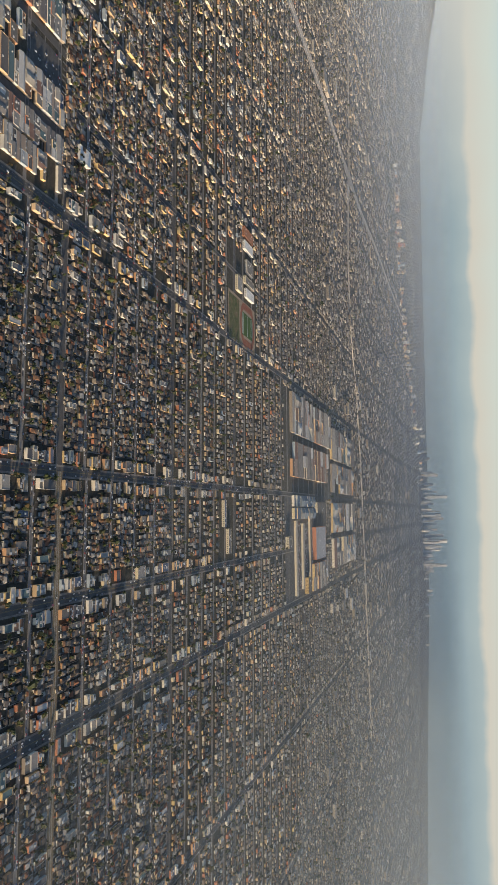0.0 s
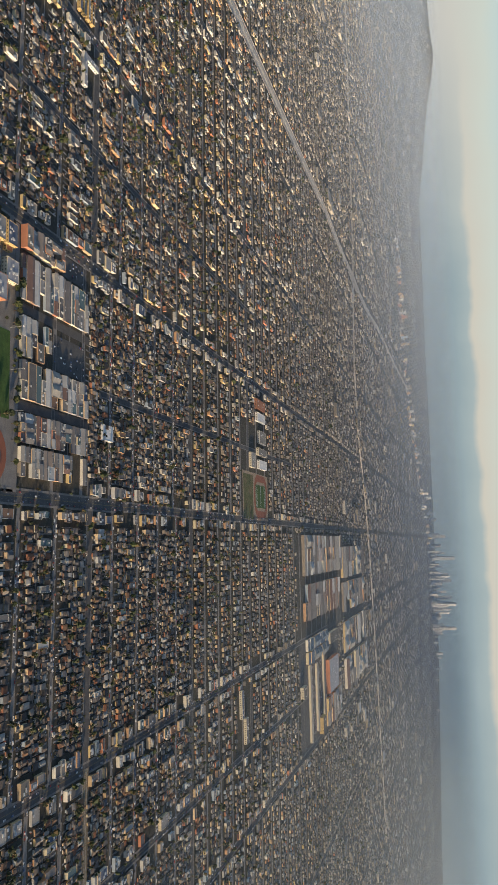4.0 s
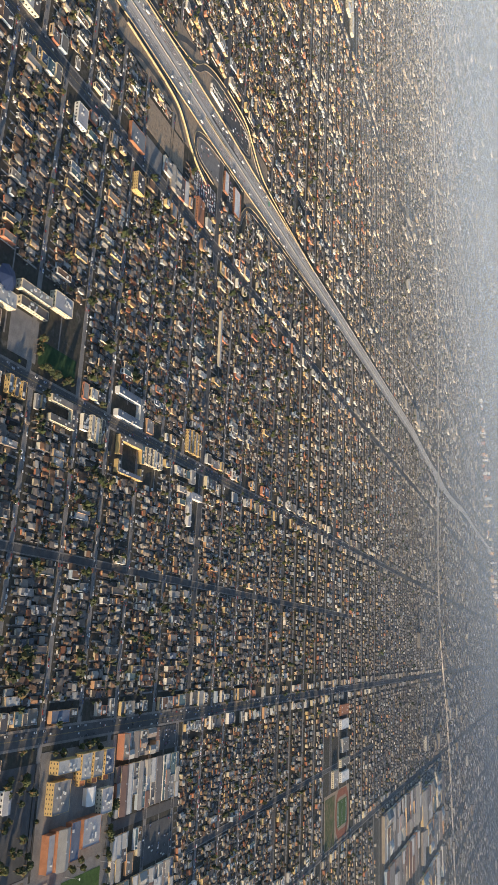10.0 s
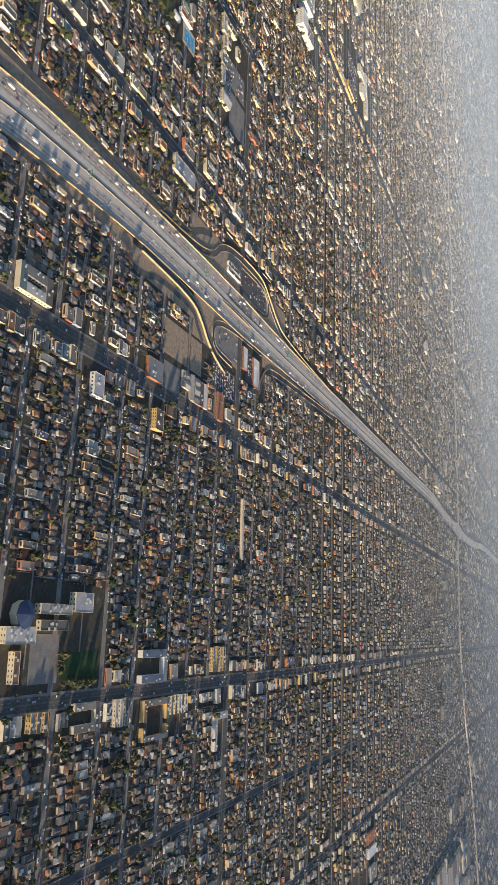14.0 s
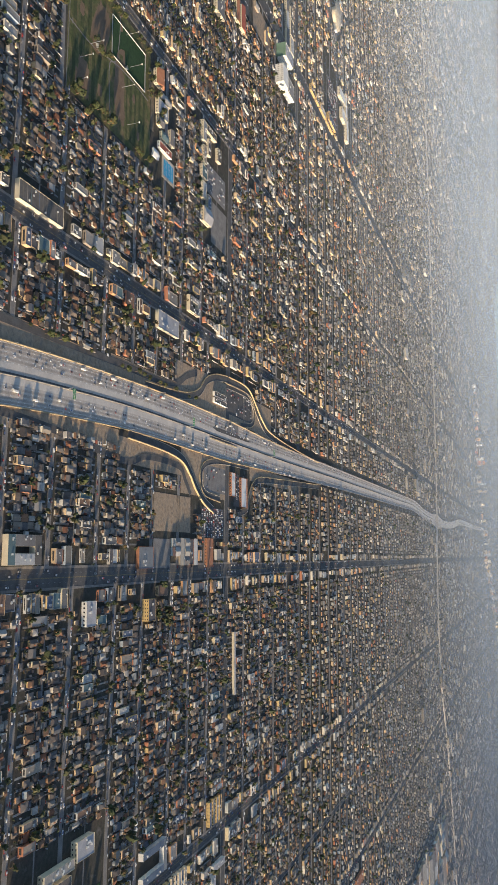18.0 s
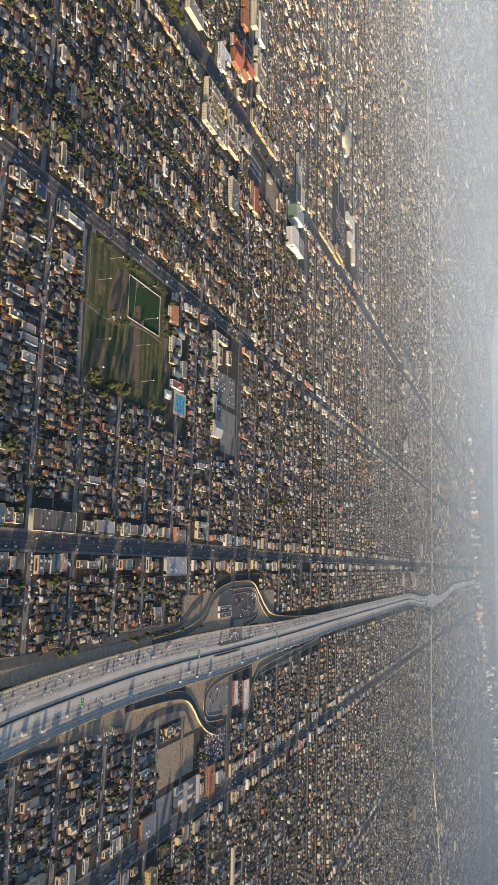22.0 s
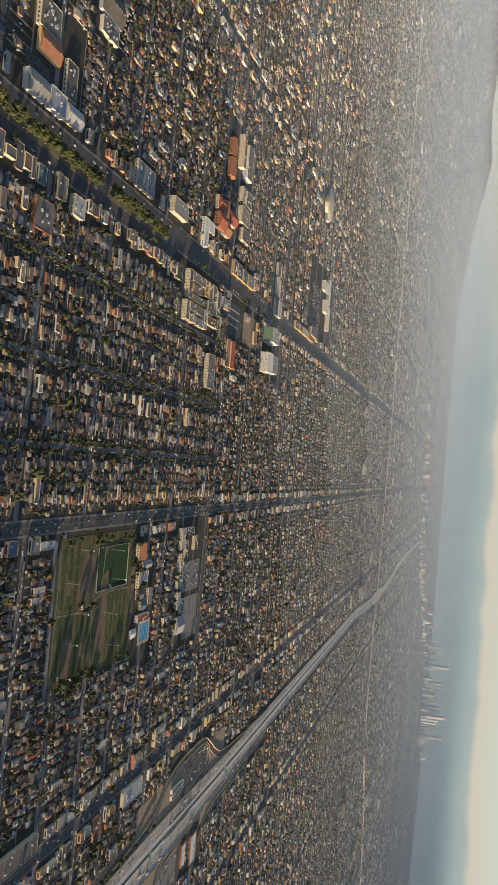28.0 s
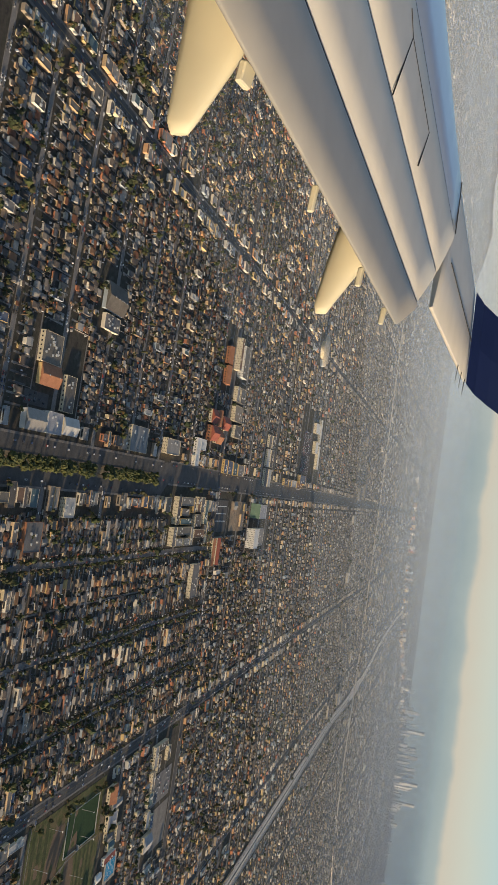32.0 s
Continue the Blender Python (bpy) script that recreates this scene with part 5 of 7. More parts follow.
part("deck_edge", boxed((-14.5, 14.5, -6.2, -5.6, 0, 0.40), (-14.5, 14.5, 5.6, 6.2, 0, 0.40)), M["concrete"], underpass, "pale parapets where the street passes under")
part("deck_panel", boxed((-14.0, -5.5, -3.4, 20, 0.2, 0.385)), M["street"], underpass, "grey deck panel")
# flat dark faces on the deck stand in for the shade in the gaps
for x0, x1, y0, y1 in ((-6.9, -4.2, -31, 48), (0.4, 2.0, -37, 16)):
    bm = bmesh.new()
    ym = (y0 + y1) / 2
    v = [bm.verts.new((x, y, 0.405)) for x, y in ((x0 + 1.0, y0), (x1, y0 + 8), (x1, ym), (x1 - 0.4, y1 - 6), (x0 + 1.2, y1), (x0, ym + 6), (x0, y0 + 10))]
    bm.faces.new(v)
    part("gap", bm, M["asphalt"], underpass, "dark patch painted as the gap between the two decks")
part("gap_wall", boxed((2.0, 2.7, -36, 17, 0.2, 0.75)), M["ochre"], underpass, "sunlit ochre edge of the gap")
tagged(underpass, "concrete bridge that carries the freeway over a street", "bridge", kind="structure")
for points, w in (([(-776, 150), (-778.5, 240), (-780.4, 300), (-781.2, 350), (-785.4, 374), (-792.6, 388), (-798, 404)], 4.2), ([(-739, 150), (-735, 240), (-728, 306), (-733.5, 334), (-732.4, 376), (-724, 387), (-716, 395)], 3.8)):
    lane_ob = part("road", ribbon(bend(points, 40), w, 0.2, 0.4), M["asphalt"], None)
    tagged(lane_ob, "dark frontage road beside the freeway", "road", "frontage roads", "structure")
for x0, x1, y0, y1 in ((-741, -727, 300, 379.8), (-784, -772, 290, 401.8), (-800, -784.2, 370, 401.8), (-780, -768, 150, 289.8), (-744, -731, 150, 299.8), (-800, -772, 520.2, 562), (-746, -735, 508, 640)):
    tagged(slab("verge", x0, x1, y0, y1, 0.06, M["lot"]), "dry brown verge beside the freeway", "verge", "freeway verges", "structure")
tagged(slab("verge", -745.5, -716, 380, 458, 0.06, M["lot"]), "dry brown verge inside the ramp loop", "verge", kind="structure")
tagged(slab("verge", -801, -775, 402, 520, 0.06, M["lot"]), "dry brown verge inside the ramp loop", "verge", kind="structure")


def lamp_post(h=4.2, arm=1.1):
    ob = empty("street_lamp")
    bm = bmesh.new()
    cylinder(bm, 0, 0, 0, h, 0.08, 0.05, 6)
    part("pole", bm, M["steel"], ob)
    part("arm", boxed((-arm, 0.05, -0.04, 0.04, h - 0.04, h + 0.04)), M["steel"], ob)
    part("lamp_head", boxed((-arm - 0.35, -arm + 0.1, -0.09, 0.09, h - 0.06, h + 0.05), bevel=0.04), M["white"], ob)
    return tagged(ob, "tall steel street lamp beside the freeway", "street lamp", "freeway lamps")


post = lamp_post()
post.matrix_basis = pose(smooth_to(168) + half(168) - 0.6, 168, 0.3)
for y in np.arange(192, 760, 24.0):
    copy_thing(post, pose(smooth_to(y) + half(y) - 0.6, y, 0.3))
    copy_thing(post, pose(smooth_to(y + 12) - half(y + 12) + 0.6, y + 12, 0.3, 0, 0, 180))


def gantry(y, side):
    ob = empty("sign_gantry", (smooth_to(y), y, 0.3))
    bm = bmesh.new()
    cylinder(bm, 0, 0, 0, 3.6, 0.14, 0.14, 6)
    part("post", bm, M["steel"], ob)
    part("beam", boxed((0, side * 6.0, -0.1, 0.1, 3.3, 3.5)), M["steel"], ob)
    for k in (1.6, 4.4):
        part("sign_panel", boxed((side * k - 1.2, side * k + 1.2, -0.18, -0.1, 2.6, 4.1), bevel=0.02), M["green"], ob, "green sign panel with white bars")
        part("lettering", boxed((side * k - 0.8, side * k + 0.8, -0.2, -0.185, 3.5, 3.65), (side * k - 0.8, side * k + 0.4, -0.2, -0.185, 3.05, 3.2)), M["white"], ob)
    return tagged(ob, "freeway sign gantry with green panels", "sign", "gantries")


gantry(250, 1), gantry(560, -1), gantry(392, -1)


# ---- buildings by name ----
def hall(name, x0, x1, y0, y1, h, roof="flat", roof_mat="flat_one", wall_mat="wall_one", label="flat-roofed commercial building with a parapet", category="building", storeys=0, units=2, group="", base=0.0):
    w, d = x1 - x0, y1 - y0
    ob = empty(name, ((x0 + x1) / 2, (y0 + y1) / 2, base))
    a, b = w / 2, d / 2
    if roof == "flat":
        t = 0.09
        part("wall", boxed((-a, a, -b, -b + t, 0, h), (-a, a, b - t, b, 0, h), (-a, -a + t, -b + t, b - t, 0, h), (a - t, a, -b + t, b - t, 0, h)), M[wall_mat], ob)
        top = part("roof", boxed((-a + t, a - t, -b + t, b - t, h - 0.45, h - 0.15)), M[roof_mat], ob)
        for k in range(units):
            ux, uy = rng.uniform(-0.36, 0.36) * w, rng.uniform(-0.36, 0.36) * d
            s = rng.uniform(0.3, 0.7)
            part("rooftop_unit", boxed((ux - s, ux + s, uy - s * 0.8, uy + s * 0.8, h - 0.15, h - 0.15 + rng.uniform(0.3, 0.7)), bevel=0.03), M["unit"], top)
    else:
        part("wall", boxed((-a, a, -b, b, 0, h)), M[wall_mat], ob)
        rise = min(w, d) * (0.16 if roof == "low" else 0.26)
        o = 0.35
        bm = bmesh.new()
        if w >= d:
            p = [(-a - o, -b - o, h), (a + o, -b - o, h), (a + o, b + o, h), (-a - o, b + o, h), (-a - o, 0, h + rise), (a + o, 0, h + rise)]
            f = [(0, 1, 5, 4), (2, 3, 4, 5), (1, 2, 5), (3, 0, 4), (3, 2, 1, 0)]
        else:
            p = [(-a - o, -b - o, h), (a + o, -b - o, h), (a + o, b + o, h), (-a - o, b + o, h), (0, -b - o, h + rise), (0, b + o, h + rise)]
            f = [(1, 2, 5, 4), (3, 0, 4, 5), (0, 1, 4), (2, 3, 5), (3, 2, 1, 0)]
        v = [bm.verts.new(q) for q in p]
        for q in f:
            bm.faces.new([v[i] for i in q])
        top = part("roof", bm, M[roof_mat], ob)
        for k in range(units):
            u = rng.uniform(-0.4, 0.4)
            part("roof_vent", boxed((u * w - 0.25, u * w + 0.25, -0.25, 0.25, h + rise - 0.2, h + rise + 0.35)) if w >= d else boxed((-0.25, 0.25, u * d - 0.25, u * d + 0.25, h + rise - 0.2, h + rise + 0.35)), M["unit"], top)
    for s in range(storeys):
        z = h * (s + 0.35) / storeys
        zt = z + 0.3 * h / storeys
        n = max(2, int(w / 2.0))
        south = [(-a + (i + 0.3) * w / n, -a + (i + 0.7) * w / n, -b - 0.04, -b + 0.02, z, zt) for i in range(n)]
        m = max(2, int(d / 2.0))
        east = [(a - 0.02, a + 0.04, -b + (i + 0.3) * d / m, -b + (i + 0.7) * d / m, z, zt) for i in range(m)]
        part("window_strip", boxed(*south), M["glass"], ob, "row of dark windows")["kind"] = "stuff"
        part("window_strip", boxed(*east), M["glass"], ob, "row of dark windows")["kind"] = "stuff"
    return tagged(ob, label, category, group)


def sheds(x0, x1, y0, y1, pitch=(3.5, 7.5), h=(1.7, 4.2)):
    """Industrial sheds side by side."""
    y = y0
    while y < y1 - 3:
        d = min(rng.uniform(*pitch), y1 - y)
        if d > 2.5:
            cut = rng.choice([1, 2, 3])
            for k in range(cut):
                xa, xb = x0 + (x1 - x0) * k / cut, x0 + (x1 - x0) * (k + 1) / cut - 0.5
                if rng.random() < 0.9:
                    kind = rng.choice(["flat", "low", "low"])
                    hall("industrial_shed", xa, xb, y + 0.2, y + d - 0.3, rng.uniform(*h), kind, "flat_one" if kind == "flat" else "shed_roof", "wall_one",
                         "long flat-roofed industrial shed with rooftop plant" if kind == "flat" else "long industrial shed with a low ridged roof", "shed", 0, int(rng.integers(1, 4)), "industrial sheds")
        y += d


def pole_lights(spots, h=8.0):
    ob = empty("floodlight_mast", (*spots[0], 0))
    bm = bmesh.new()
    cylinder(bm, 0, 0, 0, h, 0.13, 0.08, 6)
    mast = part("mast", bm, M["steel"], ob)
    part("lamp_bank", boxed((-0.5, 0.5, -0.1, 0.1, h - 0.3, h + 0.2)), M["white"], mast)
    tagged(ob, "tall white floodlight mast at a sports field", "floodlight", "floodlights")
    for x, y in spots[1:]:
        copy_thing(ob, pose(x, y, 0, 0, 0, 20 * (x % 7)))


def field(name, x0, x1, y0, y1, material, label, stripes=0, z=0.12):
    ob = empty(name)
    part("turf", boxed((x0, x1, y0, y1, -0.2, z)), M[material], ob)
    for k in range(stripes):
        y = y0 + (y1 - y0) * (k + 0.5) / stripes
        part("mown_stripe", boxed((x0 + 0.5, x1 - 0.5, y - (y1 - y0) / stripes / 4, y + (y1 - y0) / stripes / 4, z - 0.05, z + 0.006)), M["mown"], ob)
    return tagged(ob, label, "sports field", kind="structure")


def infield(x, y, r, turn, parent):
    """A clay quarter disc with its base paths and mound."""
    bm = bmesh.new()
    pts = [(0, 0)] + [(r * math.cos(a), r * math.sin(a)) for a in np.linspace(0, math.pi / 2, 14)]
    top = [bm.verts.new((px, py, 0.03)) for px, py in pts]
    bm.faces.new(top)
    ob = part("infield", bm, M["clay"], parent, "brown clay baseball infield")
    ob.matrix_basis = pose(x, y, 0.12, 0, 0, turn)
    q = part("infield_grass", boxed((0.25 * r, 0.62 * r, 0.25 * r, 0.62 * r, 0.0, 0.045)), M["grass"], parent)
    q.matrix_basis = pose(x, y, 0.12, 0, 0, turn)
    g = part("backstop", boxed((-0.1, 2.4, -0.1, 0.05, 0, 1.6), (-0.1, 0.05, -0.1, 2.4, 0, 1.6)), M["steel"], parent)
    g.matrix_basis = pose(x, y, 0.12, 0, 0, turn)


def pool(x0, x1, y0, y1, name="swimming_pool"):
    ob = empty(name, ((x0 + x1) / 2, (y0 + y1) / 2, 0))
    a, b = (x1 - x0) / 2, (y1 - y0) / 2
    part("deck", boxed((-a - 2, a + 2, -b - 2, -b, 0, 0.25), (-a - 2, a + 2, b, b + 2, 0, 0.25), (-a - 2, -a, -b, b, 0, 0.25), (a, a + 2, -b, b, 0, 0.25)), M["concrete"], ob, "pale concrete pool deck")
    part("water", boxed((-a, a, -b, b, 0.0, 0.18)), M["water"], ob, "bright blue pool water")
    for k in range(1, 6):
        part("lane_rope", boxed((-a, a, -b + 2 * b * k / 6 - 0.05, -b + 2 * b * k / 6 + 0.05, 0.17, 0.2)), M["white"], ob)
    return tagged(ob, "outdoor swimming pool with a pale concrete deck", "swimming pool", "pools")


def car_lot(x0, x1, y0, y1, fill=0.6, material="asphalt", label="asphalt parking lot with rows of parked cars"):
    ob = slab("parking_lot", x0, x1, y0, y1, 0.07, M[material])
    tagged(ob, label, "parking lot", "parking lots", "structure")
    for y in np.arange(y0 + 1.4, y1 - 1, 3.9):
        x = np.arange(x0 + 1, x1 - 1, 1.25)
        x = x[rng.random(len(x)) < fill]
        parked.add(x, np.full(len(x), y), np.full(len(x), 1.0), rng.random(len(x)))


M["shed_roof"] = mat("sheet_roofing", [(0.29, 0.275, 0.255), (0.37, 0.36, 0.34), (0.19, 0.18, 0.17), (0.24, 0.20, 0.17), (0.44, 0.435, 0.42), (0.18, 0.115, 0.095), (0.32, 0.30, 0.265), (0.15, 0.14, 0.135)], 0.6, by="object", grain=1.2, wear=0.2)

M["works_blue"] = mat("blue_grey_sheeting", [(0.115, 0.155, 0.20), (0.15, 0.18, 0.21), (0.10, 0.13, 0.175), (0.19, 0.20, 0.205)], 0.6, by="object", wear=0.2)
M["tar"] = mat("tarred_roofing", [(0.13, 0.118, 0.105)], 0.9, by="none", grain=0.9, wear=0.3)
M["sage"] = mat("sage_panels", [(0.16, 0.25, 0.19)], 0.8, by="none", wear=0.15)
# the park with its ball fields and the public pool
park = tagged(slab("park_lawn", -985, -908, 240, 331, 0.08, M["grass"]), "worn green park lawn with ball fields", "park", kind="structure")
f1 = field("ball_field", -977, -953, 284, 323, "dark_turf", "dark green fenced ball field in the park", 0)
part("fence", boxed((-977.2, -952.8, 283.65, 283.75, 0.1, 0.6), (-977.2, -952.8, 323.2, 323.3, 0.1, 0.6), (-977.2, -977.1, 283.75, 323.2, 0.1, 0.6), (-952.9, -952.8, 283.75, 323.2, 0.1, 0.6)), M["unit"], f1, "grey chain-link fence")
f2 = field("ball_field", -951, -912, 301, 324, "mown", "green striped ball field with a worn infield", 0)
f3 = field("ball_field", -983, -948, 243, 264, "grass", "striped ball field with a worn clay infield", 3)
f4 = field("ball_field", -945, -911, 243, 281, "grass", "striped ball field with a worn clay infield", 6)
for k in range(4):
    part("mown_stripe", boxed((-950, -913, 302.5 + 5.4 * k, 305.2 + 5.4 * k, 0.1, 0.127)), M["grass"], f2)
infield(-953, 300, 11, 190, f2), infield(-946, 268, 12, 120, f3), infield(-913, 248, 11, 90, f4)


def worn_patch(x0, x1, y0, y1, skew):
    """Bare earth with a ragged rim inside a leaning oblong."""
    bm = bmesh.new()
    rim = []
    for k in range(40):
        c = 2 * math.pi * k / 40
        u, v = math.copysign(abs(math.cos(c)) ** 0.6, math.cos(c)), math.copysign(abs(math.sin(c)) ** 0.6, math.sin(c))
        q = rng.uniform(0.78, 1.06)
        rim.append(bm.verts.new(((x0 + x1) / 2 + (x1 - x0) / 2 * u * q, (y0 + y1) / 2 + (y1 - y0) / 2 * v * q + skew * u, 0.137)))
    bm.faces.new(rim)
    part("bare_patch", bm, M["clay"], park, "worn patch of bare brown earth")


worn_patch(-977, -944, 263, 281, -3.5), worn_patch(-953, -917, 287, 300, 1.0), worn_patch(-934, -911, 250, 262, 0.5)
for x, y, r in ((-959, 253, 4), (-941, 310, 3), (-924, 272, 4), (-976, 294, 3), (-921, 316, 3)):
    worn_patch(x - r, x + r, y - r * 0.6, y + r * 0.6, 0.0)
tagged(slab("picnic_ground", -973, -953, 329, 334.5, 0.11, M["dry"]), "bare tan picnic ground beside the ball fields", "picnic ground", kind="structure")
tagged(part("footpath", ribbon(bend([(-982, 293), (-966, 292), (-952, 289), (-946, 282), (-930, 282), (-911, 284)]), 0.7, 0.15, 0.2), M["footway"], None), "pale footpath across the park", "path", kind="structure")
tagged(part("footpath", ribbon(bend([(-950, 328), (-951, 310), (-950, 290), (-945, 264), (-946, 242)]), 0.7, 0.16, 0.2), M["footway"], None), "pale footpath across the park", "path", kind="structure")
tagged(slab("road", -984, -905, 234.5, 238, 0.1, M["street"]), "grey street along the park", "road", kind="structure")
pole_lights([(-978, 262), (-962, 250), (-945, 262), (-931, 252), (-915, 247), (-975, 300), (-958, 305), (-940, 296), (-921, 303)])
pool(-924, -913, 350, 364)
hall("pool_house", -931, -926.5, 341, 358, 2.2, "flat", "red", "white", "pool house with a red roof and white walls", "pool house", 1, 2)
hall("pool_shelter", -923, -918, 334, 341, 1.1, "low", "white", "white", "white shelter beside the swimming pool", "shelter", 0, 0)
hall("community_hall", -976, -966, 335, 345, 2.6, "gable", "terracotta", "cream", "cream community hall with a terracotta roof", "hall", 1, 1)
hall("community_hall", -958, -948, 338, 352, 2.4, "flat", "grey", "cream", "cream hall with a grey flat roof", "hall", 1, 2)
for q in ((-947, -941, 339, 346), (-939, -934, 344, 352), (-964, -960, 342, 356), (-946, -936, 356, 362)):
    hall("community_hall", *q, 2.2, "low", "flat_one", "cream", "low cream community building with a ridged roof", "hall", 1, 1, "community buildings")
tagged(slab("playground", -964, -934, 332, 336, 0.1, M["dry"]), "sandy playground ground in the park", "playground", kind="structure")

# the long white school beside it
for q, h in (((-981, -966, 407, 413), 3.2), ((-981, -976, 414, 432), 3.0), ((-963, -950, 409, 414), 2.8), ((-948, -939, 407, 416), 2.4), ((-936, -924, 408, 414), 2.6), ((-972, -960, 418, 423), 2.2), ((-974, -964, 436, 442), 2.4), ((-930, -920, 418, 424), 2.2)):
    hall("school_wing", *q, h, "flat", "flat_one", "cream", "cream school wing with rows of dark windows", "school", 2, 4, "school wings")
hall("school_gym", -918, -907, 409, 422, 3.0, "low", "grey", "cream", "cream gymnasium with a grey ridged roof", "gymnasium", 1, 2)
car_lot(-956, -934, 420, 456, 0.25, "street", "grey asphalt school yard with a few cars")
tagged(slab("schoolyard", -930, -899, 428, 458, 0.08, M["footway"]), "worn paved school yard", "schoolyard", kind="structure")

# the wide boulevard: its median, and the larger buildings beside it
median = tagged(slab("median", -1170.4, -1163.4, 120, 345, 0.2, M["dry"]), "planted median of bare earth in the boulevard", "median", kind="structure")
hall("office_block", -1194, -1184, 344, 368, 3.6, "flat", "flat_one", "cream", "cream office block with rows of windows", "office", 3, 3)
hall("shop_building", -1200, -1180, 404, 412, 3.0, "flat", "white", "white", "white L-shaped shop building", "shop", 1, 3)
hall("shop_building", -1200, -1192, 412.5, 424, 3.0, "flat", "white", "white", "white L-shaped shop building", "shop", 1, 2)
hall("church", -1212, -1201, 428, 442, 4.2, "gable", "red", "terracotta", "church with a steep red roof", "church", 1, 0)
for q, roof_name in (((-1210, -1200, 446, 458), "terracotta"), ((-1224, -1214, 428, 440), "red"), ((-1225, -1213, 444, 452), "terracotta"), ((-1222, -1212, 456, 472), "red")):
    hall("church_hall", *q, 3.0, "gable", roof_name, "cream", "cream hall with a steep red tiled roof", "hall", 1, 0, "church halls")
for q in ((-1157, -1138, 380, 386), (-1157, -1151, 386.5, 412), (-1149, -1144, 389, 405), (-1142, -1138, 389, 412), (-1157, -1146, 413, 417.5), (-1136, -1123, 378, 384), (-1136, -1130.5, 385, 414), (-1128, -1123, 385, 398), (-1128, -1123, 402, 414), (-1136, -1123, 415, 420)):
    # some wings get gold walls, with the low sun's glow put into the colour
    hall("apartment_block", *q, 3.8, "flat", "flat_one", "gold" if q[1] < -1137 and q[2] > 388 else "cream", "cream four-storey apartment wing round a court", "apartments", 4, 3, "apartment wings")
for q in ((-1158, -1147, 424, 430), (-1158, -1147, 432, 440), (-1145, -1136, 423, 436), (-1134, -1128, 424, 447), (-1156, -1138, 443, 450)):
    hall("apartment_block", *q, 3.0, "flat", "flat_one", "cream", "cream apartment wing beside the boulevard", "apartments", 3, 3, "apartment wings")
tagged(slab("storage_yard", -1157, -1131, 478, 511, 0.12, M["asphalt"]), "dark asphalt yard with faded markings", "yard", kind="structure")
for x in (-1152, -1146, -1140):
    tagged(slab("yard_marking", x, x + 0.5, 480, 508, 0.16, M["paint"], thick=0.05), "white line on the dark yard", "marking", "yard lines", "structure")
tagged(slab("vacant_lot", -1157, -1131, 521, 568, 0.1, M["lot"]), "bare tan vacant lot with a few sheds", "vacant lot", kind="structure")
for q in ((-1156, -1150, 524, 533), (-1146, -1135, 552, 557), (-1155, -1149, 560, 566)):
    hall("lot_shed", *q, 1.8, "low", "shed_roof", "wall_one", "small shed on a vacant lot", "shed", 0, 1, "lot sheds")
# the golden sunlight on these shop rows is put into their wall colour
for y0, y1 in ((478, 487), (489, 502), (505, 517), (520, 538)):
    hall("shop_row", -1190 + (y0 - 478) * 0.04, -1178.5, y0, y1, 2.4, "flat", "flat_one", "gold", "sunlit yellow shop row beside the boulevard", "shops", 1, 4, "sunlit shops")
for y0, y1 in ((706, 724), (727, 741), (745, 770), (774, 806)):
    hall("shop_row", -1186, -1178.5, y0, y1, 2.4, "flat", "flat_one", "gold", "sunlit yellow shop row beside the boulevard", "shops", 1, 4, "sunlit shops")
for x0, x1 in ((-1224, -1212), (-1210, -1193), (-1191, -1174)):
    hall("long_hall", x0, x1, 616, 624, 2.4, "low", "shed_roof", "cream", "long cream hall with a ridged roof", "hall", 1, 2, "hall rows")
    hall("long_hall", x0, x1, 629, 640, 2.6, "flat", "flat_one", "cream", "long cream hall with a flat roof", "hall", 1, 4, "hall rows")
for x0, x1, y0, y1 in ((-1250, -1238, 483, 490), (-1250, -1238, 494, 508), (-1235, -1222, 484, 505), (-1219, -1209, 490, 510)):
    hall("apartment_block", x0, x1, y0, y1, 3.6, "flat", "flat_one", "cream", "cream apartment block with rows of windows", "apartments", 3, 3, "apartment blocks")
for x0, x1 in ((-1276, -1263), (-1261, -1247)):
    hall("long_hall", x0, x1, 450, 461, 3.0, "low", "terracotta", "terracotta", "long brick-red hall with a ridged roof", "hall", 1, 2, "brick halls")
hall("apartment_block", -1108, -1083, 432, 447, 3.4, "flat", "flat_one", "cream", "cream apartment slab beside the street", "apartments", 3, 6)
tower_a = hall("office_tower", -1156, -1143, 588, 612, 9.5, "flat", "grey", "white", "white office block with a green end wall", "office", 6, 3)
part("end_wall", boxed((-7.0, 6.5, -12.4, -12.1, 0.2, 9.3)), M["sage"], tower_a, "green end wall")
hall("office_tower", -1133, -1115, 584, 600, 8.0, "flat", "white", "white", "white office block with a grid of windows", "office", 6, 3)
hall("office_tower", -1133, -1117, 602, 626, 6.0, "flat", "flat_one", "white", "white office block with a grid of windows", "office", 4, 3)
hall("long_hall", -1126, -1105, 476, 483, 2.6, "low", "terracotta", "cream", "long hall with a terracotta roof", "hall", 1, 1)
hall("long_hall", -1126, -1105, 487, 496, 2.6, "low", "red", "cream", "long hall with a red roof", "hall", 1, 1)
for q in ((-1270, -1238, 872, 880), (-1236, -1206, 874, 884), (-1262, -1250, 840, 868), (-1240, -1225, 850, 868)):
    hall("mall_block", *q, 4.0, "flat", "white", "cream", "long pale shopping block with a flat white roof", "shopping centre", 2, 5, "shopping blocks")
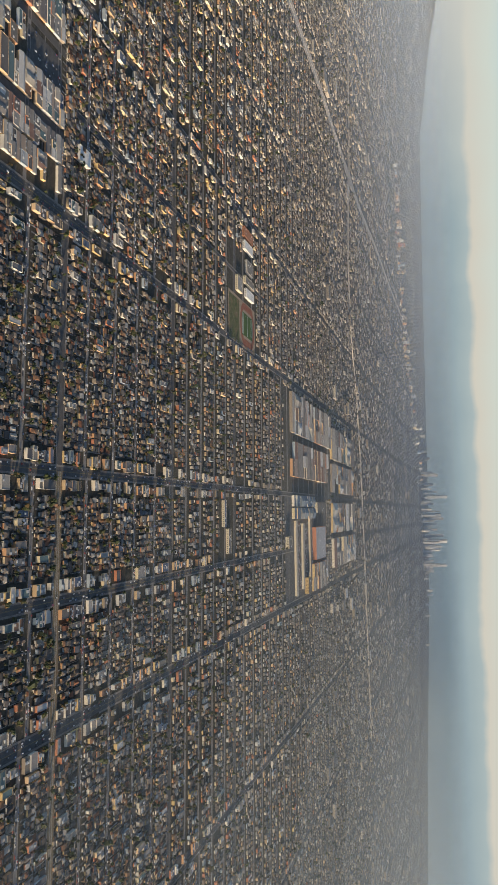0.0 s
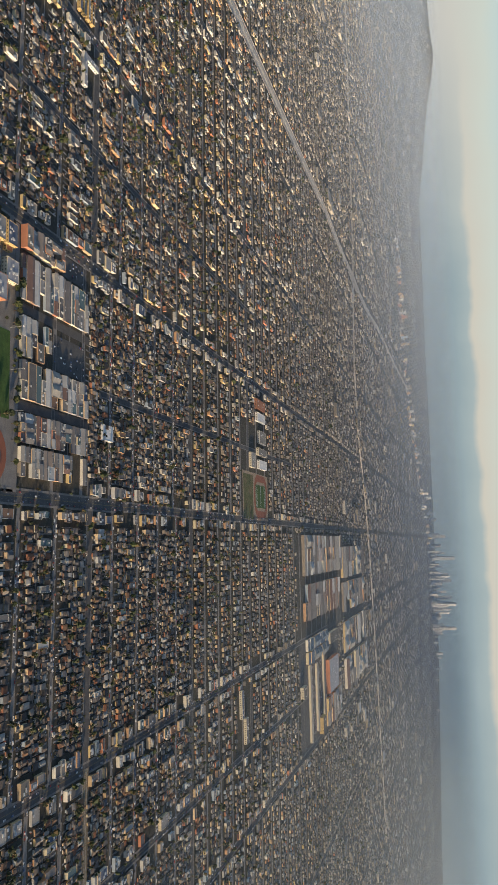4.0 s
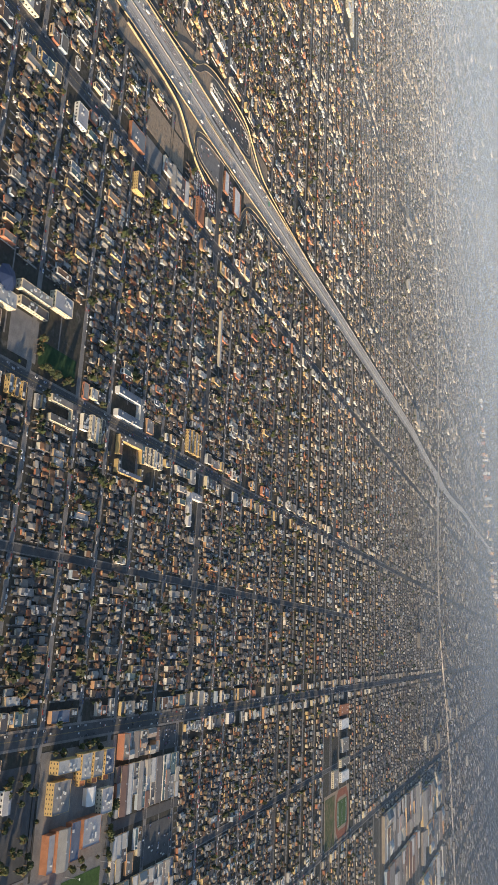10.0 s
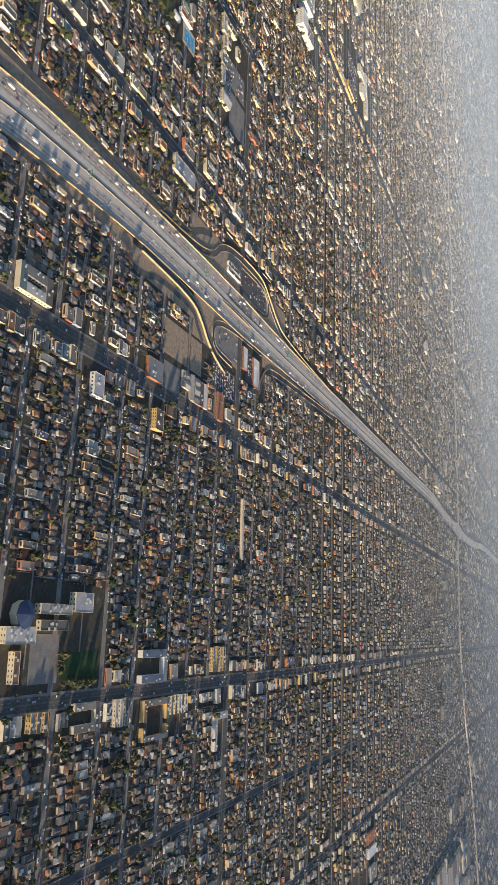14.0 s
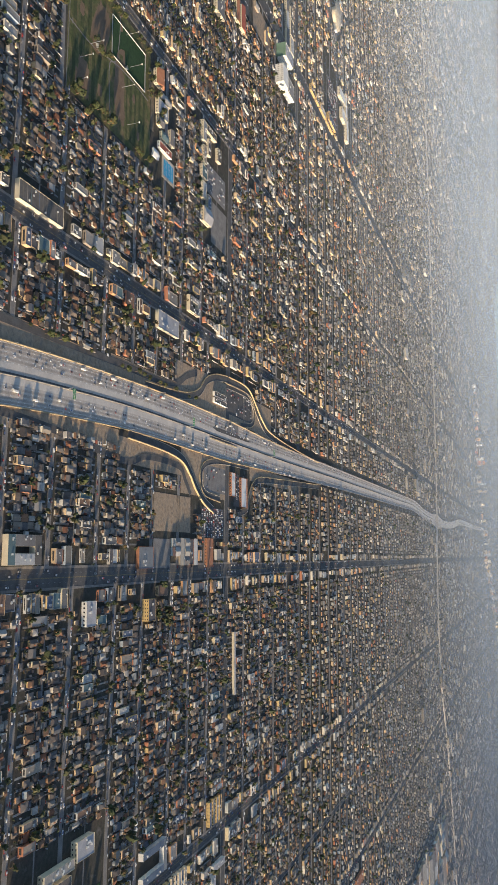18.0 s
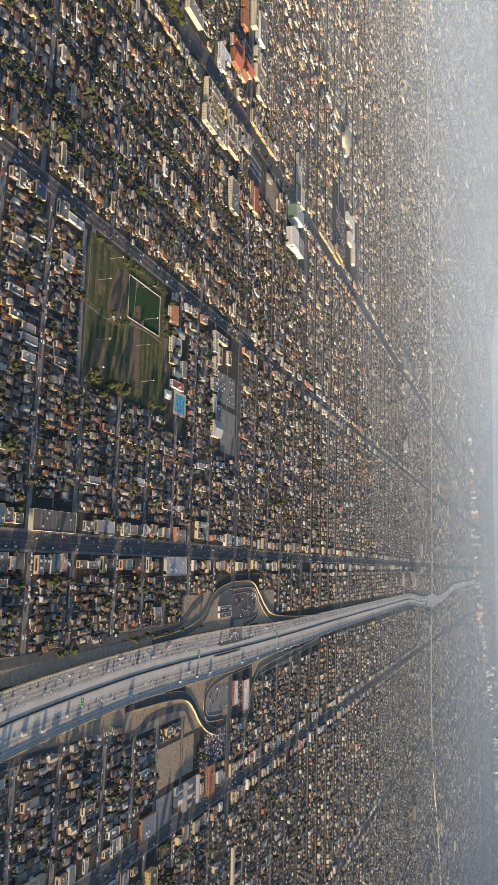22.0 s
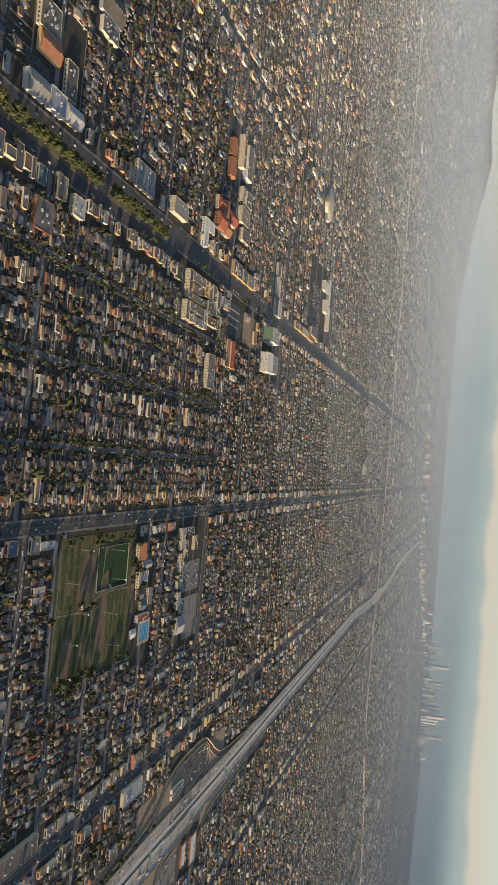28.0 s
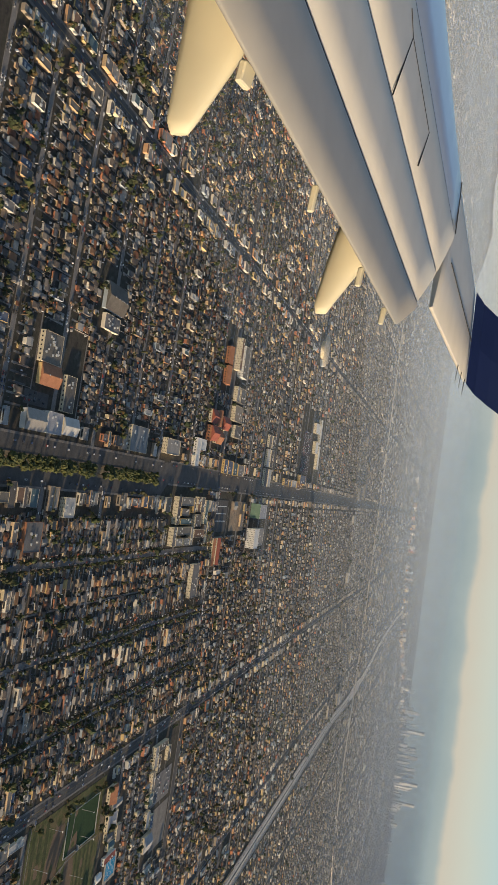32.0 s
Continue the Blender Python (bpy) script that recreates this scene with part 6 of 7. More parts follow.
hall("mall_block", -1194, -1184, 780, 812, 4.0, "flat", "flat_one", "gold", "sunlit yellow shopping block beside the boulevard", "shopping centre", 2, 4, "shopping blocks")
car_lot(-1248, -1196, 790, 838, 0.45)
dome = empty("arena", (-1352, 832, 0))
bm = bmesh.new()
bmesh.ops.create_uvsphere(bm, u_segments=24, v_segments=12, radius=1.0)
bmesh.ops.delete(bm, geom=[v for v in bm.verts if v.co.z < -0.02], context="VERTS")
bmesh.ops.scale(bm, verts=bm.verts, vec=(21, 12, 4))
bmesh.ops.translate(bm, verts=bm.verts, vec=(0, 0, 4.5))
part("dome", bm, M["concrete"], dome, "pale domed roof")
bm = bmesh.new()
cylinder(bm, 0, 0, 0, 4.6, 11.4, 11.8, 24)
part("drum", bm, M["cream"], dome)
part("entrance", boxed((12, 20, -4, 4, 0, 3.5), bevel=0.1), M["white"], dome)
tagged(dome, "white domed hall among the far houses", "arena")
hall("apartment_block", -1288, -1262, 474, 480, 5.0, "flat", "flat_one", "cream", "cream apartment slab with rows of windows", "apartments", 4, 3, "apartment slabs")
hall("apartment_block", -1284, -1258, 486, 500, 5.0, "flat", "flat_one", "white", "white apartment slab with a green roof court", "apartments", 4, 3, "apartment slabs")
hall("warehouse", -1190, -1181, 174, 190, 3.0, "low", "shed_roof", "white", "pale warehouse with a blue-grey ridged roof", "warehouse", 0, 2)
hall("warehouse", -1191, -1181, 192, 206, 3.4, "flat", "grey", "white", "pale flat-roofed warehouse beside the boulevard", "warehouse", 0, 4)
hall("warehouse", -1190, -1182, 208, 222, 3.0, "low", "shed_roof", "cream", "pale warehouse with a grey ridged roof", "warehouse", 0, 2)
hall("supermarket", -1140, -1126, 188, 203, 3.0, "flat", "flat_one", "terracotta", "brick supermarket with a pale flat roof", "shop", 0, 4)



# larger blocks along the avenues
def court_block(x0, x1, y0, y1, h, wings, deep, roof_mat, wall_mat, label, storeys=2):
    """Wings round an open court, as one building: s, n, w and e name the sides that are built."""
    ob = empty("court_block", ((x0 + x1) / 2, (y0 + y1) / 2, 0))
    a, b = (x1 - x0) / 2, (y1 - y0) / 2
    lo, hi = -b + (deep if "s" in wings else 0), b - (deep if "n" in wings else 0)
    plan = {"s": (-a, a, -b, -b + deep), "n": (-a, a, b - deep, b), "w": (-a, -a + deep, lo, hi), "e": (a - deep, a, lo, hi)}
    for key in wings:
        q = plan[key]
        part("wall", boxed((*q, 0, h)), M[wall_mat], ob)
        part("roof", boxed((q[0] + 0.1, q[1] - 0.1, q[2] + 0.1, q[3] - 0.1, h, h + 0.1)), M[roof_mat], ob)
        for k in range(3):
            ux, uy = rng.uniform(q[0] + 0.8, q[1] - 0.8), rng.uniform(q[2] + 0.8, q[3] - 0.8)
            part("rooftop_unit", boxed((ux - 0.4, ux + 0.4, uy - 0.4, uy + 0.4, h + 0.1, h + 0.6), bevel=0.03), M["unit"], ob)
        for s in range(storeys):
            z, n = h * (s + 0.35) / storeys, max(2, int((q[3] - q[2]) / 2.2))
            d = (q[3] - q[2]) / n
            part("window_strip", boxed(*[(q[1] - 0.02, q[1] + 0.03, q[2] + (i + 0.3) * d, q[2] + (i + 0.7) * d, z, z + 0.3 * h / storeys) for i in range(n)]), M["glass"], ob, "row of dark windows")["kind"] = "stuff"
    return tagged(ob, label, "apartments", "court blocks")


def bar_rows(x0, x1, y0, y1, n, h, roof_mat, wall_mat, label):
    """Narrow parallel bars of flats side by side."""
    step = (y1 - y0) / n
    for k in range(n):
        hall("apartment_bar", x0 + rng.uniform(0, 0.8), x1 - rng.uniform(0, 0.8), y0 + k * step, y0 + (k + 0.62) * step, h * rng.uniform(0.9, 1.1), "flat", roof_mat, wall_mat, label, "apartments", 2, 2, "apartment bars")


bar_rows(-495, -484, 367, 390, 5, 2.6, "flat_one", "cream", "narrow cream apartment bar with a flat roof")
court_block(-494, -483, 335, 364, 2.8, "snw", 3.2, "flat_one", "gold", "yellow apartment building round a court")
court_block(-480, -473, 335, 364, 2.6, "sne", 2.4, "flat_one", "gold", "low yellow apartment building round a court")
bar_rows(-496, -487, 237, 251, 3, 2.8, "flat_one", "gold", "yellow apartment bar beside the avenue")
bar_rows(-497, -483, 306, 320, 3, 2.6, "flat_one", "cream", "long cream shop with a flat roof")
court_block(-497, -484, 270, 291, 2.4, "nwe", 3.4, "flat_one", "cream", "cream shop block round a yard", 1)
court_block(-480, -457, 429, 449, 2.6, "sw", 4.2, "grey", "white", "white L-shaped building with a pale roof", 1)
court_block(-520, -503, 330, 359, 3.0, "new", 4.0, "works_blue", "white", "white shop block with blue-grey roofs round a yard", 1)
bar_rows(-521, -505, 423, 445, 4, 2.8, "flat_one", "gold", "yellow apartment bar beside the avenue")
hall("store", -1226, -1212, 180, 197, 2.6, "flat", "flat_one", "cream", "large cream store with rooftop plant", "shop", 1, 14)
hall("store", -1211.5, -1202, 182, 199, 2.2, "low", "terracotta", "wall_one", "store with a low terracotta roof", "shop", 0, 2)
car_lot(-1198.5, -1192, 174, 195, 0.6)
hall("store", -1210, -1192.5, 206, 216, 2.2, "flat", "tar", "cream", "long cream store with a dark roof", "shop", 1, 7)
hall("store", -1264, -1250, 234, 256, 2.4, "low", "tar", "wall_one", "wide store with a dark low-pitched roof", "shop", 0, 5)
hall("store", -1248, -1240, 236, 254, 2.2, "flat", "flat_one", "wall_one", "long store with a flat roof and plant", "shop", 0, 8)
hall("store", -1196, -1181, 289, 314, 2.4, "flat", "works_blue", "cream", "wide store with a blue-grey roof beside the boulevard", "shop", 1, 9)
hall("office_block", -1152, -1142, 221, 232, 3.0, "flat", "flat_one", "cream", "cream office block beside the boulevard", "office", 3, 4)
court_block(-686, -673, 204, 228, 3.0, "snwe", 5.0, "flat_one", "cream", "large cream market hall beside the avenue", 1)
hall("store", -682, -669.8, 321.7, 339, 2.2, "flat", "works_blue", "terracotta", "shop hall with a blue-grey sheet roof and red walls", "shop", 0, 4)
hall("office_block", -653, -641, 330, 339, 4.2, "flat", "flat_one", "gold", "yellow three-storey block beside the avenue", "office", 3, 3)
hall("store", -655, -643, 267, 276, 3.0, "flat", "grey", "white", "white shop hall beside the avenue", "shop", 1, 3)

# buildings by the interchange
hall("strip_shops", -737, -720, 464.6, 472, 1.8, "flat", "white", "terracotta", "row of shops with a long pale roof and red walls", "shops", 1, 3, "strip shops")
hall("strip_shops", -735, -713, 485, 496, 1.8, "flat", "white", "terracotta", "row of shops with a long pale roof and red walls", "shops", 1, 4, "strip shops")
hall("strip_shops", -735, -713, 497, 499, 1.4, "low", "terracotta", "terracotta", "narrow red-roofed shop row", "shops", 0, 0, "strip shops")
car_lot(-737, -713, 473, 484, 0.35)
car_lot(-738, -720, 417, 456, 0.1, "street", "worn grey parking lot inside the ramp loop")
car_lot(-799, -780, 458, 513, 0.2)
for x in (-791, -786.5):
    hall("shop", x, x + 3.2, 432, 455, 1.8, "flat", "tar", "white", "low white-walled shop row inside the ramp loop", "shop", 0, 3, "ramp shops")
car_lot(-709.5, -688.5, 413, 453, 0.8)
hall("brick_hall", -688.5, -669.5, 418.6, 429, 2.0, "flat", "terracotta", "terracotta", "long brick hall with an orange roof", "hall", 1, 2)
tagged(slab("vacant_lot", -714, -691.5, 341, 395, 0.1, M["lot"]), "bare brown vacant lot", "vacant lot", kind="structure")
tagged(slab("store_yard", -687, -670, 343, 365, 0.1, M["street"]), "grey paved yard beside the sheds", "yard", kind="structure")
sheds(-687.5, -671, 366, 404, (4, 8), (1.3, 1.9))
hall("store", -823.5, -812.5, 342, 371, 2.2, "flat", "grey", "cream", "wide cream store with a grey roof and plant", "shop", 0, 7)
court_block(-847, -836, 387, 404, 2.6, "snwe", 3.6, "flat_one", "cream", "cream building round a small court", 1)
hall("long_shed", -623, -580, 469.2, 471.4, 2.0, "low", "grey", "cream", "very long narrow cream shed with a grey roof", "shed", 0, 3)
long_house = hall("warehouse", -842, -832.5, 203, 238, 2.6, "flat", "tar", "cream", "long cream warehouse with pilasters along the avenue", "warehouse", 0, 5)
for y in np.arange(-14.5, 16, 3.0):
    part("roof_rib", boxed((-4.35, 4.25, y - 0.08, y + 0.08, 2.42, 2.56)), M["flat_one"], long_house)

# a school beside the avenue, with a blue cone roof
hall("school_wing", -531, -524, 214, 234, 4.2, "flat", "flat_one", "cream", "long cream school wing with dark windows", "school", 3, 14, "school wings")
hall("school_wing", -521, -508, 222, 226, 3.2, "flat", "flat_one", "cream", "long cream school wing with dark windows", "school", 2, 3, "school wings")
hall("school_wing", -541, -536.5, 237, 261, 3.6, "flat", "flat_one", "cream", "cream school wing with rows of rooftop plant", "school", 2, 8, "school wings")
hall("school_hall", -534, -529.5, 239, 260, 2.6, "flat", "flat_one", "cream", "cream school hall with a pink end wall", "hall", 1, 5)
hall("school_hall", -547, -538, 263, 278, 3.6, "flat", "grey", "cream", "square cream school hall with a grey roof", "hall", 2, 10)
M["navy_roof"] = mat("navy_roofing", [(0.028, 0.045, 0.10)], 0.6, by="none", wear=0.2)
cone = empty("rotunda", (-536, 226, 0))
bm = bmesh.new()
cylinder(bm, 0, 0, 0, 4.0, 5.8, 5.8, 8)
part("drum", bm, M["cream"], cone)
bm = bmesh.new()
cylinder(bm, 0, 0, 4.0, 6.6, 6.4, 0.4, 8)
part("cone_roof", bm, M["navy_roof"], cone, "dark navy cone roof")
tagged(cone, "eight-sided cream school hall with a navy roof", "school hall")
field("playing_field", -520, -508, 259, 290, "dark_turf", "dark green fenced playing field of a school", 0)
tagged(slab("schoolyard", -528, -507, 236, 257, 0.09, M["street"]), "pale concrete schoolyard with faded markings", "schoolyard", kind="structure")

# the high school: yellow buildings, gymnasiums, pool, turf and running track
tagged(slab("schoolyard", -334, -281, 292, 356, 0.06, M["footway"]), "worn concrete yards between school buildings", "schoolyard", kind="structure")
tagged(slab("school_verge", -281, -192, 288, 357, 0.06, M["street"]), "grey paved ground round the sports fields", "verge", kind="structure")
hall("school_building", -330, -324, 299, 318, 5.0, "flat", "flat_one", "gold", "yellow school building with rooftop plant and dark windows", "school", 3, 8, "yellow school blocks")
for y in (320, 331, 342):
    hall("school_building", -331, -319, y, y + 9, 4.6, "flat", "flat_one", "gold", "yellow school building with rooftop plant and dark windows", "school", 3, 7, "yellow school blocks")
    part_bay = hall("school_bay", -318.8, -316, y + 2, y + 7, 2.6, "flat", "terracotta", "gold", "low yellow school bay with a terracotta roof", "school", 1, 0, "school bays")
hall("school_building", -321, -307, 298, 312, 4.2, "flat", "flat_one", "gold", "yellow school building with rooftop plant and dark windows", "school", 3, 9, "yellow school blocks")
hall("canopy", -314, -306, 330, 338, 2.4, "low", "white", "white", "white angled canopy roof in the school court", "canopy", 0, 0)
hall("school_building", -312, -300, 343, 354, 3.6, "flat", "grey", "cream", "cream school building with grey roof plant", "school", 2, 8)
hall("gymnasium", -299, -283, 298, 303, 4.0, "flat", "grey", "terracotta", "terracotta-walled gymnasium wing of a school", "gymnasium", 0, 1, "gymnasiums")
hall("gymnasium", -300, -283, 303.5, 313, 5.4, "low", "shed_roof", "terracotta", "large gymnasium with a pale grey roof", "gymnasium", 0, 2, "gymnasiums")
hall("gymnasium", -301, -284, 317, 325, 3.6, "flat", "flat_one", "terracotta", "terracotta-walled gymnasium wing of a school", "gymnasium", 0, 2, "gymnasiums")
hall("gymnasium", -301, -288, 326, 342, 4.6, "flat", "grey", "terracotta", "gymnasium with a white roof and skylights", "gymnasium", 0, 9, "gymnasiums")
tagged(slab("school_park", -330, -284, 262, 291, 0.1, M["asphalt"]), "dark paved court under large trees beside the school", "court", kind="structure")
tagged(slab("school_walk", -283, -234, 264, 287, 0.1, M["dry"]), "bare tan ground beside the school fields", "verge", kind="structure")
for x in (-283.6, -262, -240):
    tagged(slab("footpath", x, x + 1.0, 264, 287.5, 0.13, M["footway"]), "pale footpath beside the school fields", "path", "school paths", "structure")
hall("school_hall", -322, -313, 264, 269, 2.4, "low", "grey", "white", "white school hall with a pale roof under the trees", "hall", 1, 2)
pool(-276, -266, 294, 303)
hall("pool_house", -276, -265, 306, 309, 2.0, "low", "terracotta", "cream", "long pool house with a terracotta roof", "pool house", 0, 0)
ff = field("football_field", -275, -229, 317, 352, "turf", "bright green practice field with a clay corner", 0)
infield(-234, 318, 9, 90, ff)
pole_lights([(-277, 320), (-262, 319), (-250, 318), (-240, 317), (-277, 352), (-255, 353), (-233, 352), (-230, 310), (-245, 312)])
oval = empty("running_track")
bm = bmesh.new()
outer, inner = [], []
for k in range(48):
    a = 2 * math.pi * k / 48
    c, s = math.cos(a), math.sin(a)
    sx = 16 if c > 0 else -16
    for lst, r in ((outer, 18.0), (inner, 13.0)):
        lst.append(bm.verts.new((-210 + s * r * 0.95, 316 + (sx + c * r), 0.16)))
for k in range(48):
    bm.faces.new((outer[k], outer[(k + 1) % 48], inner[(k + 1) % 48], inner[k]))
part("track", bm, M["track"], oval, "red-brown running track")
part("turf", boxed((-222.0, -198.0, 300, 332, -0.1, 0.13)), M["turf"], oval, "green football turf with white lines")
part("yard_lines", boxed(*[(-221, -199, y - 0.08, y + 0.08, 0.12, 0.145) for y in np.arange(302, 331, 2.4)]), M["paint"], oval)
part("goal_post", boxed((-212, -211.8, 300.5, 300.7, 0.1, 2.6), (-208.2, -208, 300.5, 300.7, 0.1, 2.6), (-212, -208, 300.5, 300.7, 1.2, 1.35)), M["yellow"], oval)
tagged(oval, "red running track round a green football field", "running track", kind="structure")
stand = empty("grandstand", (-229, 318, 0))
for k in range(5):
    part("tier", boxed((-0.8 * k, -0.8 * k + 0.8, -11, 11, 0, 0.5 + 0.45 * k)), M["steel"], stand)
tagged(stand, "stepped metal grandstand beside the track", "grandstand")

# sheds east of the school
for x0, x1, y1 in ((-320, -295, 437), (-286, -264, 392), (-262, -241, 436), (-234, -218, 436), (-216, -200, 436)):
    sheds(x0, x1, 360.5, y1, (3.5, 8), (1.4, 2.4))
for x in (-291, -238):
    tagged(slab("road", x - 2.6, x + 2.6, 357, 452, 0.07, M["asphalt"]), "dark street between industrial sheds", "road", "industrial streets", "structure")
sheds(-336.5, -323, 361, 404, (4, 8)), car_lot(-336, -323, 406, 437, 0.25)
car_lot(-285, -264, 396, 436, 0.12)
tagged(slab("road", -336, -192, 356.5, 360, 0.08, M["street"]), "grey street beside the school fields", "road", kind="structure")
hall("warehouse", -241, -231, 455, 470, 2.8, "flat", "white", "white", "white flat-roofed warehouse beside a street", "warehouse", 0, 3)

# far sports ground, school, works and yards
far_track = field("sports_ground", -241, -190, 786, 890, "lot", "far sports ground with a red track round bright turf", 0)
part("lawn", boxed((-238, -191, 788, 826, 0.1, 0.15)), M["grass"], far_track, "worn green practice lawn")
bm = bmesh.new()
outer, inner = [], []
for k in range(48):
    c, q = math.cos(2 * math.pi * k / 48), math.sin(2 * math.pi * k / 48)
    for ring, rx, ry, reach in ((outer, 23.5, 16.5, 13.0), (inner, 16.0, 11.0, 13.0)):
        ring.append(bm.verts.new((-216.5 + rx * q, 858.5 + math.copysign(reach, c) + ry * c, 0.17)))
for k in range(48):
    bm.faces.new((outer[k], outer[(k + 1) % 48], inner[(k + 1) % 48], inner[k]))
part("track", bm, M["track"], far_track, "red-brown running track")
part("turf", boxed((-229, -204, 836, 879, 0.1, 0.2)), M["turf"], far_track, "bright green football turf")
part("yard_lines", boxed(*[(-228, -205, y - 0.3, y + 0.3, 0.15, 0.215) for y in (838, 842, 858, 873, 877)]), M["paint"], far_track)
for q, roof_name, wall_name in (((-270, -262, 843, 880), "flat_one", "cream"), ((-257, -247, 846, 878), "white", "white"), ((-325, -314, 840, 877), "terracotta", "terracotta"), ((-310, -300, 842, 876), "white", "white"), ((-262, -246, 812, 830), "flat_one", "cream"), ((-290, -276, 850, 876), "flat_one", "wall_one")):
    hall("school_wing", *q, 3.0, "flat", roof_name, wall_name, "long school wing beside the far sports ground", "school", 1, 4, "school wings")
hall("school_wing", -24, 2, 757, 764, 3.0, "flat", "flat_one", "cream", "pale school wing lit by the sun", "school", 1, 6, "school wings")
hall("school_wing", 4, 28, 770, 779, 3.0, "flat", "flat_one", "cream", "pale school wing lit by the sun", "school", 1, 6, "school wings")
# the works: blue-grey halls, two long loading docks with lorries between them, a large grey hall
for x0, x1 in ((-35, -20), (-18, -3)):
    y = 1078.0
    while y < 1228:
        d = rng.uniform(10, 26)
        hall("works_hall", x0, x1, y, y + d - 2.5, rng.uniform(3.5, 5.5), rng.choice(["flat", "low"]), "works_blue", "wall_one", "works hall with a blue-grey sheet roof", "works", 0, 4, "works halls")
        y += d
hall("works_hall", 11, 60, 1224, 1308, 6.0, "flat", "grey", "wall_one", "large works hall with a grey flat roof", "works", 0, 26, "works halls")
for y, x0, x1 in ((1090, 0, 101), (1192, -6, 88), (1138, 4, 96)):
    hall("loading_dock", x0, x1, y, y + 8.0, 3.0, "low", "shed_roof", "cream", "very long pale loading dock with a low ridged roof", "dock", 0, 8, "loading docks")
for y in np.arange(1102, 1220, 6.5):
    x = np.arange(4, 96, 1.5)
    x = x[rng.random(len(x)) < 0.7]
    parked.add(x, np.full(len(x), y), 1.8, rng.random(len(x)))
tagged(slab("works_yard", -37, 110, 1034, 1345, 0.05, M["asphalt"]), "wide asphalt works yard", "yard", kind="structure")
hall("works_office", 82, 104, 1158, 1184, 6.0, "flat", "flat_one", "gold", "sunlit yellow office of the works", "office", 4, 3)
hall("works_office", 20, 35, 1036, 1058, 5.0, "flat", "flat_one", "cream", "cream works office beside the yard", "office", 3, 3)
hall("works_office", -27, -11, 1244, 1326, 5.0, "flat", "flat_one", "cream", "long cream works office beside the yard", "office", 3, 5)
sheds(66, 106, 1215, 1340, (8, 15), (2.5, 4.5))
sheds(-176, -120, 1072, 1395, (9, 19), (2.5, 4.5)), sheds(-108, -60, 1070, 1355, (9, 19), (2.5, 4.5))
for x0, x1 in ((-158, -104), (-96, -46), (-28, 24), (34, 84)):
    sheds(x0, x1, 1400, 1665, (16, 30), (3.0, 5.0))

# the railway corridor
rail = empty("railway", (0, 0, 0))
part("ballast", ribbon([(-36, lean(-36, 457) + 0.4), (1200, lean(1200, 457) + 0.4)], 7.0, 0.16, 0.3), M["dry"], rail, "brown ballast bed")
for o in (-1.4, -0.7, 0.7, 1.4):
    part("rail", ribbon([(-36, lean(-36, 457) + 0.4 + o), (1200, lean(1200, 457) + 0.4 + o)], 0.09, 0.24, 0.1), M["steel"], rail)
tagged(rail, "double railway track on a brown ballast bed", "railway", kind="structure")

wash = empty("curved_road")
part("roadway", ribbon(bend([(216, 440), (209, 474), (198, 493), (192, 545), (211, 572), (240, 592), (259, 627), (268, 700), (271, 763), (266, 844)]), 5.0, 0.14, 0.3), M["asphalt"], wash)
tagged(wash, "dark road that winds through the houses", "road", kind="structure")


# ---- houses, shops and trees that stand nearest, each a thing of its own ----
def unit_mesh(name, bm, material):
    me = bpy.data.meshes.new(name)
    bm.to_mesh(me)
    bm.free()
    me.materials.append(material)
    return me


def hip_roof(hip):
    bm = bmesh.new()
    v = [bm.verts.new(p) for p in ((-0.5, -0.5, 0), (0.5, -0.5, 0), (0.5, 0.5, 0), (-0.5, 0.5, 0), (-0.5 + hip, 0, 1), (0.5 - hip, 0, 1),
                                   (-0.5, -0.5, -0.12), (0.5, -0.5, -0.12), (0.5, 0.5, -0.12), (-0.5, 0.5, -0.12))]
    for q in ((0, 1, 5, 4), (2, 3, 4, 5), (1, 2, 5), (3, 0, 4), (6, 7, 1, 0), (7, 8, 2, 1), (8, 9, 3, 2), (9, 6, 0, 3), (9, 8, 7, 6)):
        bm.faces.new([v[i] for i in q])
    return bm


WALL_ME = unit_mesh("wall", boxed((-0.5, 0.5, -0.5, 0.5, 0, 1)), M["wall_one"])
ROOF_ME = [unit_mesh("roof", hip_roof(h), M["roof_one"]) for h in (0.0, 0.18, 0.3)]
PORCH_ME = unit_mesh("porch", boxed((-0.5, 0.5, -0.5, 0.5, 0.82, 1.0), (-0.48, -0.4, -0.48, -0.4, 0, 0.82), (0.4, 0.48, -0.48, -0.4, 0, 0.82)), M["roof_one"])
CHIMNEY_ME = unit_mesh("chimney", boxed((-0.2, 0.2, -0.2, 0.2, 0, 1), (-0.25, 0.25, -0.25, 0.25, 0.85, 0.95)), M["terracotta"])
DOOR_ME = unit_mesh("door", boxed((-0.22, 0.22, -0.03, 0.03, 0, 1.0)), M["bark"])
WINDOW_ME = unit_mesh("window", boxed((-0.4, 0.4, -0.03, 0.03, 0, 0.55)), M["glass"])
HOUSE_LABELS = ["small stucco house with a shingled hip roof", "small stucco house with a gabled roof and porch", "low bungalow with a hipped shingle roof in a yard"]
